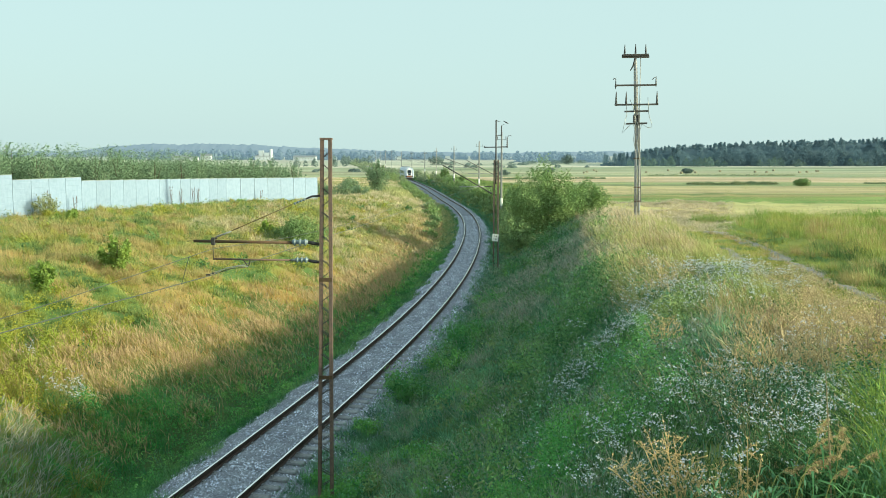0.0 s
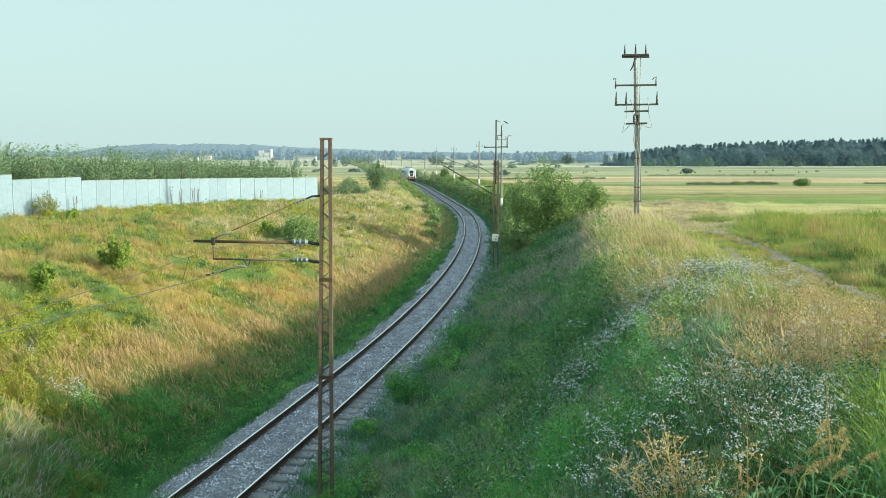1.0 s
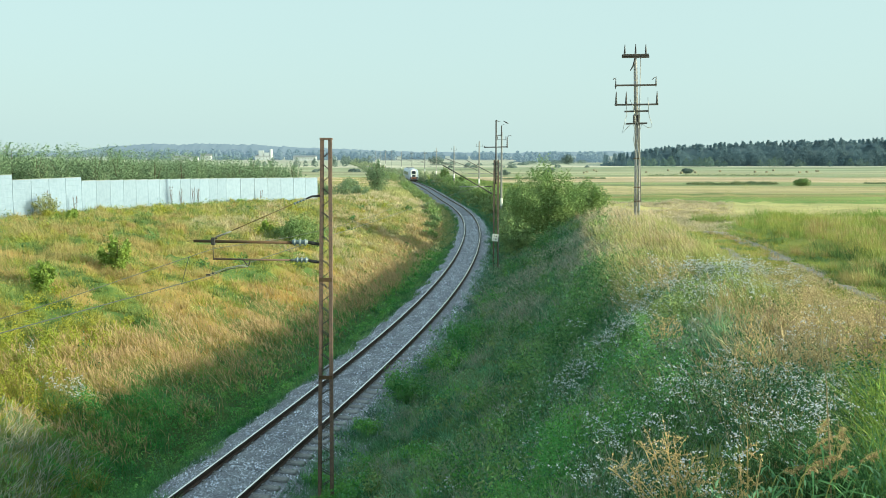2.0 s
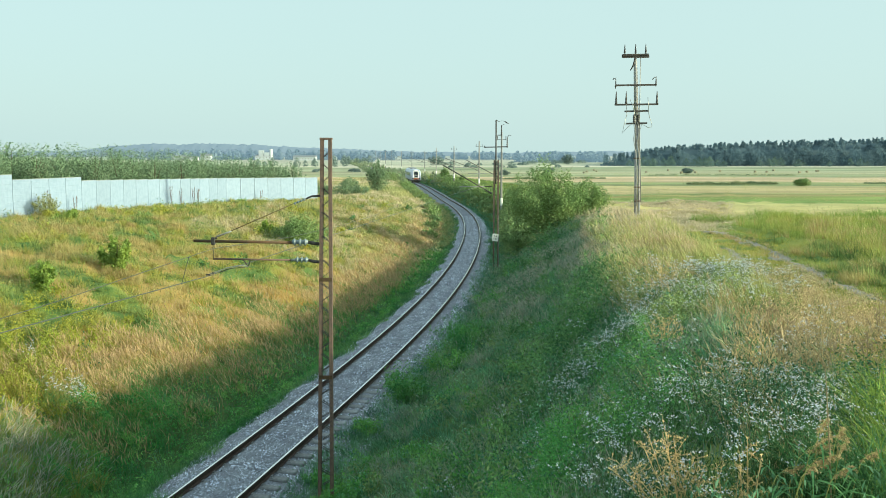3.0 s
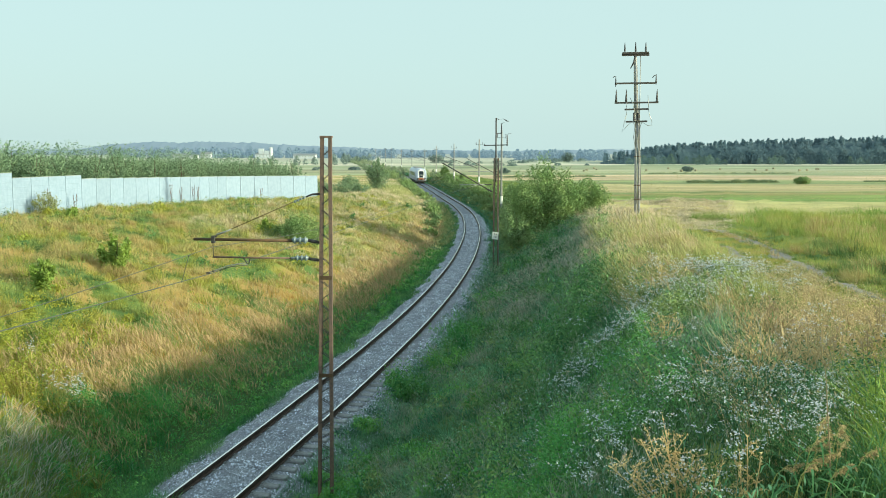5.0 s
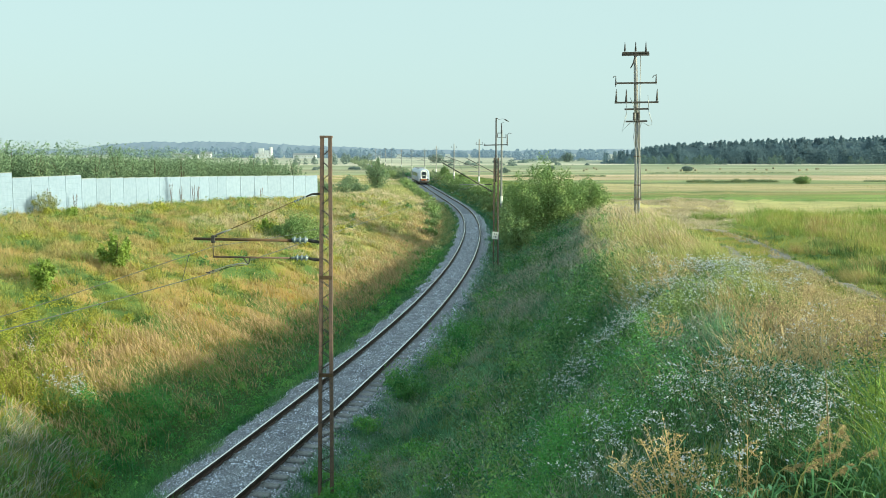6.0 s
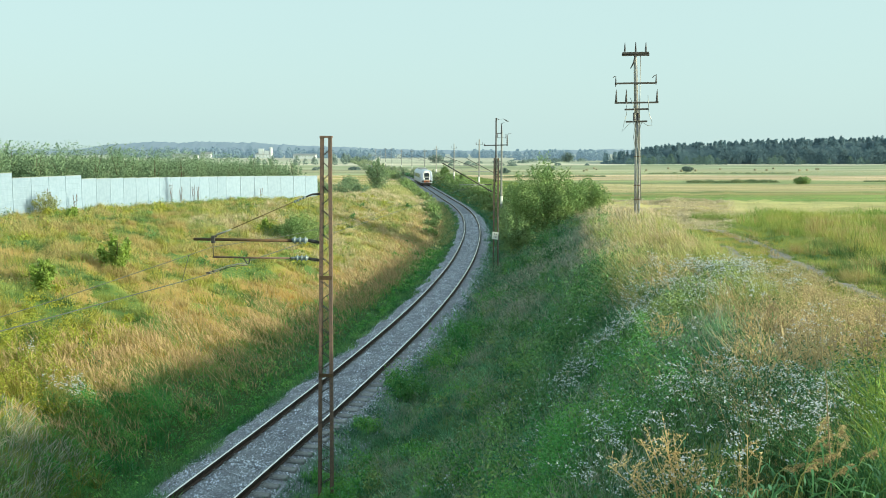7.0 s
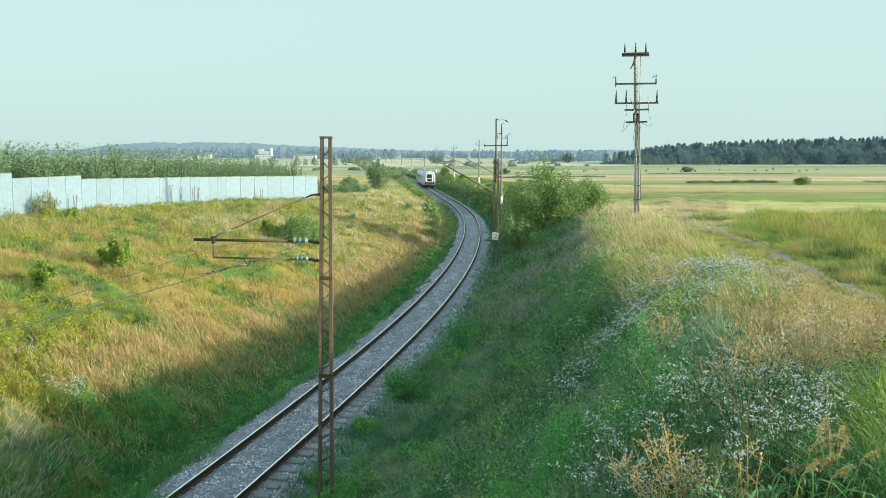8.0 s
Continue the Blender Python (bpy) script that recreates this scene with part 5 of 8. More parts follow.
def all_clumps():
    for i, (name, label, mat, cnt, d0, d1, y0, y1, sc, leaves) in enumerate((
            ("bank_weed_clumps", "bright leafy green weed clumps on the shaded bank", M_HERB, 70, 2.2, 9.8, 10, 75, 1.2, 480),
            ("bank_nettle_clumps", "dark leafy nettle clumps on the shaded bank", M_LEAF, 55, 2.2, 10.0, 10, 80, 1.4, 420),
            ("slope_weed_clumps", "yellowish green weed clumps on the sunny slope", M_YELLOW_WEED, 70, -30, -7, 20, 108, 1.1, 300),
            ("slope_brown_clumps", "browning herb clumps on the sunny slope", M_RUST_WEED, 50, -30, -7, 20, 108, 0.9, 260),
            ("slope_green_clumps", "fresh green weed clumps on the sunny slope", M_WEED, 60, -30, -6, 18, 108, 1.1, 300),
            ("trackside_clumps", "low fresh green weed clumps beside the ballast", M_HERB, 60, -4.2, -1.8, 17, 80, 0.55, 240))):
        x, y, d, r = scatter(cnt, d0, d1, y0, y1, 300 + i, 0)
        weed_clumps(name, label, x, y, r.uniform(0.22, 0.6, cnt) * sc * (0.8 + y / 110), r.uniform(0.3, 0.7, cnt) * sc, leaves, 0.024 + 0.0010 * y, mat, 320 + i)
    # leafy clumps along the crest and between the flowers
    r = np.random.default_rng(343)
    n = 55
    y = 7 * (42 / 7)**r.random(n)
    x = track_x(y) + right_reach(y) + np.where(y < 20, r.uniform(-2.6, 0.0, n), r.uniform(-2.2, 2.6, n))
    weed_clumps("crest_weed_clumps", "leafy green weed clumps along the bank's crest", x, y, r.uniform(0.2, 0.55, n) * (0.6 + y / 40), r.uniform(0.25, 0.6, n), 380, 0.012 + 0.0014 * y, M_WEED, 344)
    n = 20
    y = 6.6 * (12 / 6.6)**r.random(n)
    x = y * r.uniform(0.2, 0.46, n)
    # these clumps carry the flowers' deep shade in their dark green
    weed_clumps("shady_herb_clumps", "leafy herb clumps among the flowers, darkened for shade", x, y, r.uniform(0.15, 0.4, n), r.uniform(0.25, 0.5, n), 420, 0.010 + 0.0013 * y, M_SHADE, 345)
    # lush weeds low on the sunny slope
    n = 20
    y = 21 + 14 * r.random(n)
    x = track_x(y) - r.uniform(5.5, 11, n)
    weed_clumps("lush_slope_clumps", "lush yellow green weeds low on the sunny slope", x, y, r.uniform(0.3, 0.7, n), r.uniform(0.25, 0.5, n), 300, 0.045 + 0 * y, M_YELLOW_WEED, 346)
    # tall rounded clumps on the shaded bank and beside the ballast
    for name, label, mat, spots, seed in (
            ("tall_bank_clumps", "tall dark green herb clumps on the shaded bank", M_WEED, ((4.4, 30, 1.0, 1.0), (3.8, 28, 0.8, 0.8), (2.3, 25, 0.8, 0.8), (1.5, 23.5, 0.6, 0.6), (3.3, 26.5, 0.6, 0.7), (5.4, 33, 1.0, 0.9), (3.0, 33.5, 0.8, 0.6), (2.2, 38, 0.8, 0.6), (6.2, 37, 0.9, 0.8), (4.4, 41, 0.9, 0.7), (0.0, 19.5, 0.6, 0.6), (0.6, 17, 0.6, 0.5), (6.4, 52, 1.1, 1.0), (5.2, 60, 1.2, 1.1), (7.2, 64, 1.2, 1.2), (2.5, 22, 0.6, 0.9), (3.2, 24, 0.65, 0.9), (2.9, 20.5, 0.5, 0.8), (3.8, 26, 0.65, 0.9), (1.9, 19, 0.5, 0.8), (4.7, 28.5, 0.7, 0.9), (1.3, 17, 0.5, 0.7), (0.9, 15.2, 0.4, 0.6)), 347),
            ("round_verge_clumps", "large round leafy green herb clumps beside the ballast", M_LUSH, ((-1.3, 31.3, 0.6, 0.95), (-0.85, 31.7, 0.5, 0.85), (-1.6, 32.2, 0.35, 0.6), (1.0, 38.6, 0.6, 0.9), (0.6, 38.0, 0.5, 0.6)), 349),
            ("bright_verge_clumps", "round bright green herb clumps beside the ballast", M_HERB, ((-0.2, 35.6, 0.55, 0.8), (0.3, 34.9, 0.4, 0.5), (0.6, 42.0, 0.9, 0.7), (1.6, 41.0, 0.7, 0.6), (-3.1, 23.0, 0.35, 0.3), (-2.5, 22.6, 0.35, 0.35), (-2.0, 22.2, 0.4, 0.4), (-2.9, 21.6, 0.4, 0.3), (1.0, 35.5, 0.6, 0.5), (-2.3, 27.5, 0.4, 0.3), (2.8, 49, 0.9, 0.7)), 348)):
        a = np.array(spots)
        weed_clumps(name, label, a[:, 0], a[:, 1], a[:, 2] * 1.45, a[:, 3] * 1.5, 2000, 0.014 + 0.0010 * a[:, 1], mat, seed)
    # soft bright herbs at the foot of the flowers
    r = np.random.default_rng(340)
    n = 26
    y = 6.3 * (15 / 6.3)**r.random(n)
    x = 0.05 * y + r.random(n) * (0.16 * y + 0.3)
    weed_clumps("soft_herb_clumps", "soft bright green herb clumps below the flowers", x, y, r.uniform(0.15, 0.4, n), r.uniform(0.2, 0.45, n), 420, 0.010 + 0.0013 * y, M_HERB, 341)


all_clumps()


# where tall flowering herbs stand on the brow: middle x, y and half sizes
HERB_SPOTS = ((9.0, 30.8, 0.95, 1.5), (8.3, 28.4, 0.95, 1.6), (7.5, 26.4, 1.0, 1.6), (6.4, 24.4, 1.0, 1.6), (5.6, 22.5, 1.0, 1.5), (4.9, 20.8, 0.8, 1.3))


def bank_top():
    # tall herbs under the white flowers of the brow
    x, y, d, r = scatter(120000, 3, 12.5, 19, 33.5, 611, 0, False)
    x, y = keep(r.random(len(x)) < within(x, y, HERB_SPOTS), x, y)
    x, y = x[:30000], y[:30000]
    carpet("flowering_herbs", "tall pale green leafy herbs under the white flowers", x, y, 0.85, 0.012 + 0.0011 * y, M_PALE_HERB, 612, 0.7, 0.35, 1.1)
    # straw and green grass over the crest and beside the field track
    x, y, d, r = scatter(90000, 2.2, 13.4, 6, 72, 41, 0, False, tuft=6, spread=0.1)
    e = x - track_x(y) - right_reach(y)
    x, y = keep((e > -0.4) & (r.random(len(x)) < np.clip(patchy(x, y, 2.6, 11) * 2.0 - 0.55, 0, 1) * np.where(x > 4.3 + 0.42 * (y - 15), 1.0, 0.25) * np.where(y > 25, 0.4, np.where(y < 18, 0.35, 1.0))) & (r.random(len(x)) > 1.6 * within(x, y, HERB_SPOTS)) & not_on_path(x, y) & (x < path_x(y) - 2.3 + (y > 56) * 9), x, y)
    h = r.uniform(0.25, 0.6, len(x))
    ribbons("straw_grass", "tall dry straw-coloured grass on the bank top", "grass", rooted(x, y), h, 0.003 + 0.0004 * y, r.uniform(0.2, 1.1, len(x)), BLADE, M_TAN, 42, (-0.2, 0))
    x, y, d, r = scatter(46000, 1.0, 15, 4.6, 62, 43, 0, False, tuft=6, spread=0.09)
    e = x - track_x(y) - right_reach(y)
    x, y = keep((e > -3.0) & not_on_path(x, y), x, y)
    low = np.where(np.abs(x - path_x(y) + 1) < 1.6, 0.35, 1.0)
    h = r.uniform(0.2, 0.5, len(x)) * low * np.clip((y - 3.5) / 6, 0.3, 1)
    open_spot = within(x, y, ((1.9, 12.2, 0.9, 3.0), (3.4, 18.5, 0.9, 3.0), (0.9, 9.5, 0.6, 2.2), (2.0, 9.0, 0.6, 1.6)))
    x, y, h = keep(r.random(len(x)) > np.where(y < 14, np.maximum(0.65, 0.85 * open_spot), 0.8 * open_spot), x, y, h)
    # blades on the shaded side take the shade-toned green
    down = (x - track_x(y) - right_reach(y) < -0.2 + 0.8 * patchy(x, y, 1.5, 34)) | (y < 13)
    for name, label, sel, mat, seed in (("crest_grass", "yellowish green grass on the bank top", ~down, M_GRASS, 44), ("brow_grass", "green grass on the brow of the shaded bank, in shade tones", down, M_SHADE, 45)):
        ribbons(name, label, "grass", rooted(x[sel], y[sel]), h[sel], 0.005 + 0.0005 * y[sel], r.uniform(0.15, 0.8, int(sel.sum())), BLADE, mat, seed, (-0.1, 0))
    x, y, d, r = scatter(30000, 3.0, 12.0, 19, 70, 45, 0, False, tuft=6, spread=0.2)
    e = x - track_x(y) - right_reach(y)
    x, y = keep((e > 0) & (r.random(len(x)) > 1.6 * within(x, y, HERB_SPOTS)) & (r.random(len(x)) < np.clip(patchy(x, y, 3.0, 12) * 1.8 - 0.4, 0, 1)) & (x < path_x(y) - 2.6 + (y > 56) * 9), x, y)
    h = r.uniform(0.5, 0.85, len(x))
    ribbons("crest_feather_grass", "tall pale grass with feathery heads on the bank top", "grass", rooted(x, y), h, 0.008 + 0.0003 * y, r.uniform(0.1, 0.7, len(x)), PLUME, M_TAN, 46, (-0.2, 0))
    # leafy herbs among the flowers
    x, y, d, r = scatter(36000, 0.2, 8, 4.8, 24, 47, 0, False, tuft=12, spread=0.12)
    e = x - track_x(y) - right_reach(y)
    x, y = keep((e > -4.5) & ((x < 4.6 + 0.42 * (y - 15)) | (y < 8.5)) & (r.random(len(x)) < np.clip(patchy(x, y, 1.3, 24) * 2 - 0.5, 0, 1)), x, y)
    P = rooted(x, y)
    P[:, 2] += r.uniform(0.02, 0.32, len(x))
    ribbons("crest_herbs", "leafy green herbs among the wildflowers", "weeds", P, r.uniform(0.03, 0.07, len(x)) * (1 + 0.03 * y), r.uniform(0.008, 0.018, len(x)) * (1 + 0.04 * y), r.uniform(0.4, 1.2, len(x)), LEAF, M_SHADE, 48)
    # tan seeding grass rising behind the flowers
    spots = np.array(((2.9, 10.2, 0.22), (3.25, 10.0, 0.28), (3.5, 10.6, 0.3), (3.75, 9.8, 0.25), (3.9, 11.0, 0.35), (4.3, 10.8, 0.35), (2.6, 11.6, 0.25), (4.6, 11.4, 0.4), (3.1, 9.0, 0.15), (2.75, 8.9, 0.15)))
    k = 50
    x, y = (np.repeat(spots[:, i], k) + r.normal(0, 1, len(spots) * k) * np.repeat(spots[:, 2], k) for i in (0, 1))
    ribbons("bank_seed_grass", "tan seeding grass rising behind the flowers", "grass", rooted(x, y), r.uniform(0.4, 0.8, len(x)), r.uniform(0.007, 0.015, len(x)), r.uniform(0.1, 0.5, len(x)), PLUME, M_TAN, 498, (-0.12, 0))
    # dense dry growth on the sunny top of the near bank
    x, y, d, r = scatter(90000, 3.6, 13, 11.2, 31, 49, 0, False, tuft=8, spread=0.12)
    e = x - track_x(y) - right_reach(y)
    x, y = keep((e > 0.3) & (r.random(len(x)) > 1.6 * within(x, y, HERB_SPOTS)) & (x > 4.3 + 0.42 * (y - 15) + 1.2 * (patchy(x, y, 1.5, 42) - 0.5)) & (x < path_x(y) - 1.3) & (r.random(len(x)) < np.clip(patchy(x, y, 2.0, 27) * 2.0 - 0.45, 0, 1)), x, y)
    ribbons("dry_crest_growth", "tangled tan dry herbs and grass on the sunny bank top", "grass", rooted(x, y), r.uniform(0.12, 0.38, len(x)) * (0.4 + 1.2 * patchy(x, y, 0.7, 38)), 0.004 + 0.0006 * y, r.uniform(0.2, 1.3, len(x)), BLADE, M_TAN, 50, (-0.15, 0))
    # waist-high ripe grass before the field track
    for name, label, mat, n, seed in (("crest_tall_straw", "waist-high ripe straw grass on the bank top", M_STRAW, 9000, 431), ("crest_tall_grass", "waist-high yellow green grass on the bank top", M_CREST, 46000, 433)):
        x, y, d, r = scatter(n, 3.5, 14, 23, 64, seed, 0, False, tuft=22, spread=0.2)
        e = x - track_x(y) - right_reach(y)
        x, y = keep((e > -0.9) & (x < path_x(y) - 2.7 + (y > 56) * 4) & (r.random(len(x)) < np.clip(patchy(x, y, 2.2, seed) * 2.0 - 0.4, 0.1, 1) * (1 - np.clip(1.6 * within(x, y, HERB_SPOTS), 0, 1))), x, y)
        tall = np.clip(0.25 + 1.5 * patchy(x, y, 0.8, seed + 5), 0.35, 1.5)
        ribbons(name, label, "grass", rooted(x, y), r.uniform(0.45, 0.95, len(x)) * tall, 0.007 + 0.0006 * y, r.uniform(0.1, 0.8, len(x)), BLADE, mat, seed + 1, (-0.34, 0))
    # darker green tussocks between the tall grass
    x, y, d, r = scatter(900, 3.0, 14, 20, 62, 488, 0, False)
    e = x - track_x(y) - right_reach(y)
    x, y = keep((e > -1.2) & (x < path_x(y) - 2.4) & (patchy(x, y, 1.6, 489) > 0.48), x, y)
    fans("crest_green_tussocks", "fresh green grass tussocks on the bank top", x, y, 44, r.uniform(0.25, 0.5, len(x)), r.uniform(0.4, 0.8, len(x)), 0.006 + 0.0006 * y, M_GRASS, 490, (-0.3, 0))
    # nodding seed heads of tall grass along the brow
    x, y, d, r = scatter(420, -1.2, 1.4, 22, 46, 496, 0, tuft=6, spread=0.22)
    x = x + right_reach(y)
    ribbons("brow_seed_heads", "tall grass with nodding tan seed heads along the brow", "grass", rooted(x, y), r.uniform(0.7, 1.15, len(x)), 0.016 + 0.0005 * y, r.uniform(0.3, 0.9, len(x)), PLUME, M_TAN, 497, (-0.3, 0))
    # pale pinkish grass along the crest by the pole
    x, y, d, r = scatter(2200, 4, 15, 42, 74, 481, 0)
    e = d - right_reach(y)
    x, y = keep((e > -1.6) & (e < 3.5) & (patchy(x, y, 2.0, 482) > 0.45), x, y)
    fans("crest_pale_tussocks", "pale pinkish straw tussocks along the crest by the pole", x, y, 34, r.uniform(0.25, 0.5, len(x)), r.uniform(0.5, 0.95, len(x)), 0.012 + 0.0006 * y, M_PINK_STRAW, 483, (-0.25, 0))
    # fine dry seed heads over the tan growth
    x, y, d, r = scatter(190000, 2.6, 13, 9.2, 31, 485, 0, False)
    e = x - track_x(y) - right_reach(y)
    x, y = keep((e > 0.2) & (r.random(len(x)) > 1.6 * within(x, y, HERB_SPOTS)) & (x > 4.5 + 0.36 * (y - 15) + 1.2 * (patchy(x, y, 1.5, 42) - 0.5)) & (x < path_x(y) - 1.0) & (r.random(len(x)) < np.clip(patchy(x, y, 1.2, 486) * 1.8 - 0.2, 0.15, 1)), x, y)
    carpet("dry_seed_growth", "fluffy tan seed heads over the dry growth of the bank top", x, y, 0.62, 0.006 + 0.0007 * y, M_TAN, 487, 0.45, 0.35)
    # pinkish feathery grass on the far part of the shaded bank
    x, y, d, r = scatter(26000, 1.8, 9, 30, 75, 435, 0, tuft=7, spread=0.2)
    x, y = keep(r.random(len(x)) < within(x, y, ((2.6, 51, 1.3, 6), (4.9, 53, 1.3, 6), (6.6, 57, 1.3, 7), (6.6, 46, 1.3, 8), (3.4, 40, 1.0, 4))) * np.clip(patchy(x, y, 1.8, 436) * 2 - 0.3, 0.1, 1), x, y)
    ribbons("bank_pink_grass", "pinkish tan feathery grass on the shaded bank", "grass", rooted(x, y), r.uniform(0.45, 0.85, len(x)), 0.012 + 0.0003 * y, r.uniform(0.1, 0.6, len(x)), PLUME, M_PALE_GREEN, 437, (-0.15, 0))


def meadow():
    # tall green grass beyond the field track
    x, y, d, r = scatter(120000, 13.5, 52, 22, 72, 51, 1.0, False, tuft=6, spread=0.2)
    edge = path_x(y) + 0.7
    tall = np.clip((x - edge - 1.2 - 1.8 * patchy(x, y, 2.5, 13)) / 0.7, 0.22, 1)
    k = (x > edge) & (x < 0.55 * y + 6) & ((y < 55 + 4 * patchy(x, y, 2.5, 40)) | (x > 15.5 + 0.35 * (y - 60) + 5 * patchy(x, y, 3, 41)))
    x, y, tall = x[k], y[k], tall[k]
    h = r.uniform(0.35, 0.8, len(x)) * tall * (0.6 + 0.7 * patchy(x, y, 2, 33))
    ribbons("meadow_grass", "tall fresh green meadow grass beyond the track ruts", "grass", rooted(x, y), h, 0.03, r.uniform(0.2, 0.8, len(x)), BLADE, M_MEADOW, 52, (-0.1, 0))
    x, y, d, r = scatter(40000, 15.5, 52, 26, 74, 53, 1.0, False, tuft=6, spread=0.3)
    k = (r.random(len(x)) < np.clip(patchy(x, y, 6, 14) * 1.6 - 0.9, 0, 1)) & (x > path_x(y) + 2.5) & (x < 0.55 * y + 6)
    x, y = x[k], y[k]
    ribbons("meadow_gold_grass", "patches of ripe yellow grass in the meadow", "grass", rooted(x, y), r.uniform(0.4, 0.75, len(x)), np.full(len(x), 0.03), r.uniform(0.2, 0.7, len(x)), BLADE, M_STRAW, 54, (-0.1, 0))
    for name, label, mat, x0, x1, y0, y1, n, seed in (("meadow_tussocks", "dark green grass tussocks beside the ruts", M_GRASS, 1.0, 4.5, 26, 58, 150, 591), ("meadow_orange_tussocks", "ripe orange grass tussocks in the meadow", M_RUST_WEED, 4, 20, 30, 62, 380, 593), ("meadow_fresh_tussocks", "fresh green tussocks in the meadow", M_MEADOW, 3, 22, 28, 66, 420, 595)):
        r = np.random.default_rng(seed)
        y = y0 * (y1 / y0)**r.random(n * 2)
        x = path_x(y) + r.uniform(x0, x1, n * 2)
        x, y = keep(patchy(x, y, 3.0, seed) > 0.5, x, y)
        fans(name, label, x, y, 36, r.uniform(0.25, 0.6, len(x)), r.uniform(0.4, 0.75, len(x)) + (0.3 if mat is M_RUST_WEED else 0.0), 0.012 + 0.0006 * y, mat, seed + 1)
    # short grass round the wheel ruts
    x, y, d, r = scatter(48000, 9, 22, 20, 60, 57, 0, False, tuft=6, spread=0.12)
    x, y = keep((np.abs(x - path_x(y) + 0.6) < 3.2) & not_on_path(x, y), x, y)
    ribbons("path_grass", "short fresh grass round the wheel ruts", "grass", rooted(x, y), r.uniform(0.08, 0.24, len(x)) * (0.4 + 1.2 * patchy(x, y, 1.0, 39)), np.full(len(x), 0.03), r.uniform(0.2, 0.9, len(x)), BLADE, M_SUNNY_WEED, 58)
    # trampled pale straw near the pole
    x, y, d, r = scatter(80000, 11.5, 28, 57, 98, 59, 1.0, False, tuft=4, spread=0.3)
    x, y = keep(r.random(len(x)) < np.clip(patchy(x, y, 5, 32) * 1.6 + 0.1, 0, 1) * np.clip((19 + 0.3 * (y - 62) - x) / 2, 0, 1), x, y)
    ribbons("trampled_straw", "flattened pale straw on the field edge", "grass", rooted(x, y), r.uniform(0.1, 0.3, len(x)), np.full(len(x), 0.08), r.uniform(0.5, 1.4, len(x)), BLADE, M_PALE_STRAW, 60)
    # sparse tufts over the wide fields
    x, y, d, r = scatter(60000, -1, 1, 70, 420, 55, 0, False, tuft=4, spread=0.5)
    d = r.uniform(-0.5, 0.62, len(x))
    x = d * y
    far_from_track = np.abs(x - track_x(y)) > 5
    k = far_from_track & (x > track_x(y) - 10 - 0.05 * y)
    x, y = x[k], y[k]
    line = y * (1 + 0.12 * (patchy(x, y, 40, 15) - 0.5))
    strips = [(66, 0.35), (97, 0.8), (116, 0.35), (122, 0.7), (128, 0.3), (168, 0.7), (212, 0.2), (298, 0.75), (600, 0.2)]
    share = np.array([v for _, v in strips])[np.clip(np.searchsorted([a for a, _ in strips], line) - 1, 0, 8)]
    kind = 0.55 + share - r.random(len(x))
    kind = np.where(kind < 0.55, 0.0, 1.0)
    for name, label, mat, sel, hh in (("field_straw", "pale dry grass over the wide fields", M_STRAW, kind < 0.55, 0.16), ("field_grass", "green grass strips over the wide fields", M_FIELD, kind >= 0.55, 0.16)):
        xs, ys = x[sel], y[sel]
        ribbons(name, label, "grass", rooted(xs, ys), r.uniform(0.5, 1.0, len(xs)) * hh, 0.02 + 0.0006 * ys, r.uniform(0.1, 0.6, len(xs)), BLADE, mat, 56)


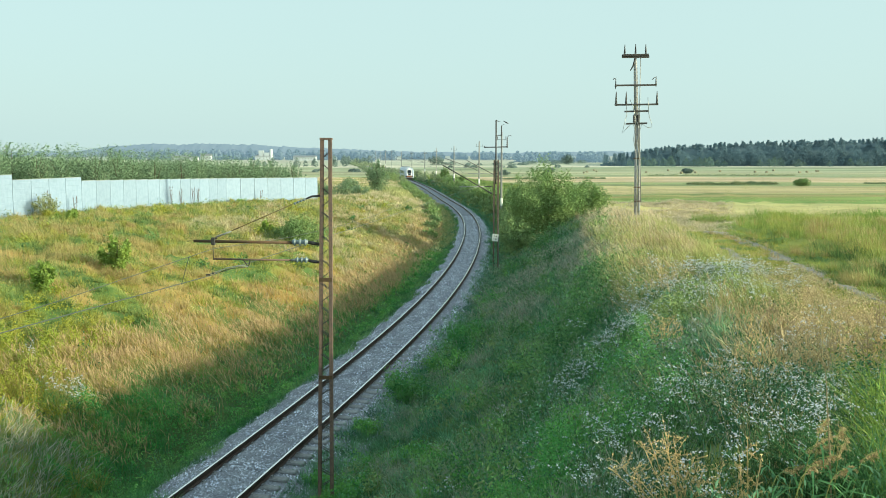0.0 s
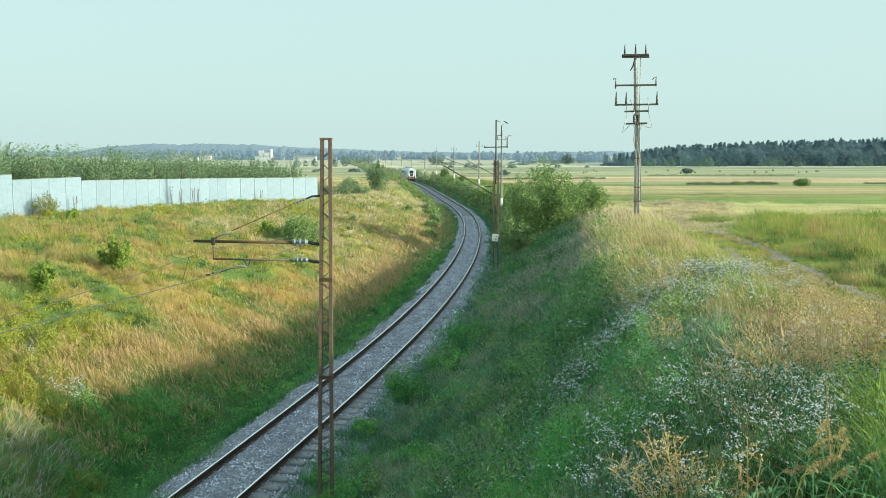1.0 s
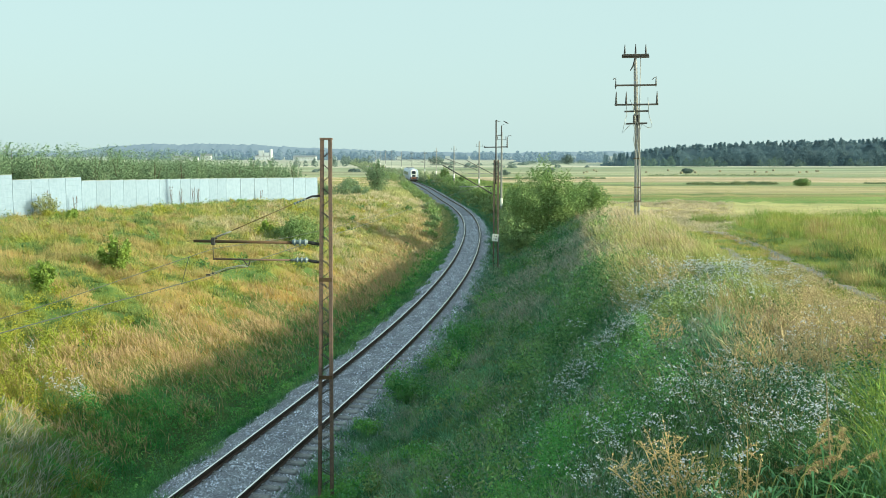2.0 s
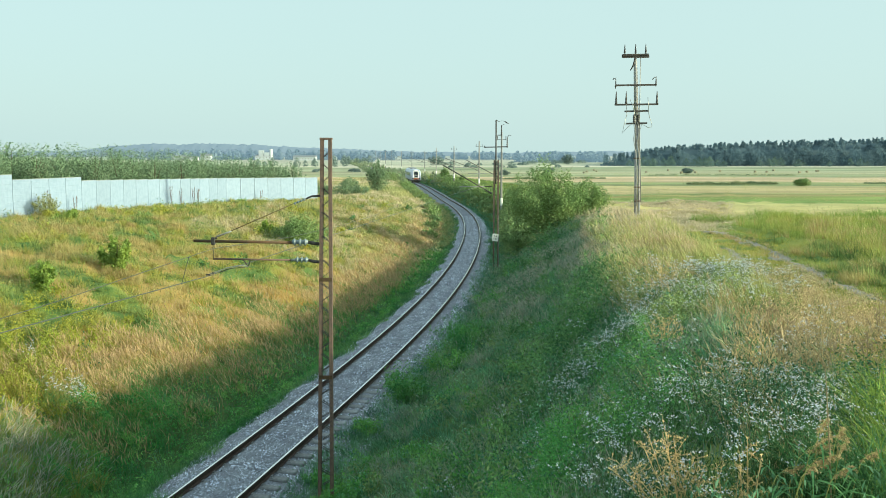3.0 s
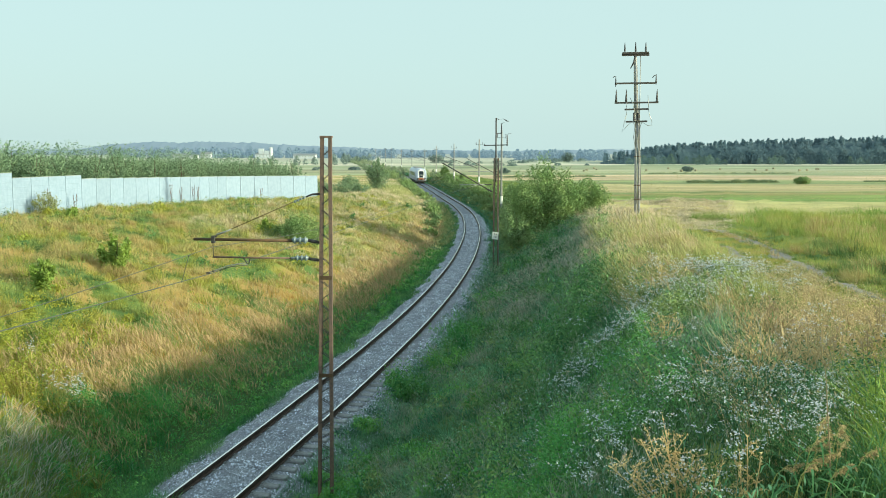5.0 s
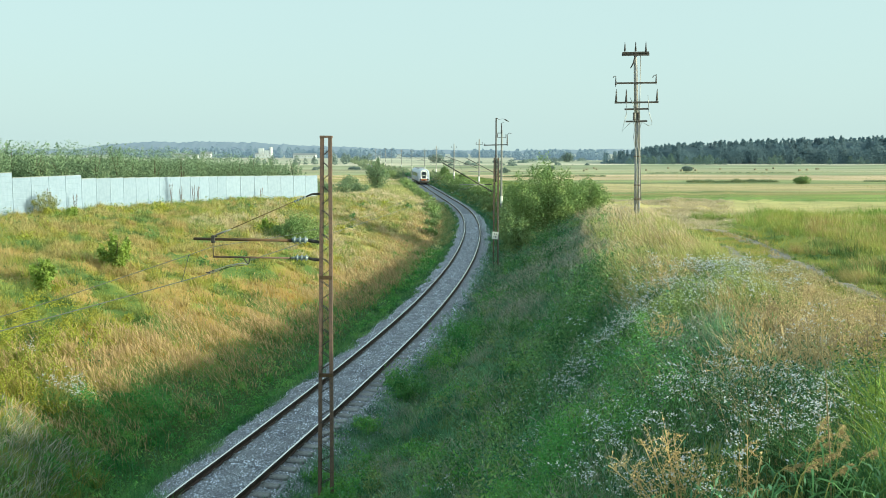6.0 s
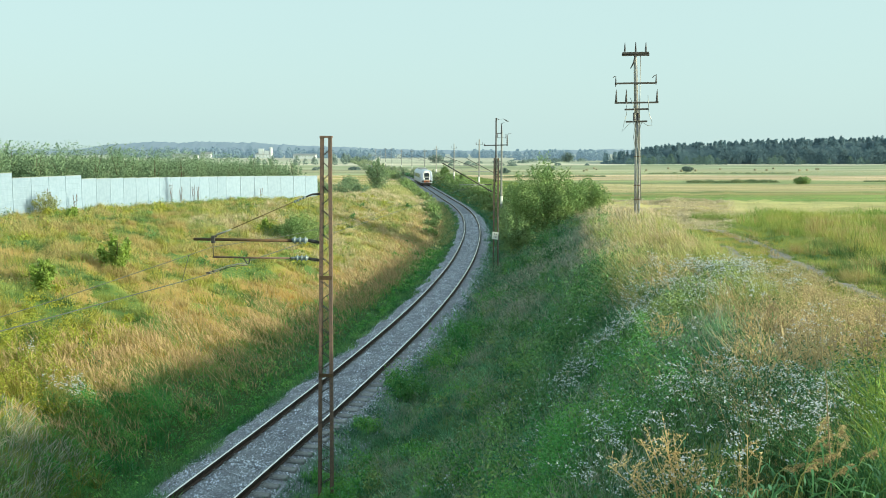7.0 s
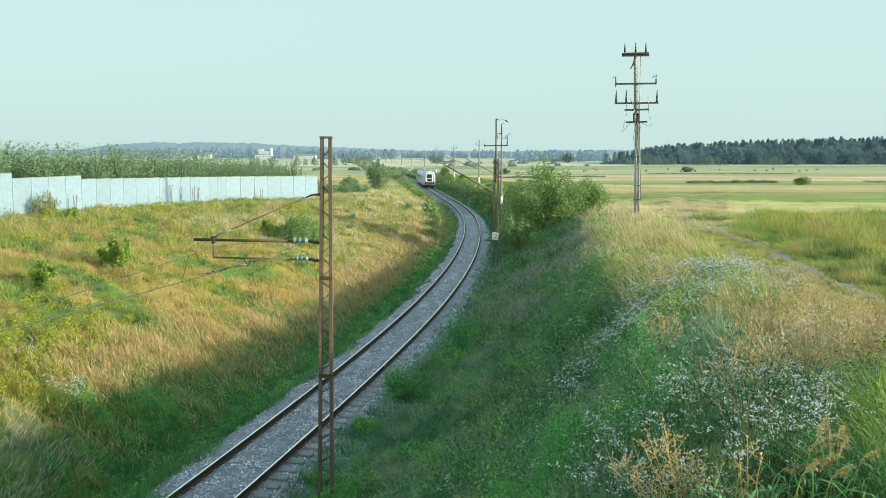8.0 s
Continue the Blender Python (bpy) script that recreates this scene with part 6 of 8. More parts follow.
def field_track():
    for i, (off, y0, y1, wide) in enumerate(((0.0, 9, 57, 0.33), (-2.0, 33, 47, 0.26))):
        ys = np.arange(y0, y1, 0.3)
        r = np.random.default_rng(57 + i)
        us = np.linspace(-1, 1, 9)
        Y, U = np.meshgrid(ys, us, indexing="ij")
        w = wide * np.clip((ys - 22) / 14, 0.35, 1.35) * (0.2 + 1.6 * patchy(ys, 0 * ys, 1.4, 76 + i)) + 0.11 * np.sin(ys * 0.9 + i) + 0.07 * np.sin(ys * 2.3 + 2 * i)
        shift = 0.14 * np.sin(ys * 0.7 + 1) + 0.05 * np.sin(ys * 2.9)
        ragged = 0.16 * (patchy(path_x(Y) + 4 * U, Y, 0.45, 79 + i) - 0.5) * np.abs(U)
        X = path_x(Y) + off + shift[:, None] + U * np.maximum(w, 0.10)[:, None] + ragged
        Z = ground_z(X, Y) + 0.05 * (1 - U**4) - 0.012 + r.uniform(-0.008, 0.008, X.shape)
        tagged(new("wheel_rut", grid_mesh("wheel_rut", X, Y, Z, [M_PATH])), "bare grey brown wheel rut of the field track", "dirt track", kind="structure")
    # grass hanging over the ruts, and low dry growth beside them
    r = np.random.default_rng(621)
    for name, label, mat, n, side in (("rut_edge_grass", "short grass hanging over the edges of the wheel ruts", M_GRASS, 330, 1), ("rut_edge_straw", "short dry tan grass along the wheel ruts", M_TAN, 260, -1)):
        y = r.uniform(20, 56, n)
        off = np.where((r.random(n) < 0.35) & (y > 33) & (y < 47), -2.0, 0.0)
        x = path_x(y) + off + np.where(r.random(n) < 0.75, side, -side) * (0.22 + np.abs(r.normal(0, 0.2, n)))
        fans(name, label, x, y, 22, r.uniform(0.12, 0.32, n), r.uniform(0.10, 0.34, n), 0.010 + 0.0004 * y, mat, 622 + side)
    # dry patches in the meadow and dead herbs at the bend of the rut
    spots = np.array(((21.5, 52, 1.6, 46), (23.6, 53.5, 1.4, 46), (19.2, 45.5, 0.9, 26), (20.6, 46, 1.0, 34), (16.4, 35.4, 0.5, 18), (17.0, 36.2, 0.6, 20), (16.4, 43.4, 0.6, 12), (13.9, 31.9, 0.3, 14), (14.2, 32.8, 0.3, 12), (24.5, 61, 1.8, 30)))
    k = spots[:, 3].astype(int)
    x, y = (np.repeat(spots[:, i], k) + np.repeat(spots[:, 2], k) * r.normal(0, 1 + 0.5 * i, k.sum()) for i in (0, 1))
    x, y = keep(not_on_path(x, y), x, y)
    fans("meadow_rust_tussocks", "rusty orange dry grass tussocks in the meadow", x, y, 40, r.uniform(0.2, 0.5, len(x)), r.uniform(0.3, 0.65, len(x)), 0.006 + 0.0006 * y, M_RUST_WEED, 628)
    n = 16000
    y = r.uniform(25, 38, n)
    x = path_x(y) - 0.25 - 2.6 * r.random(n)
    x, y = keep(r.random(n) < np.clip(patchy(x, y, 1.5, 625) * 2.2 - 0.4, 0, 1), x, y)
    carpet("trackside_dry_growth", "low pinkish tan dry growth beside the field track", x, y, 0.3, 0.008 + 0.0008 * y, M_PINK_STRAW, 626, 0.5, 0.15)


field_track()
left_slope()
right_slope()
bank_top()
meadow()


def leaf_cloud(name, centres, size, mat, parent, seed, flat=0.0):
    """A crown of many small leaves at the given points."""
    r = np.random.default_rng(seed)
    n = len(centres)
    a = r.normal(size=(n, 3))
    a[:, 2] *= 1 - flat
    a /= np.linalg.norm(a, axis=1)[:, None]
    b = np.cross(a, r.normal(size=(n, 3)))
    b /= np.linalg.norm(b, axis=1)[:, None]
    ob = leaflets(name, centres, a, b, size * r.uniform(0.6, 1.4, n), 0.5, mat, -1e6)
    ob.parent = parent
    return ob


def lobes(r, n, height, radius, low):
    """Centres and sizes of the leafy boughs that make a crown."""
    out = []
    for i in range(n):
        h = low + (1 - low) * r.random()**0.8
        w = radius * (0.35 + 0.65 * math.sin(math.pi * min(max((h - low * 0.6) / (1.05 - low * 0.6), 0), 1))**0.7)
        a = r.uniform(0, math.tau)
        q = w * math.sqrt(r.random())
        out.append((q * math.cos(a), q * math.sin(a), h * height * 0.93, radius * r.uniform(0.16, 0.34)))
    return out


def tree(name, label, category, m, height, radius, leaves, leaf, mat, seed, boughs=16, low=0.25, group="", trunk=0.05, upright=0.6, slim=False, shoots=26):
    """A tapered trunk or stems with limbs, and a crown of small leaves on boughs, uneven with gaps."""
    r = np.random.default_rng(seed)
    ob = thing(name, m, label, category, group)
    bs = lobes(r, boughs, height, radius, low)
    bm = bmesh.new()
    tube(bm, [(0, 0, -0.2), (radius * 0.05, 0, height * 0.4), (0, radius * 0.04, height * 0.85)], [trunk, trunk * 0.7, trunk * 0.2], 6)
    part("trunk", bm, M_BARK, ob, smooth=True)
    for x, y, z, s in bs[:8]:
        bm = bmesh.new()
        z0 = min(z * 0.45, height * 0.5)
        tube(bm, [(0, 0, z0), (x * 0.5, y * 0.5, z0 + (z - z0) * 0.6), (x, y, z)], [trunk * 0.5, trunk * 0.3, trunk * 0.1], 5)
        part("limb", bm, M_BARK, ob, smooth=True)
    pts = []
    per = leaves // len(bs)
    for x, y, z, s in bs:
        v = r.normal(size=(per, 3))
        v /= np.linalg.norm(v, axis=1)[:, None]
        q = s * (0.35 + 0.75 * r.random(per))**1.0
        c = np.array([x, y, z]) + v * q[:, None] * np.array([1, 1, 0.85])
        # sprays that stick out of the bough
        k = r.random(per) < 0.18
        c[k] += v[k] * (s * r.uniform(0.1, 0.7, k.sum()))[:, None] + np.array([0, 0, upright * s * 0.6])
        pts.append(c)
    pts = np.concatenate(pts)
    if slim:
        # many upright shoots from the base, leafy all along
        k = shoots
        a, q = r.uniform(0, math.tau, k), radius * np.sqrt(r.random(k))
        tops = np.stack([q * np.cos(a), q * np.sin(a), height * (1.0 - 0.45 * (q / radius)**1.5) * r.uniform(0.8, 1.05, k)], -1)
        s, t = r.integers(0, k, leaves), 0.12 + 0.88 * r.random(leaves)**0.75
        bend = np.stack([t**0.7, t**0.7, t], -1)
        pts = tops[s] * bend + r.normal(0, 1, (leaves, 3)) * (radius * 0.17 * (1.25 - t))[:, None]
    pts = pts[pts[:, 2] > 0.05]
    leaf_cloud("crown", pts, leaf, mat, ob, seed + 1)
    return ob


def stand(x, y, turn=0.0):
    return Matrix.Translation((x, y, float(ground_z(x, y)))) @ Matrix.Rotation(turn, 4, "Z")


def shrubs():
    # big willow bush behind the second mast
    tree("willow_bush", "large dense green willow bush on the bank", "bush", stand(8.1, 75), 6.3, 3.4, 26000, 0.078, M_LEAF, 61, 12, 0.12, trunk=0.07, slim=True, shoots=90)
    tree("willow_bush", "large dense green willow bush on the bank", "bush", stand(11.2, 76), 3.0, 2.2, 10000, 0.078, M_LEAF, 62, 10, 0.1, trunk=0.05, slim=True, shoots=60)
    tree("willow_bush", "yellowish green bush leaning towards the mast", "bush", stand(5.6, 73), 3.4, 1.6, 7000, 0.075, M_LEAF_B, 63, 10, 0.1, trunk=0.04, slim=True, shoots=40)
    tree("willow_bush", "green bush beside the concrete mast", "bush", stand(6.6, 84), 4.6, 2.2, 7000, 0.085, M_LEAF_B, 64, 20, 0.1, trunk=0.06, slim=True, shoots=50)
    # undergrowth hedge on the right of the far track
    for i, (yy, off, h, rad) in enumerate([(79, 4.2, 2.2, 1.3), (86, 4.4, 2.4, 1.5), (92, 5.6, 3.2, 2.0), (94, 3.9, 1.8, 1.2), (99, 6.4, 3.0, 2.0), (101, 4.1, 1.9, 1.4), (107, 5.6, 2.8, 1.9), (109, 3.9, 1.6, 1.3), (116, 5.6, 2.8, 2.0), (117, 3.9, 1.6, 1.3), (124, 5.4, 2.4, 1.9), (126, 3.8, 1.4, 1.3), (133, 5.4, 2.4, 2.0), (136, 3.9, 1.4, 1.3), (143, 5.0, 2.2, 2.0), (148, 3.9, 1.3, 1.4), (154, 5.0, 2.2, 2.0), (160, 4.1, 1.4, 1.5), (166, 5.0, 2.0, 2.0), (172, 4.2, 1.4, 1.6), (178, 5.0, 2.0, 2.1), (185, 4.2, 1.4, 1.7), (192, 5.0, 1.9, 2.2), (199, 4.3, 1.4, 1.7), (206, 5.0, 1.8, 2.2), (214, 4.4, 1.4, 1.8), (222, 5.6, 1.8, 2.4), (240, 5.6, 1.8, 2.6)]):
        tree("hedge_bush", "low rough bush in the hedge along the railway", "bush", stand(float(track_x(yy)) + off, yy, i), h, rad, 1100, 0.12, M_LEAF_B if i % 2 else M_LEAF, 70 + i, 12, 0.1, "hedge bushes along the railway", 0.04, slim=True, shoots=34)
    # left of the track farther on
    for i, (yy, off, h, rad) in enumerate([(88, -4.0, 0.9, 1.0), (96, -4.1, 1.1, 1.1), (104, -4.2, 1.3, 1.3), (112, -4.4, 1.4, 1.4), (121, -4.6, 1.3, 1.4), (131, -4.8, 1.3, 1.4), (142, -5.4, 1.2, 1.4), (152, -5.6, 1.2, 1.4), (163, -5.8, 1.3, 1.5), (175, -6.0, 1.5, 1.6), (190, -6.0, 1.5, 1.6), (232, -6.5, 2.6, 2.2), (250, -6.8, 2.6, 2.2), (270, -7, 3.0, 2.4), (300, -7, 3.4, 2.6)]):
        tree("hedge_bush", "low rough bush in the hedge along the railway", "bush", stand(float(track_x(yy)) + off, yy, i), h, rad, 1000, 0.11, M_LEAF_B if i % 3 else M_LEAF, 90 + i, 11, 0.1, "hedge bushes along the railway", 0.04, slim=True, shoots=34)
    tree("young_birch", "slender young birch tree on the far bank", "tree", stand(-9.6, 140), 4.8, 1.9, 5000, 0.11, M_LEAF_YOUNG, 110, 10, 0.04, trunk=0.06, upright=1.5, slim=True)
    tree("young_birch", "small young birch tree on the far bank", "tree", stand(-14.5, 150), 2.4, 1.5, 2000, 0.11, M_LEAF_YOUNG, 111, 10, 0.04, trunk=0.04, upright=1.5, slim=True)
    tree("roadside_tree", "small round tree beside the railway", "tree", stand(0.4, 232), 3.7, 1.2, 3000, 0.13, M_LEAF, 112, 14, 0.15, trunk=0.08, slim=True, shoots=40)
    tree("roadside_tree", "small round tree beside the railway", "tree", stand(4.2, 205), 1.9, 0.9, 1400, 0.12, M_LEAF, 113, 10, 0.15, trunk=0.06, slim=True, shoots=30)
    for i, (x, y, h, rad) in enumerate(((-14.4, 117, 1.7, 1.5), (-12.4, 119, 1.9, 1.5), (-10.8, 124, 1.6, 1.5), (-16.5, 128, 2.2, 1.8))):
        tree("low_bush", "low pale green bush beyond the fence's end", "bush", stand(x, y, i), h, rad, 1600, 0.09, M_LEAF_YOUNG, 104 + i, 10, 0.05, "bushes beyond the fence", 0.03, slim=True, shoots=40)
    # saplings on the sunny slope
    for x, y, h, rad, s, lf in ((-14.0, 33.1, 1.35, 0.65, 120, 1700), (-13.3, 39, 1.7, 0.75, 121, 1300), (-8.8, 60.0, 2.1, 1.9, 122, 9000), (-21.5, 55, 1.1, 0.7, 123, 1200), (-11.5, 62, 1.0, 0.6, 124, 1000)):
        tree("sapling", "small leafy sapling on the grassy slope", "shrub", stand(x, y), h, rad, lf + 900, 0.06 if s == 122 else 0.07, M_LEAF if s == 122 else M_SAPLING, s, 10, 0.06, "saplings on the slope", 0.02, 1.2, True, 60 if s == 122 else 11)
    for x, y, h, rad, s in ((-24.9, 60.3, 1.7, 1.0, 125),):
        tree("dry_bush", "yellowing scrubby bush in front of the fence", "shrub", stand(x, y), h, rad, 2000, 0.05, M_SEED, s, 12, 0.1, trunk=0.02, upright=1.6, slim=True, shoots=50)


shrubs()
# unseen bushes added beside the field track to throw shade on the flowers
for i, (x, y, h, rad) in enumerate(((7.9, 9.2, 2.1, 1.3), (7.4, 7.4, 1.7, 1.1))):
    tree("track_bush", "unseen leafy bush beside the field track, added for shade", "bush", stand(x, y, i), h, rad, 3500, 0.06, M_LEAF, 115 + i, 12, 0.05, "bushes beside the field track", 0.04, 1.0, True, 60)


def plantation():
    """Rows of young trees behind the fence."""
    r = np.random.default_rng(130)
    kinds = []
    for i in range(4):
        kinds.append(tree("young_tree", "dense green young tree in a plantation behind the fence", "tree", pose(0, 0, -60), 4.3 + 0.3 * i, 1.5, 3000, 0.085, M_LEAF_YOUNG, 131 + i, 10, 0.05, "plantation trees", 0.06, 1.8, True))
    spots = []
    for row in range(4):
        for j in range(19):
            t = (j + r.uniform(-0.3, 0.3)) / 18
            a = (-35.5 - row * 2.4, 62 + row * 2.6)
            b = (-23.5 - row * 3.0, 92 + row * 3.5)
            c = (-15.8 - row * 2.0, 104 + row * 5.5)
            if t < 0.6:
                x, y = a[0] + (b[0] - a[0]) * t / 0.6, a[1] + (b[1] - a[1]) * t / 0.6
            else:
                x, y = b[0] + (c[0] - b[0]) * (t - 0.6) / 0.4, b[1] + (c[1] - b[1]) * (t - 0.6) / 0.4
            spots.append((x + r.uniform(-0.6, 0.6), y + r.uniform(-0.8, 0.8)))
    for i, (x, y) in enumerate(spots):
        m = stand(x, y, r.uniform(0, 6.28))
        if i < 4:
            kinds[i].matrix_basis = m
        else:
            copy_thing(kinds[i % 4], m @ Matrix.Diagonal((1, 1, np.interp(y, [62, 80, 104], [1.04, 1.04, 0.9]), 1)))


plantation()
r_ = np.random.default_rng(139)
u_, v_ = r_.random(110000), r_.random(110000) * 13
x_ = np.interp(u_, [0, 0.6, 1], [-36.5, -25, -17.5]) - v_ * 0.75
y_ = np.interp(u_, [0, 0.6, 1], [62.5, 92, 106]) + v_ * 0.9
carpet("plantation_thicket", "dense thicket of young growth between the plantation trees", x_, y_, np.interp(u_, [0, 0.6, 1], [5.2, 5.0, 4.3]), 0.10, M_LEAF_YOUNG, 138, 0.55, 0.80, 1.05)


def far_trees(name, label, spots, mat, seed, clumps=130, leaf=0.9):
    """Distant woods: pointed or rounded crowns of many small clumps, joined."""
    r = np.random.default_rng(seed)
    A = np.repeat(np.array(spots), clumps, 0)
    n = len(A)
    t, ang = r.random(n)**0.85, r.uniform(0, math.tau, n)
    point = np.repeat(r.uniform(0.5, 1.4, len(spots)), clumps)
    prof = np.where(A[:, 4] > 0.75 * A[:, 3], np.sqrt(np.maximum(1 - t * t, 0)), np.sin(np.pi * np.clip(t * 0.86 + 0.12, 0, 1))**0.7 * (1 - t * 0.45 * point))
    q = A[:, 4] * prof * (0.6 + 0.5 * r.random(n))
    P = np.stack([A[:, 0] + q * np.cos(ang), A[:, 1] + q * np.sin(ang), A[:, 2] + A[:, 3] * t], -1)
    out = np.stack([np.cos(ang), np.sin(ang), 0.25 + 0.9 * t], -1) + r.normal(0, 0.45, (n, 3))
    out /= np.linalg.norm(out, axis=1)[:, None]
    a = np.cross(out, r.normal(size=(n, 3)))
    a /= np.linalg.norm(a, axis=1)[:, None]
    b = np.cross(out, a)
    s = leaf * np.maximum(A[:, 3], 4.5) / 16 * r.uniform(0.7, 1.5, n)
    return tagged(leaflets(name, P, a, b, s, 0.85, mat, -1e6), label, "forest", kind="stuff")


def woods():
    r = np.random.default_rng(140)
    # dark wood beyond the meadows
    tall = lambda x: np.interp(x, [110, 150, 200, 300, 440], [7.5, 13.5, 16.5, 19.5, 22])
    spots = []
    for i in range(760):
        x, y = 108 + 350 * r.random(), 655 + 150 * r.random()**1.4
        h = float(tall(x)) * r.uniform(0.86, 1.03)
        spots.append((x * y / 650, y, float(ground_z(x, y)), h, h * r.uniform(0.15, 0.25)))
    for i in range(200):
        x, y = 108 + 350 * r.random(), 640 + 14 * r.random()
        h = float(tall(x)) * r.uniform(0.35, 0.75)
        spots.append((x * y / 650, y, float(ground_z(x, y)), h, h * 0.5))
    # the closed body of the wood behind its front trees
    xs = np.arange(106, 462, 3.0)
    top = np.clip((xs - 104) / 26, 0.15, 1) * tall(xs) * (0.85 + 0.08 * (patchy(xs, 0 * xs, 2.2, 147) - 0.5))
    rows = ((652, -3 + 0 * xs), (657, top * 0.55), (663, top * 0.85 - 1.5), (690, top - 1.5), (760, top - 1.5), (790, -3 + 0 * xs))
    X, Y, Z = np.stack([xs * y / 650 for y, _ in rows]), np.stack([np.full_like(xs, y) for y, _ in rows]), np.stack([z for _, z in rows])
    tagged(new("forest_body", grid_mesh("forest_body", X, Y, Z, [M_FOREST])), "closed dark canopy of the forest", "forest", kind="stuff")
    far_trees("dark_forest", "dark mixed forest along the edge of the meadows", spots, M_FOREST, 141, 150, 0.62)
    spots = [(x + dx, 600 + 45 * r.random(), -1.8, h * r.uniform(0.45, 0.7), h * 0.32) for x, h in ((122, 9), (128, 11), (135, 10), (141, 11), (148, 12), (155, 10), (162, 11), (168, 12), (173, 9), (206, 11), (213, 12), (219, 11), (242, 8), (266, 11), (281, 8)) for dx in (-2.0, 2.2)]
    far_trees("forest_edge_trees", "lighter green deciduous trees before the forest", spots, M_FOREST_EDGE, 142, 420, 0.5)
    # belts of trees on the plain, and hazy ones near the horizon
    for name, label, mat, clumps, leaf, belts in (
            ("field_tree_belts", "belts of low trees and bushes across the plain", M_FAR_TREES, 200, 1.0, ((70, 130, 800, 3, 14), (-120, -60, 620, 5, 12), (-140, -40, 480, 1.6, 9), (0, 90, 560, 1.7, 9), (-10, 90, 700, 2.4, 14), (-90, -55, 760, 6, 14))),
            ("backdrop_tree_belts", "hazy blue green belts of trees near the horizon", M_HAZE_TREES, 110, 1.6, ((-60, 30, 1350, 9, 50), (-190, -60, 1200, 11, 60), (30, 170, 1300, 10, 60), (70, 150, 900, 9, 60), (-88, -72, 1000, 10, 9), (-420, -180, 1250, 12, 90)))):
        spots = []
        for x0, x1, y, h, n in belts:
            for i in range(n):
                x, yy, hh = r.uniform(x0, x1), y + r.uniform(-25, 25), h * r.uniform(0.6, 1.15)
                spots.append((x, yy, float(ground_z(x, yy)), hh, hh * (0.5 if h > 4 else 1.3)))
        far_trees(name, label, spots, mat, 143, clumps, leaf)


woods()


def railway_hedge():
    """Scrub that lines the far railway on both sides up to the horizon."""
    r = np.random.default_rng(145)
    spots = []
    for side in (-1, 1):
        for i in range(150):
            y = 235 * (1000 / 235)**r.random()
            h = r.uniform(0.6, 1.5) * (1 + y / 700)
            x = float(track_x(y)) + side * r.uniform(3.2, 5.5)
            spots.append((x, y, float(ground_z(x, y)), h, h * r.uniform(0.5, 0.9)))
    far_trees("railway_scrub", "rough scrub lining the far railway", spots, M_FAR_SCRUB, 146, 120, 0.7)


railway_hedge()


def ridges():
    """Far wooded hills on the horizon."""
    r = np.random.default_rng(150)
    for y, x0, x1, tops, amp in ((2300, -1150, -120, [(-1150, 10), (-860, 13), (-790, 26), (-690, 30), (-450, 30), (-400, 23), (-300, 19), (-200, 16), (-120, 12)], 5), (2900, -500, 1700, [(-500, 10), (-150, 13), (100, 11), (400, 13), (900, 18), (1700, 24)], 4)):
        xs = np.arange(x0, x1, 5.0)
        top = np.interp(xs, *zip(*tops)) + amp * (patchy(xs, 0 * xs, 60, 16) - 0.5) + 3.0 * (patchy(xs, 0 * xs, 4.5, 26) - 0.5)
        rows = [(-80, -14 + 0 * xs), (-30, top * 0.7), (0, top), (90, top * 0.8), (200, -14 + 0 * xs)]
        X = np.stack([xs for _ in rows])
        Y = np.stack([np.full_like(xs, y + o)  for o, _ in rows])
        Z = np.stack([z for _, z in rows])
        tagged(new("backdrop_ridge", grid_mesh("backdrop_ridge", X, Y, Z, [M_RIDGE], True)), "distant wooded ridge on the horizon, glowing blue for haze", "hills", kind="structure")


ridges()
r_ = np.random.default_rng(152)
ridge_spots = []
for i in range(420):
    x_ = r_.uniform(-1000, -130)
    top_ = float(np.interp(x_, [-1150, -860, -790, -690, -450, -400, -300, -200, -120], [10, 13, 26, 30, 30, 23, 19, 16, 12]))
    k_ = r_.random()
    ridge_spots.append((x_, 2225 + 80 * k_, top_ * (0.12 + 0.85 * k_) - 7, r_.uniform(5, 8), r_.uniform(8, 16)))
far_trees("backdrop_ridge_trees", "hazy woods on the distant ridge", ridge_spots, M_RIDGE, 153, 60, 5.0)


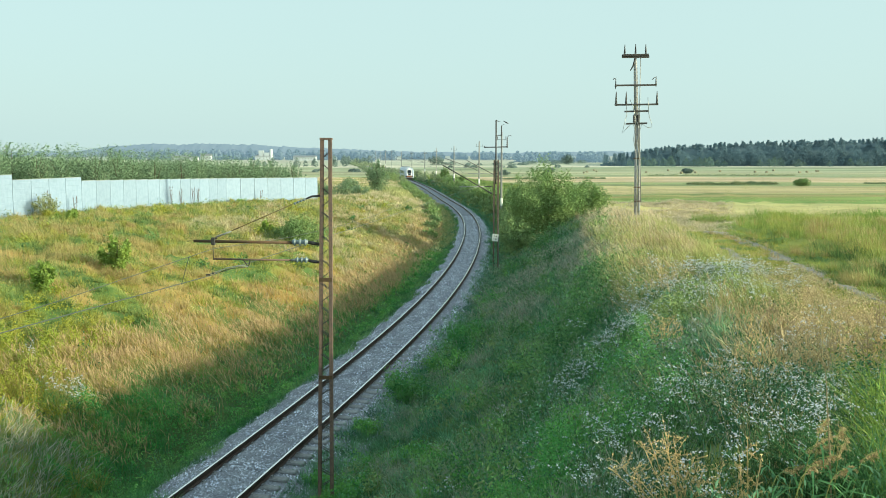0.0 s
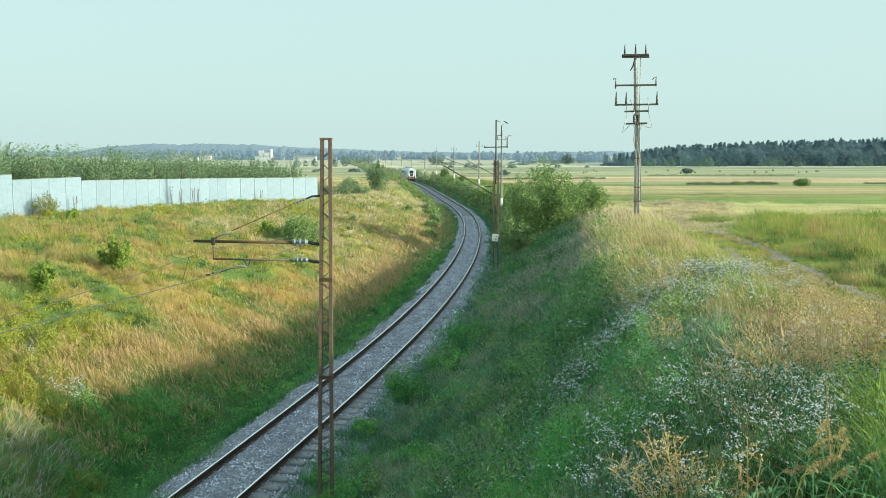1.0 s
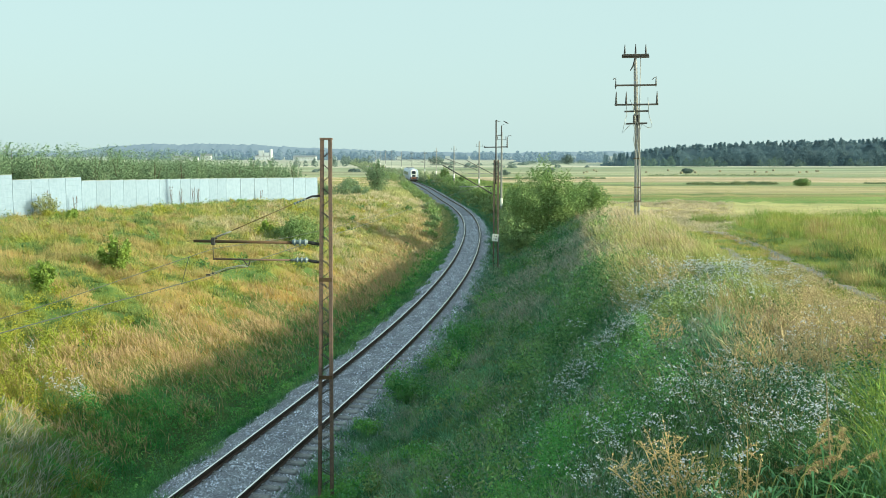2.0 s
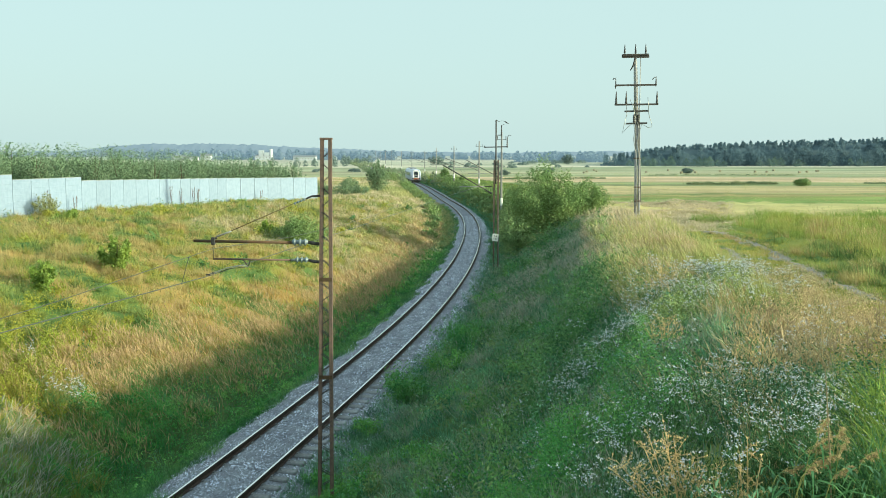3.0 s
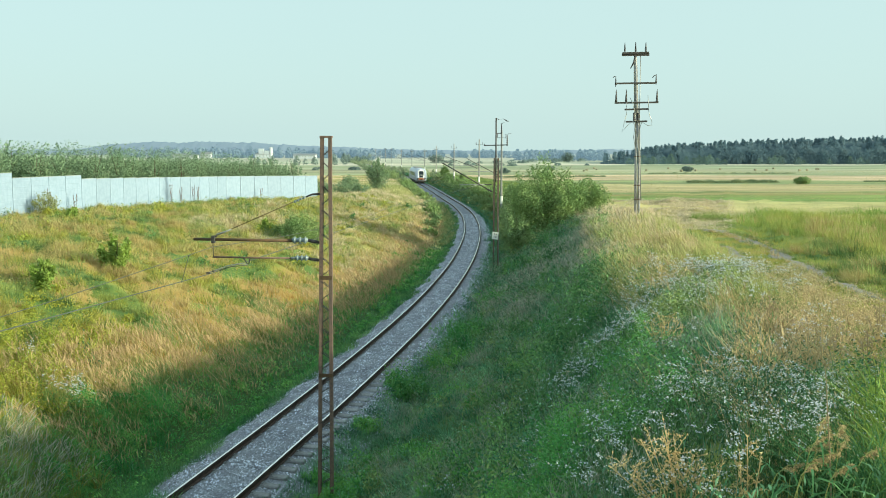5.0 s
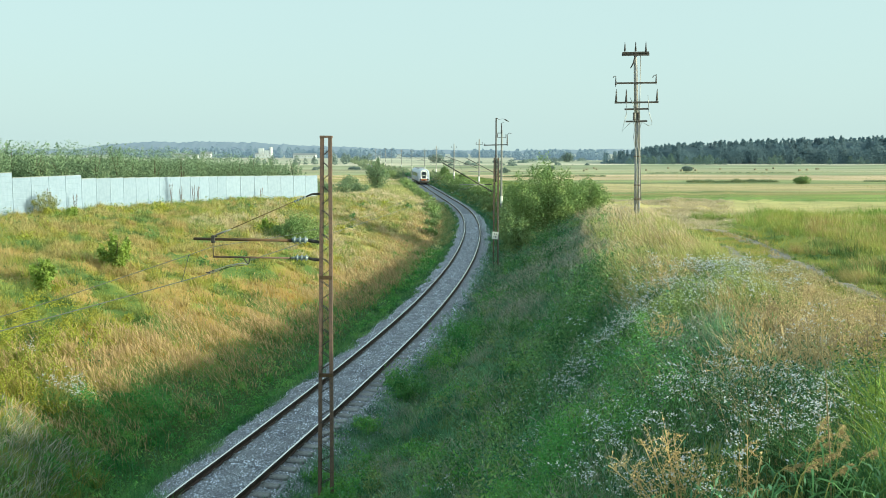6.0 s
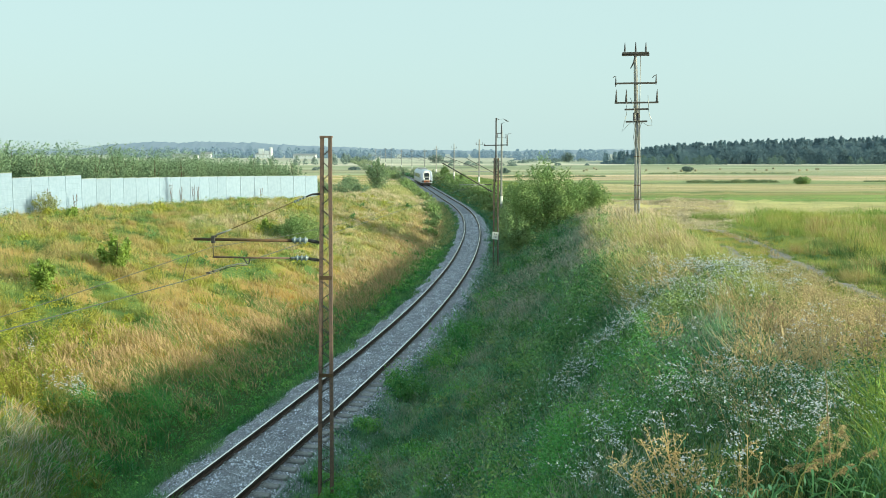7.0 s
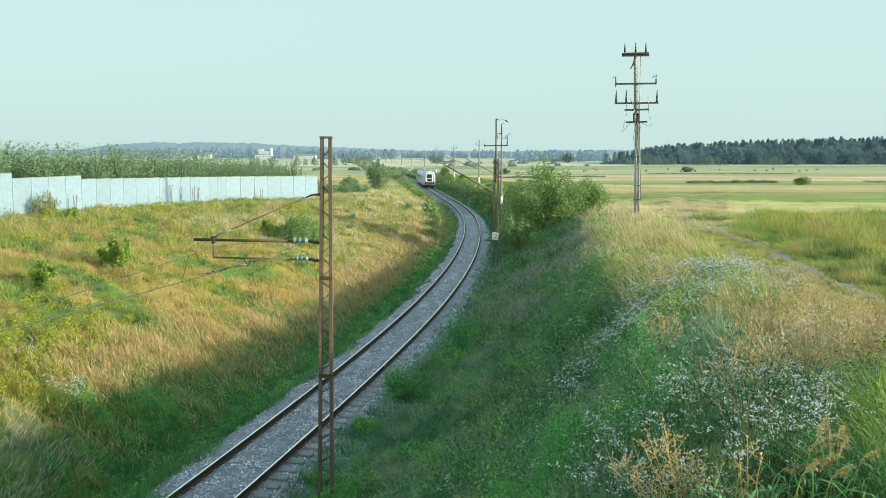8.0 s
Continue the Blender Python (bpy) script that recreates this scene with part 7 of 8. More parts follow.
def field_details():
    r = np.random.default_rng(160)
    # round bales scattered over the mown strip
    bm = bmesh.new()
    spin(bm, [(0.38, -0.5), (0.46, -0.45), (0.47, 0), (0.46, 0.45), (0.38, 0.5)], (0, 0, 0.45), (1, 0, 0), 14)
    first = None
    for i in range(22):
        x, y = 40 + 160 * (i + r.random()) / 22, 390 + 110 * r.random()
        m = stand(x, y, r.uniform(0, 3))
        if first is None:
            first = part("hay_bale", bm, M_BALE)
            tagged(first, "round straw-coloured hay bale lying on the mown field", "hay bale", "hay bales on the field")
            first.matrix_basis = m
        else:
            copy_thing(first, m)
    # low bushes and reed beds
    for i, (x, y, h, rad) in enumerate([(62, 166, 1.6, 1.7), (50, 450, 2, 3), (21, 330, 1.8, 2.2), (-5, 690, 7.5, 6), (100, 395, 2.5, 2.5), (22, 210, 1.6, 2.2), (93, 720, 8.5, 5)]):
        tree("field_bush", "lone rounded green bush in the open field", "bush", stand(x, y), h, rad, 1800, 0.05 + 0.0005 * y, M_LEAF if y < 300 else M_FAR_TREES, 161 + i, 12, 0.08, "bushes in the fields", 0.05, slim=True, shoots=40)
    for i, (x0, x1, y) in enumerate(((47, 58, 184), (57, 64, 186), (84, 108, 190), (14, 24, 250), (20, 44, 262), (70, 120, 330))):
        n = 2600
        x, yy = r.uniform(x0, x1, n), y + r.normal(0, 1.3, n)
        ribbons("reed_bed", "dark green reed bed across the meadow", "reeds", rooted(x, yy), r.uniform(0.25, 0.6, n) * (0.3 + 1.2 * patchy(x, yy, 1.5, 44)), np.full(n, 0.16), r.uniform(0.1, 0.6, n), BLADE, M_REED, 180 + i)


field_details()


def far_buildings():
    def block(name, label, x, y, w, dep, h, roof, mat_wall, mat_roof, windows):
        g = float(ground_z(x, y))
        ob = thing(name, Matrix.Translation((x, y, g)), label, "building")
        bm = bmesh.new()
        box(bm, (0, 0, h / 2 - 1), (w, dep, h + 2), bevel=0.1)
        part("wall", bm, mat_wall, ob)
        bm = bmesh.new()
        vs = [bm.verts.new(p) for p in ((-w * .52, -dep * .55, h), (w * .52, -dep * .55, h), (w * .52, dep * .55, h), (-w * .52, dep * .55, h), (-w * .52, 0, h + roof), (w * .52, 0, h + roof))]
        for f in ((0, 1, 5, 4), (2, 3, 4, 5), (1, 2, 5), (3, 0, 4), (3, 2, 1, 0)):
            bm.faces.new([vs[i] for i in f])
        part("roof", bm, mat_roof, ob)
        for i in range(windows):
            bm = bmesh.new()
            box(bm, (-w / 2 + w * (i + 0.5) / windows, -dep / 2 - 0.04, h * 0.55), (w / windows * 0.3, 0.12, h * 0.2))
            part("window", bm, M_CONCRETE, ob)
        return ob
    plant = block("factory", "far white factory building with a tall silo block", -224, 1210, 20, 14, 5, 1.5, M_FAR_WALL, M_GALV, 5)
    for x, w, h in ((-3, 6, 12), (4, 6, 9.5), (9, 2.4, 13.5)):
        bm = bmesh.new()
        box(bm, (x, -2, h / 2), (w, 8, h), bevel=0.15)
        part("silo", bm, M_FAR_WALL, plant)
    block("warehouse", "far long pale warehouse", -163, 1140, 26, 14, 4, 2, M_FAR_WALL, M_GALV, 8)
    block("farmhouse", "far pale farmhouse with a grey roof", -322, 1180, 16, 9, 3.5, 2.5, M_FAR_WALL, M_GALV, 4)
    block("farmhouse", "far pale farmhouse with a grey roof", -292, 1190, 13, 9, 5, 3, M_FAR_WALL, M_GALV, 4)
    block("farmhouse", "far pale farmhouse with a grey roof", -306, 1170, 18, 9, 3, 2, M_FAR_WALL, M_GALV, 5)


far_buildings()


# ---------------------------------------------------------------- flowers and dry plants on the near bank
def flowers():
    r = np.random.default_rng(200)
    # clumps: middle x and y, spread, number of plants
    spots = [(1.6, 19.3, 0.4, 40), (2.1, 17.2, 0.4, 60), (2.6, 18.3, 0.35, 160), (3.0, 19.4, 0.4, 200), (3.5, 19.6, 0.4, 220), (4.0, 20.4, 0.4, 200), (4.5, 21.3, 0.5, 260), (5.2, 22.2, 0.6, 240), (6.5, 24, 0.8, 240), (8.7, 28.9, 0.9, 240), (8.8, 29.6, 0.5, 160),
             (3.1, 13.1, 0.8, 40), (3.6, 16.0, 0.7, 90), (1.25, 6.1, 0.25, 12), (1.55, 6.5, 0.3, 25), (1.7, 6.1, 0.3, 30), (2.0, 6.4, 0.3, 50), (2.1, 5.9, 0.3, 40), (2.15, 5.6, 0.3, 30), (2.2, 8.4, 0.45, 70),
             (2.8, 6.8, 0.4, 80), (2.75, 6.5, 0.4, 60), (1.6, 8.0, 0.5, 70), (0.9, 15.4, 0.5, 30), (1.5, 14.6, 0.6, 50), (0.7, 7.6, 0.4, 15), (0.9, 9.5, 0.6, 18),
             (2.3, 11, 0.6, 60), (5.0, 12.2, 0.8, 25), (6.6, 27.0, 0.7, 260), (7.6, 28.6, 0.7, 260), (8.6, 30.5, 0.7, 160), (5.6, 24.2, 0.6, 240), (3.0, 11.0, 0.6, 70), (3.6, 9.4, 0.6, 140), (2.6, 10.0, 0.5, 40), (2.9, 8.2, 0.5, 150), (2.7, 7.1, 0.4, 110), (2.0, 6.8, 0.3, 70), (2.45, 6.45, 0.2, 45), (2.6, 6.25, 0.2, 32), (2.25, 6.3, 0.2, 40), (2.7, 6.7, 0.22, 32), (9.1, 30.6, 0.5, 300), (8.4, 28.6, 0.5, 300), (7.5, 26.4, 0.7, 260), (6.3, 24.2, 0.6, 200), (5.6, 14.6, 0.4, 60), (5.2, 13.5, 0.3, 60), (6.6, 13.8, 0.5, 80), (6.0, 12.3, 0.5, 60), (1.4, 6.0, 0.15, 40), (1.62, 6.15, 0.15, 40), (1.45, 5.6, 0.15, 26), (1.75, 5.55, 0.18, 26), (1.35, 6.4, 0.2, 40), (-9.7, 24.7, 0.3, 110), (-10.0, 25.2, 0.3, 60)]
    # every clump is a few bushy plants whose stems fan out from one root
    bx, by = [], []
    for x, y, s, k in spots:
        m = max(1, round(k / (24 if y > 16 else 17 if y > 10 else 19 if x < 2.9 else 26)))
        bx += list(r.normal(x, s * (1.4 if y > 16 else 1.0), m))
        by += list(r.normal(y, s * 1.1, m))
    bx, by = np.array(bx), np.array(by)
    ok = ((by > 5.2) | (bx < 0)) & ((bx < 0) | (by > 16) | (patchy(bx, by, np.where(by < 6.7, 0.3, 0.8), 30) > np.where(by < 6.7, 0.47, 0.40)))
    bx, by = bx[ok], by[ok]
    wide, tall = r.uniform(0.12, 0.30, len(bx)) * (0.8 + by / 40), r.uniform(0.5, 0.82, len(bx))
    tall *= np.where((by > 7.6) & (by < 12) & (bx > 2.4), 0.62, np.where((by < 5.8) & (bx > 0), 0.7, 1.0))
    per = 12
    ang, q = r.uniform(0, math.tau, len(bx) * per), np.sqrt(r.random(len(bx) * per))
    X = np.repeat(bx, per) + np.repeat(wide, per) * q * np.cos(ang)
    Y = np.repeat(by, per) + np.repeat(wide, per) * q * np.sin(ang)
    n = len(X)
    base = rooted(X, Y)
    h = np.repeat(tall, per) * (1 - 0.38 * q**2) * r.uniform(0.9, 1.08, n)
    h = h + np.where(X < 0, 0.4, 0) + np.where(Y > 19.5, np.where(Y > 27.5, 0.3, 0.12), 0)
    lean = np.stack([r.normal(-0.04, 0.10, n), r.normal(-0.02, 0.10, n)], -1)
    # stems, leaves along them
    k = 3
    P = np.repeat(base, k, 0)
    P[:, :2] += r.normal(0, 0.015, (n * k, 2))
    ribbons("wildflower_stems", "thin green stems of the white wildflowers", "flowers", P, np.repeat(h, k) * r.uniform(0.5, 0.85, n * k), np.full(n * k, 0.004), r.uniform(0.02, 0.3, n * k), [(0, 1), (0.6, 0.8), (1, 0.4)], M_SHADE_STEM, 201)
    k = 16
    t = r.uniform(0.08, 0.95, n * k)
    P = np.repeat(base, k, 0)
    P[:, 2] += np.repeat(h, k) * t
    P[:, :2] += np.repeat(lean, k, 0) * t[:, None] + r.normal(0, 0.035, (n * k, 2)) * (0.4 + t)[:, None]
    P = P[(P[:, 0] < 4.3 + 0.42 * (P[:, 1] - 15)) | (P[:, 1] < 8.5) | (P[:, 1] > 16)]
    ribbons("wildflower_leaves", "narrow green leaves of the white wildflowers", "flowers", P, r.uniform(0.03, 0.06, len(P)), r.uniform(0.006, 0.012, len(P)) * (1 + 0.03 * P[:, 1]), r.uniform(0.4, 1.4, len(P)), LEAF, M_SHADE_STEM, 202)
    # loose panicles of small flowers: a few sprays on each plant, petals round a yellow middle
    sprays, k = 4, np.where(Y < 11, 9, 4)
    k = np.repeat(k, sprays)
    S = np.repeat(base, sprays, 0)
    S[:, 2] += np.repeat(h, sprays) * r.uniform(0.80, 1.05, n * sprays)
    S[:, :2] += np.repeat(lean, sprays, 0) + r.normal(0, 0.05, (n * sprays, 2))
    C = np.repeat(S, k, 0)
    C = C + r.normal(0, 1, C.shape) * np.array([0.020, 0.020, 0.008])
    C = C[r.random(len(C)) < np.repeat(np.clip(r.uniform(-0.35, 1.15, n * sprays), 0, 1), k)]
    allv, alls, alll, allm, first = [], [], [], [], 0
    # near heads have six petal tips, far ones four
    for sel, tips in ((C[:, 1] < 12, 6), (C[:, 1] >= 12, 4)):
        c = C[sel]
        m = len(c)
        nor = np.stack([r.normal(0, 0.55, m), r.normal(-0.25, 0.5, m), np.ones(m)], -1)
        nor /= np.linalg.norm(nor, axis=1)[:, None]
        u = np.cross(nor, np.array([0.3, 1.0, 0.1]))
        u /= np.linalg.norm(u, axis=1)[:, None]
        v = np.cross(nor, u)
        rad = r.uniform(0.0044, 0.0084, m) * (1 + 0.07 * c[:, 1]) * (0.72 if tips == 6 else 1.0)
        turn = r.uniform(0, math.tau, m)
        ring = [c + (u * np.cos(turn + i * math.tau / tips)[:, None] + v * np.sin(turn + i * math.tau / tips)[:, None]) * (rad * (1.0 if i % 2 else 0.75))[:, None] + nor * (rad * 0.1)[:, None] for i in range(tips)]
        inner = [c + (u * math.cos(i * math.tau / 3) + v * math.sin(i * math.tau / 3)) * (rad * 0.36)[:, None] + nor * (rad * 0.3)[:, None] for i in range(3)]
        allv.append(np.stack(ring + inner, 1).reshape(-1, 3))
        alls.append(np.tile([tips, 3], m))
        alll.append(first + np.arange(m * (tips + 3)))
        allm.append(np.tile([0, 1], m))
        first += m * (tips + 3)
    ob = new("wildflower_heads", mesh_arrays("wildflower_heads", np.concatenate(allv), np.concatenate(alls), np.concatenate(alll), [M_PETAL, M_CENTRE], face_mat=np.concatenate(allm)))
    tagged(ob, "masses of small white daisy-like flower heads with yellow centres", "flowers", kind="stuff")


flowers()


def dry_plant(name, label, x, y, height, spread, stems, twigs, mat, seed, bead=0.006, thick=0.006, sway=0.0):
    """A dead herb: stalks fanning from one root, side twigs and small seed heads."""
    r = random.Random(seed)
    ob = thing(name, stand(x, y), label, "dry plant")
    for s in range(stems):
        side = (s + 0.5) / stems * 2 - 1 if stems > 1 else r.uniform(-0.2, 0.2)
        top = Vector(((side + sway) * spread + r.uniform(-0.04, 0.04), r.uniform(-0.3, 0.3) * spread, height * (1 - 0.45 * abs(side)) * r.uniform(0.85, 1.1)))
        bend = Vector((r.uniform(-0.02, 0.02), 0, 0.02))
        bm = bmesh.new()
        tube(bm, [(0, 0, -0.05), top * 0.45 + bend, top], [thick, thick * 0.8, thick * 0.4], 5)
        stalk = part("stalk", bm, mat, ob)
        bm = bmesh.new()
        heads = [top]
        for i in range(twigs):
            p = top * (0.4 + 0.6 * i / twigs) + bend * 0.6
            out = Vector((r.uniform(-1, 1), r.uniform(-1, 1), r.uniform(0.1, 1.2))) * max(spread, 0.22) * 0.3
            tube(bm, [p, p + out * 0.55 + Vector((0, 0, 0.006)), p + out], [thick * 0.4, thick * 0.3, thick * 0.2], 4)
            heads += [p + out, p + out * 0.75]
            for j in range(2):
                o2 = out * 0.5 + Vector((r.uniform(-1, 1), r.uniform(-1, 1), r.uniform(0, 1))) * spread * 0.10
                tube(bm, [p + out * 0.5, p + o2], [thick * 0.3, thick * 0.2], 3)
                heads.append(p + o2)
        tagged(part("twig", bm, mat, stalk), kind="stuff")
        bm = bmesh.new()
        for hd in heads:
            for j in range(3):
                tips = [hd + Vector((r.uniform(-1, 1), r.uniform(-1, 1), r.uniform(-0.7, 1))) * bead * 1.5 for v in range(3)]
                bm.faces.new([bm.verts.new(p) for p in tips])
        tagged(part("seed_head", bm, mat, stalk), kind="stuff")
    return ob


dry_plant("dead_herb", "dead orange brown branching herb on the bank", 1.40, 5.45, 0.64, 0.30, 11, 12, M_DRY, 210, 0.006, 0.0045, -0.45)
dry_plant("dead_herb", "dead reddish brown herb among the flowers", 1.74, 5.3, 0.58, 0.07, 3, 4, M_DRY, 212, 0.008, 0.0045)
dry_plant("dead_herb", "dead orange brown branching herb on the bank", 1.62, 5.3, 0.42, 0.22, 6, 7, M_DRY, 214, 0.005, 0.003)
dry_plant("bare_stalk", "tall pale bare stalk above the flowers", 2.20, 5.25, 0.95, 0.05, 1, 1, M_PALE_STALK, 213, 0.003, 0.0055, -1.0)
dry_plant("dead_herb", "dead tan branching herb among the flowers", 2.75, 8.3, 0.75, 0.40, 6, 9, M_DRY, 215, 0.008)
dry_plant("dead_herb", "dead tan branching herb on the bank top", 4.1, 17.5, 0.85, 0.45, 7, 9, M_DRY, 216, 0.012, 0.009)
dry_plant("dead_herb", "dead tan branching herb on the bank top", 6.2, 27.0, 0.9, 0.5, 7, 9, M_DRY, 217, 0.016, 0.012)
rr = random.Random(220)
for i in range(13):
    yy = rr.uniform(7.5, 17)
    xx = 2.6 + (yy - 7.5) * 0.22 + rr.uniform(0, 2.6)
    dry_plant("dry_stalk", "thin dried tan stalks standing in the grass", xx, yy, rr.uniform(0.5, 0.85), rr.uniform(0.15, 0.35), 5, 7, M_DRY if i % 3 == 0 else M_PALE_STALK, 221 + i, 0.007 + 0.0004 * yy, 0.005 + 0.0002 * yy)


for i, (xx, yy, hh) in enumerate(((-22.2, 78.6, 2.3), (-21.9, 80.4, 2.0), (-21.4, 82.5, 2.2), (-21.2, 83.2, 1.9), (-25.2, 61.5, 2.2), (-24.6, 64.2, 1.8), (-17.6, 93.0, 1.6))):
    dry_plant("dead_weed_stalk", "tall dead brown weed stalk against the fence", xx, yy, hh, 0.22, 2, 11, M_RUST, 260 + i, 0.024, 0.018)


def nodding_reed(x, y, height, turn, seed):
    """A reed stem with long leaves and a drooping feathery head."""
    r = random.Random(seed)
    ob = thing("reed_grass", stand(x, y, turn), "reed grass with a drooping brown feathery head", "reed", "nodding reeds")
    pts = [Vector((0.26 * t**3, 0, height * (t - 0.32 * t**4))) for t in (0, 0.35, 0.62, 0.8, 1.0)]
    bm = bmesh.new()
    tube(bm, pts, [0.0032, 0.0028, 0.0024, 0.002, 0.0014], 5)
    part("stem", bm, M_CREST, ob)
    bm = bmesh.new()
    for i in range(22):
        # drooping side sprays, each a loose row of small spikelets
        t = i / 21
        p = pts[2].lerp(pts[3], 0.5).lerp(pts[4], t)
        way = Vector((r.uniform(0.3, 1.0), r.uniform(-0.7, 0.7), r.uniform(-0.1, 0.5))).normalized()
        long = r.uniform(0.03, 0.07) * (1.1 - 0.5 * t)
        for j in range(16):
            u = (j + r.random()) / 16
            c = p + way * long * u + Vector((0, 0, -0.6 * long * u * u)) + Vector((r.gauss(0, 1), r.gauss(0, 1), r.gauss(0, 1))) * 0.004
            tips = [c + Vector((r.uniform(-1, 1), r.uniform(-1, 1), r.uniform(-1.4, 0.6))) * 0.008 for v in range(3)]
            bm.faces.new([bm.verts.new(q) for q in tips])
    part("plume", bm, M_TAN, ob, "drooping tan plume")
    for i in range(5):
        t = 0.15 + 0.14 * i
        a = r.uniform(0, math.tau)
        bm = bmesh.new()
        d = Vector((math.cos(a), math.sin(a), 0))
        s = Vector((-d.y, d.x, 0)) * 0.007
        p = pts[0].lerp(pts[3], t)
        L = r.uniform(0.22, 0.38)
        rows = [(p + d * L * u + Vector((0, 0, L * (0.9 * u - 0.9 * u * u))), wf) for u, wf in ((0, 0.5), (0.3, 1), (0.65, 0.8), (1, 0.05))]
        prev = None
        for c, wf in rows:
            cur = [bm.verts.new(c - s * wf), bm.verts.new(c + s * wf + Vector((0, 0, 0.002)))]
            if prev:
                bm.faces.new((prev[0], prev[1], cur[1], cur[0]))
            prev = cur
        part("leaf", bm, M_WEED, ob)


for i, (x, y, h) in enumerate(((2.02, 5.25, 0.66), (2.12, 5.35, 0.74), (1.95, 5.15, 0.56), (1.90, 5.05, 0.50), (2.18, 5.2, 0.58), (1.84, 5.3, 0.46), (2.04, 5.0, 0.46), (2.24, 5.4, 0.64), (1.98, 5.35, 0.60), (2.26, 5.15, 0.52))):
    nodding_reed(x, y, h, 0.4 * math.sin(i * 2.1) + 0.6, 240 + i)


def near_blades():
    """Long arching fresh grass at the foot of the view."""
    r = np.random.default_rng(250)
    n = 750
    x, y = 2.25 + np.abs(r.normal(0, 0.6, n)), 5.0 + np.abs(r.normal(0, 0.8, n))
    ribbons("arching_grass", "long arching fresh green grass blades", "grass", rooted(x, y), r.uniform(0.3, 0.65, n), r.uniform(0.005, 0.010, n), r.uniform(0.3, 1.0, n), [(0, 0.8), (0.4, 1.0), (0.75, 0.7), (1, 0)], M_WEED, 251, (-0.35, 0.0))
    n = 1200
    x, y = r.uniform(0.6, 2.4, n), 4.9 + r.random(n) * 1.5
    ribbons("low_herbs", "soft green undergrowth at the foot of the flowers", "grass", rooted(x, y), r.uniform(0.12, 0.3, n), r.uniform(0.004, 0.009, n), r.uniform(0.3, 1.2, n), BLADE, M_SHADE_STEM, 252)


near_blades()


def sunlit_blades():
    """Tall fresh grass catching the sun on the brow."""
    r = np.random.default_rng(255)
    n = 600
    y = r.uniform(5.5, 7.6, n)
    x = 0.415 * y + np.abs(r.normal(0, 0.4, n)) + 0.22
    ribbons("sunlit_grass", "tall sunlit yellow green grass on the brow", "grass", rooted(x, y), r.uniform(0.35, 0.75, n), r.uniform(0.006, 0.011, n), r.uniform(0.2, 0.9, n), [(0, 0.8), (0.4, 1.0), (0.75, 0.7), (1, 0)], M_SAPLING, 256, (-0.25, 0.0))


sunlit_blades()


# ---------------------------------------------------------------- train
M_BODY = material("train_white_paint", ((0.47, 0.52, 0.63), (0.51, 0.56, 0.67), (0.42, 0.47, 0.58)), 3, 0.5, 0.35, bump=0.02, spec=0.5)
M_BLUE = material("train_blue_grey_paint", ((0.33, 0.38, 0.56), (0.37, 0.42, 0.60), (0.28, 0.33, 0.50)), 3, 0.5, 0.35, bump=0.02, spec=0.5)
M_RED = material("train_red_paint", ((0.50, 0.17, 0.07), (0.56, 0.21, 0.09), (0.42, 0.13, 0.06)), 3, 0.5, 0.4, bump=0.02, spec=0.5)
M_GLASS = material("dark_train_glass", ((0.02, 0.025, 0.035), (0.03, 0.035, 0.045), (0.015, 0.02, 0.03)), 3, 0.5, 0.06, bump=0.0, spec=0.6)
M_UNDER = material("train_underframe", ((0.05, 0.05, 0.05), (0.07, 0.065, 0.06), (0.035, 0.03, 0.03)), 8, 1, 0.8, bump=0.2)
M_LAMP = material("train_lamp", ((0.8, 0.8, 0.75), (0.85, 0.85, 0.8), (0.75, 0.75, 0.7)), 3, 0.5, 0.2, bump=0, emit=((1.0, 0.95, 0.85), 1.5))


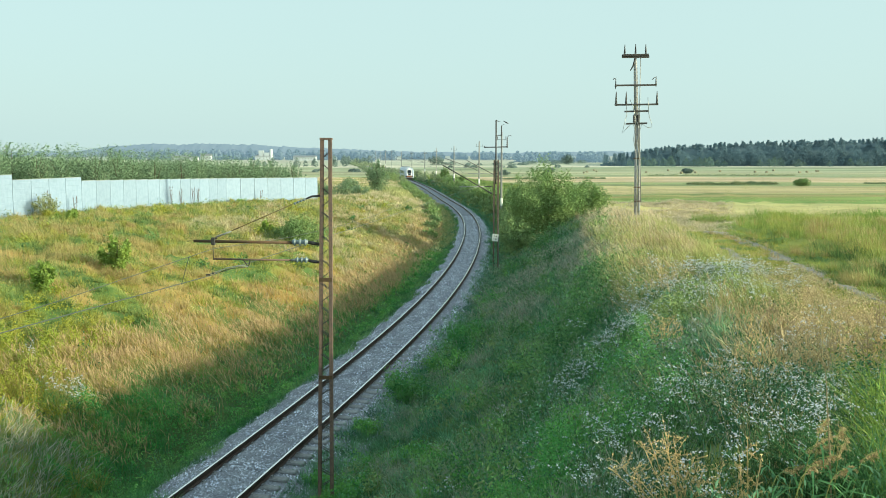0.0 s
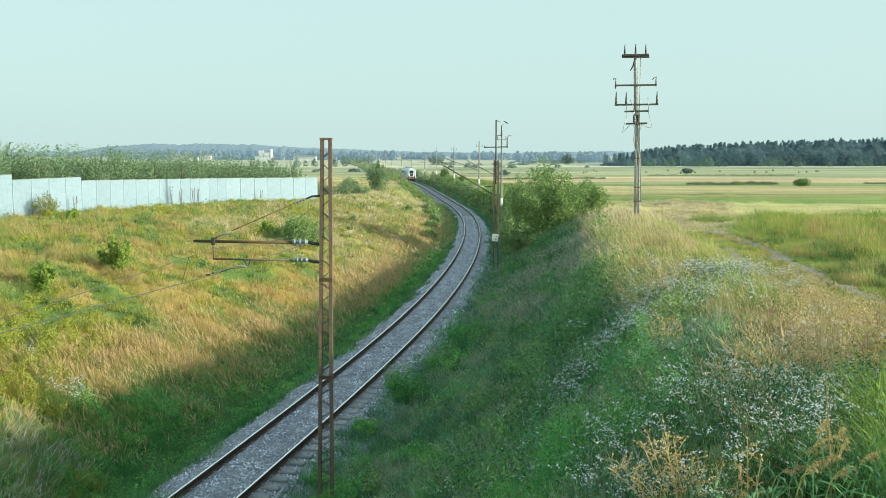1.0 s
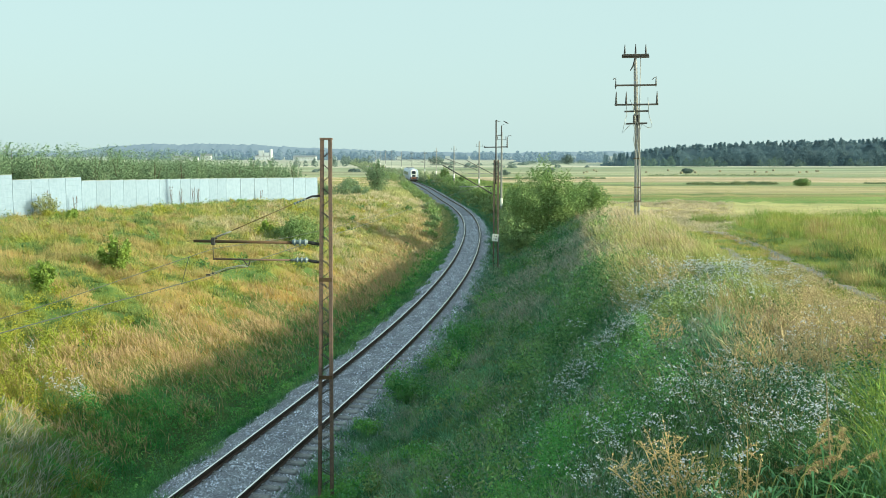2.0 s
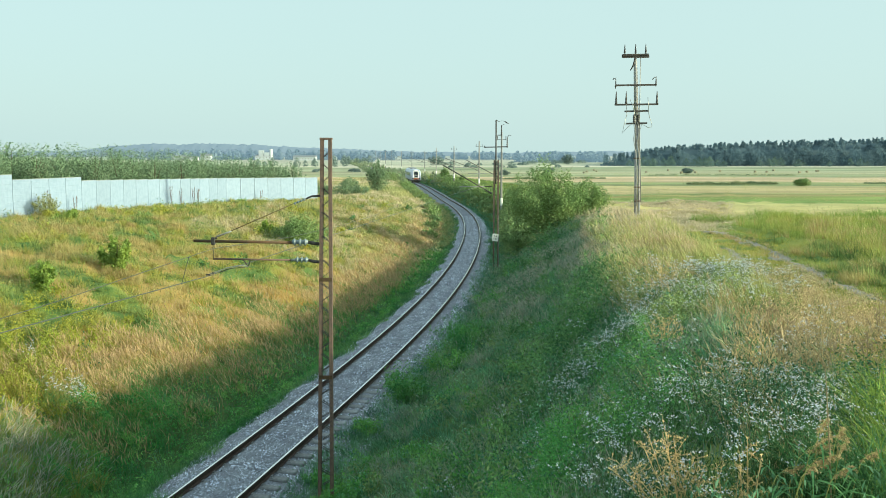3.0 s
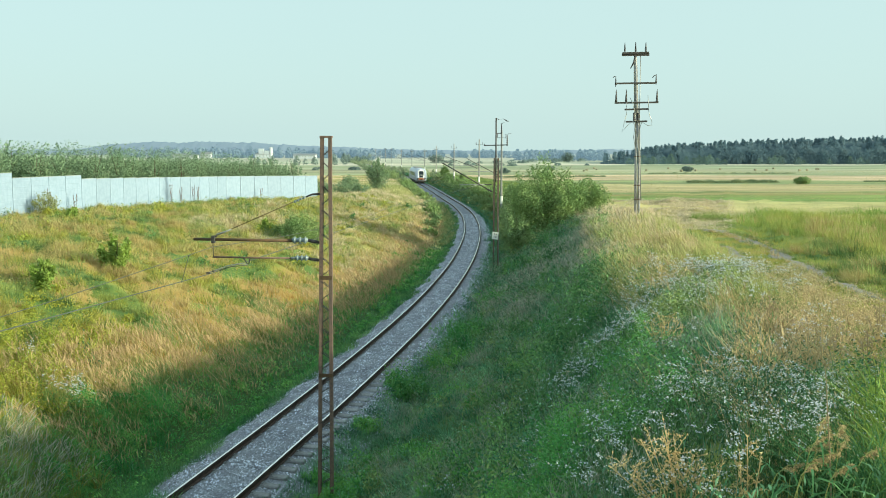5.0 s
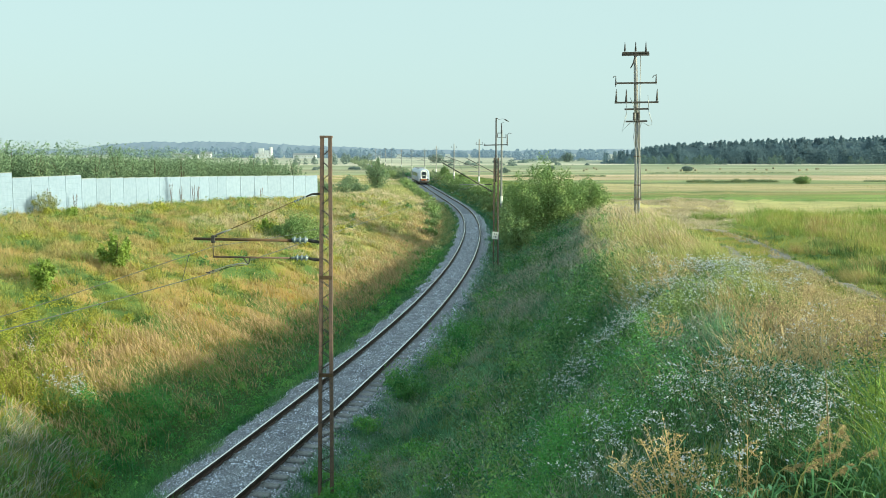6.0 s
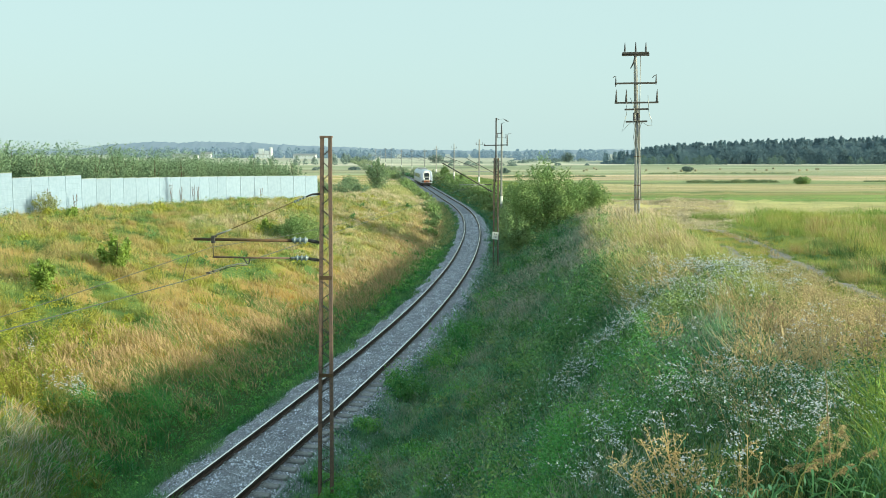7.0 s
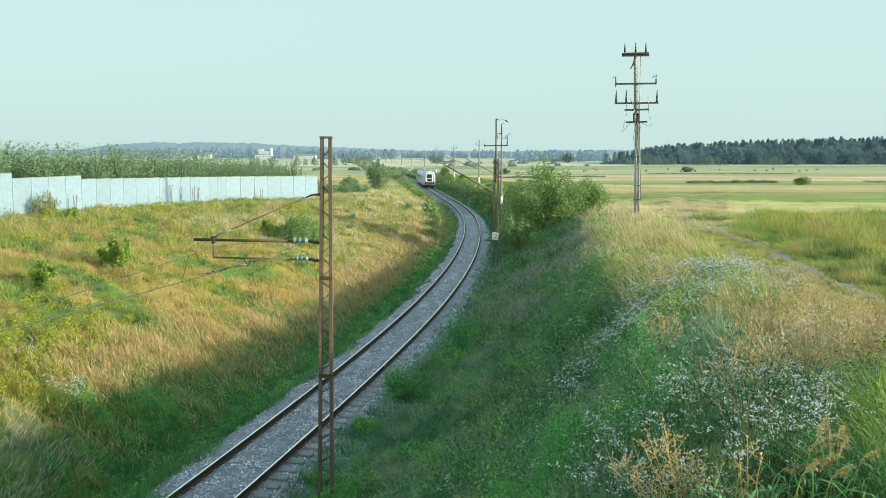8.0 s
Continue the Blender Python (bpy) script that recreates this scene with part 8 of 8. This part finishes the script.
def rail_car(lead):
    """A car of the railcar set, its front towards -y, its origin on the rails."""
    L, W, H = 25.0, 1.42, 4.05
    car = thing("railcar", pose(0, 0, 0), "white diesel railcar with dark windscreen and orange red lower front", "train")
    # body shell by sections along its length; the nose rakes back
    sec = [(-0.96, 0.75), (-1.0, 1.2), (-1.0, 2.6), (-0.96, 3.2), (-0.78, 3.75), (-0.4, 4.0), (0.4, 4.0), (0.78, 3.75), (0.96, 3.2), (1.0, 2.6), (1.0, 1.2), (0.96, 0.75)]
    stations = [(0.0, 0.80, 0.62), (0.25, 0.90, 0.78), (0.7, 0.96, 0.92), (1.4, 0.99, 0.99), (2.2, 1, 1), (L - 0.3, 1, 1), (L, 0.97, 0.99)] if lead else [(0, 0.97, 0.99), (0.3, 1, 1), (L - 0.3, 1, 1), (L, 0.97, 0.99)]
    bm = bmesh.new()
    rows = []
    for y, ws, hs in stations:
        rows.append([bm.verts.new((x * W * ws, y + (max(z - 1.6, 0) * 0.28 * (1 - min(y / 2.2, 1)) if lead else 0), 0.75 + (z - 0.75) * (1 if z < 2.6 else 1 - (1 - hs) * (z - 2.6) / 1.4 * 0.4))) for x, z in sec])
    k = len(sec)
    for r0, r1 in zip(rows, rows[1:]):
        for i in range(k):
            bm.faces.new((r0[i], r1[i], r1[(i + 1) % k], r0[(i + 1) % k]))
    bm.faces.new(rows[0])
    bm.faces.new(rows[-1][::-1])
    bmesh.ops.recalc_face_normals(bm, faces=bm.faces[:])
    part("body", bm, M_BODY, car)
    if lead:
        # windscreen and dark mask, blue arch, red lower front
        def plate(name, mat, xs, label, y0=-0.03):
            b = bmesh.new()
            f0 = [b.verts.new((x, y0 + max(z - 1.6, 0) * 0.28, z)) for x, z in xs]
            f1 = [b.verts.new((x, y0 + 0.2 + max(z - 1.6, 0) * 0.28, z)) for x, z in xs]
            q = len(xs)
            b.faces.new(f0)
            b.faces.new(f1[::-1])
            for i in range(q):
                b.faces.new((f0[i], f1[i], f1[(i + 1) % q], f0[(i + 1) % q]))
            bmesh.ops.recalc_face_normals(b, faces=b.faces[:])
            return part(name, b, mat, car, label)
        plate("front_mask", M_BLUE, [(-0.95, 1.35), (0.95, 1.35), (1.05, 2.0), (1.05, 2.9), (0.85, 3.5), (0.45, 3.8), (-0.45, 3.8), (-0.85, 3.5), (-1.05, 2.9), (-1.05, 2.0)], "blue violet front mask", -0.03)
        plate("windscreen_arch", M_WHITE, [(-0.74, 1.4), (0.74, 1.4), (0.84, 2.2), (0.84, 3.05), (0.64, 3.55), (0.35, 3.78), (-0.35, 3.78), (-0.64, 3.55), (-0.84, 3.05), (-0.84, 2.2)], "white arch round the windscreen", -0.05)
        plate("windscreen", M_GLASS, [(-0.58, 2.28), (0.58, 2.28), (0.60, 2.95), (0.46, 3.28), (-0.46, 3.28), (-0.60, 2.95)], "dark windscreen", -0.08)
        plate("lower_window", M_GLASS, [(-0.50, 1.55), (0.50, 1.55), (0.57, 2.14), (-0.57, 2.14)], "dark panel below the windscreen", -0.08)
        b = bmesh.new()
        spin(b, [(0.10, 0), (0.12, 0.04), (0.08, 0.1)], (0, 0.42, 3.52), (0, -1, 0), 12)
        part("top_light", b, M_LAMP, car, "white light above the windscreen")
        plate("front_panel", M_RED, [(-0.62, 0.85), (0.62, 0.85), (0.62, 1.38), (-0.62, 1.38)], "orange red lower front panel", -0.07)
        for s in (-0.62, 0.62):
            b = bmesh.new()
            spin(b, [(0.06, 0), (0.075, 0.04), (0.05, 0.09)], (s, -0.02, 1.62), (0, -1, 0), 12)
            part("headlight", b, M_LAMP, car, "lit white headlight")
            b = bmesh.new()
            spin(b, [(0.09, 0), (0.09, 0.45), (0.22, 0.46), (0.22, 0.52), (0.15, 0.54)], (s * 1.4, 0.15, 1.05), (0, -1, 0), 12)
            part("buffer", b, M_UNDER, car)
        b = bmesh.new()
        box(b, (0, 0.25, 0.55), (2.3, 0.4, 0.55), bevel=0.08)
        part("snow_plough", b, M_UNDER, car)
        b = bmesh.new()
        box(b, (0, -0.15, 1.0), (0.3, 0.5, 0.25), bevel=0.04)
        part("coupler", b, M_UNDER, car)
    for s in (-1, 1):
        b = bmesh.new()
        box(b, (s * (W + 0.002), L / 2 + 0.6, 2.45), (0.02, L - 3.4, 0.95), bevel=0.008)
        band = part("window_band", b, M_GLASS, car, "dark window band")
        for j in range(9):
            b = bmesh.new()
            box(b, (s * (W + 0.012), 3.2 + j * 2.35, 2.45), (0.02, 0.16, 0.97))
            part("mullion", b, M_BODY, band)
        for yd in (3.0, L - 3.5):
            b = bmesh.new()
            box(b, (s * (W + 0.008), yd, 1.95), (0.03, 1.3, 2.1), bevel=0.01)
            part("door", b, M_BLUE, car, "blue grey sliding door")
        b = bmesh.new()
        box(b, (s * (W - 0.03), L / 2, 0.62), (0.08, L - 5, 0.4), bevel=0.02)
        part("skirt", b, M_UNDER, car)
    for yb in (3.2, L - 3.2):
        for dy in (-1.1, 1.1):
            for s in (-0.75, 0.75):
                b = bmesh.new()
                spin(b, [(0.38, -0.07), (0.44, -0.06), (0.42, 0.05), (0.2, 0.07)], (s, yb + dy, 0.42), (1 if s > 0 else -1, 0, 0), 18)
                part("wheel", b, M_UNDER, car)
        b = bmesh.new()
        box(b, (0, yb, 0.5), (1.9, 2.9, 0.35), bevel=0.05)
        part("bogie_frame", b, M_UNDER, car)
    b = bmesh.new()
    box(b, (0, L * 0.45, 4.1), (1.6, 6.0, 0.3), bevel=0.08)
    part("roof_unit", b, M_GALV, car)
    b = bmesh.new()
    box(b, (0, L * 0.8, 4.1), (1.5, 3.0, 0.28), bevel=0.08)
    part("roof_unit", b, M_GALV, car)
    # the low-built body: a little under four metres over the rails
    for c in car.children_recursive:
        if not c.name.startswith(("wheel", "headlight", "buffer")):
            c.data.transform(Matrix.Diagonal((0.97, 1, 0.89, 1)))
    return car


FRONT = curve([(0, 281.5), (2, 263.2), (4, 244.8), (6, 226.4), (8, 208.0)])


def car_pose(y_front, back):
    """The car's pose with its two bogies on the track; back: metres behind the front of the train."""
    a, b = track_frame(y_front + back + 3.2)[0], track_frame(y_front + back + 21.8)[0]
    d = (b - a).normalized()
    turn = Matrix.Rotation(math.atan2(d.y, d.x) - math.pi / 2, 4, "Z")
    return Matrix.Translation(a - d * 3.2) @ turn


lead_car = rail_car(True)


def motions():
    walk(lead_car, [(t, car_pose(float(FRONT(t)), 0)) for t in np.arange(0, 8.01, 0.5)])


motions()
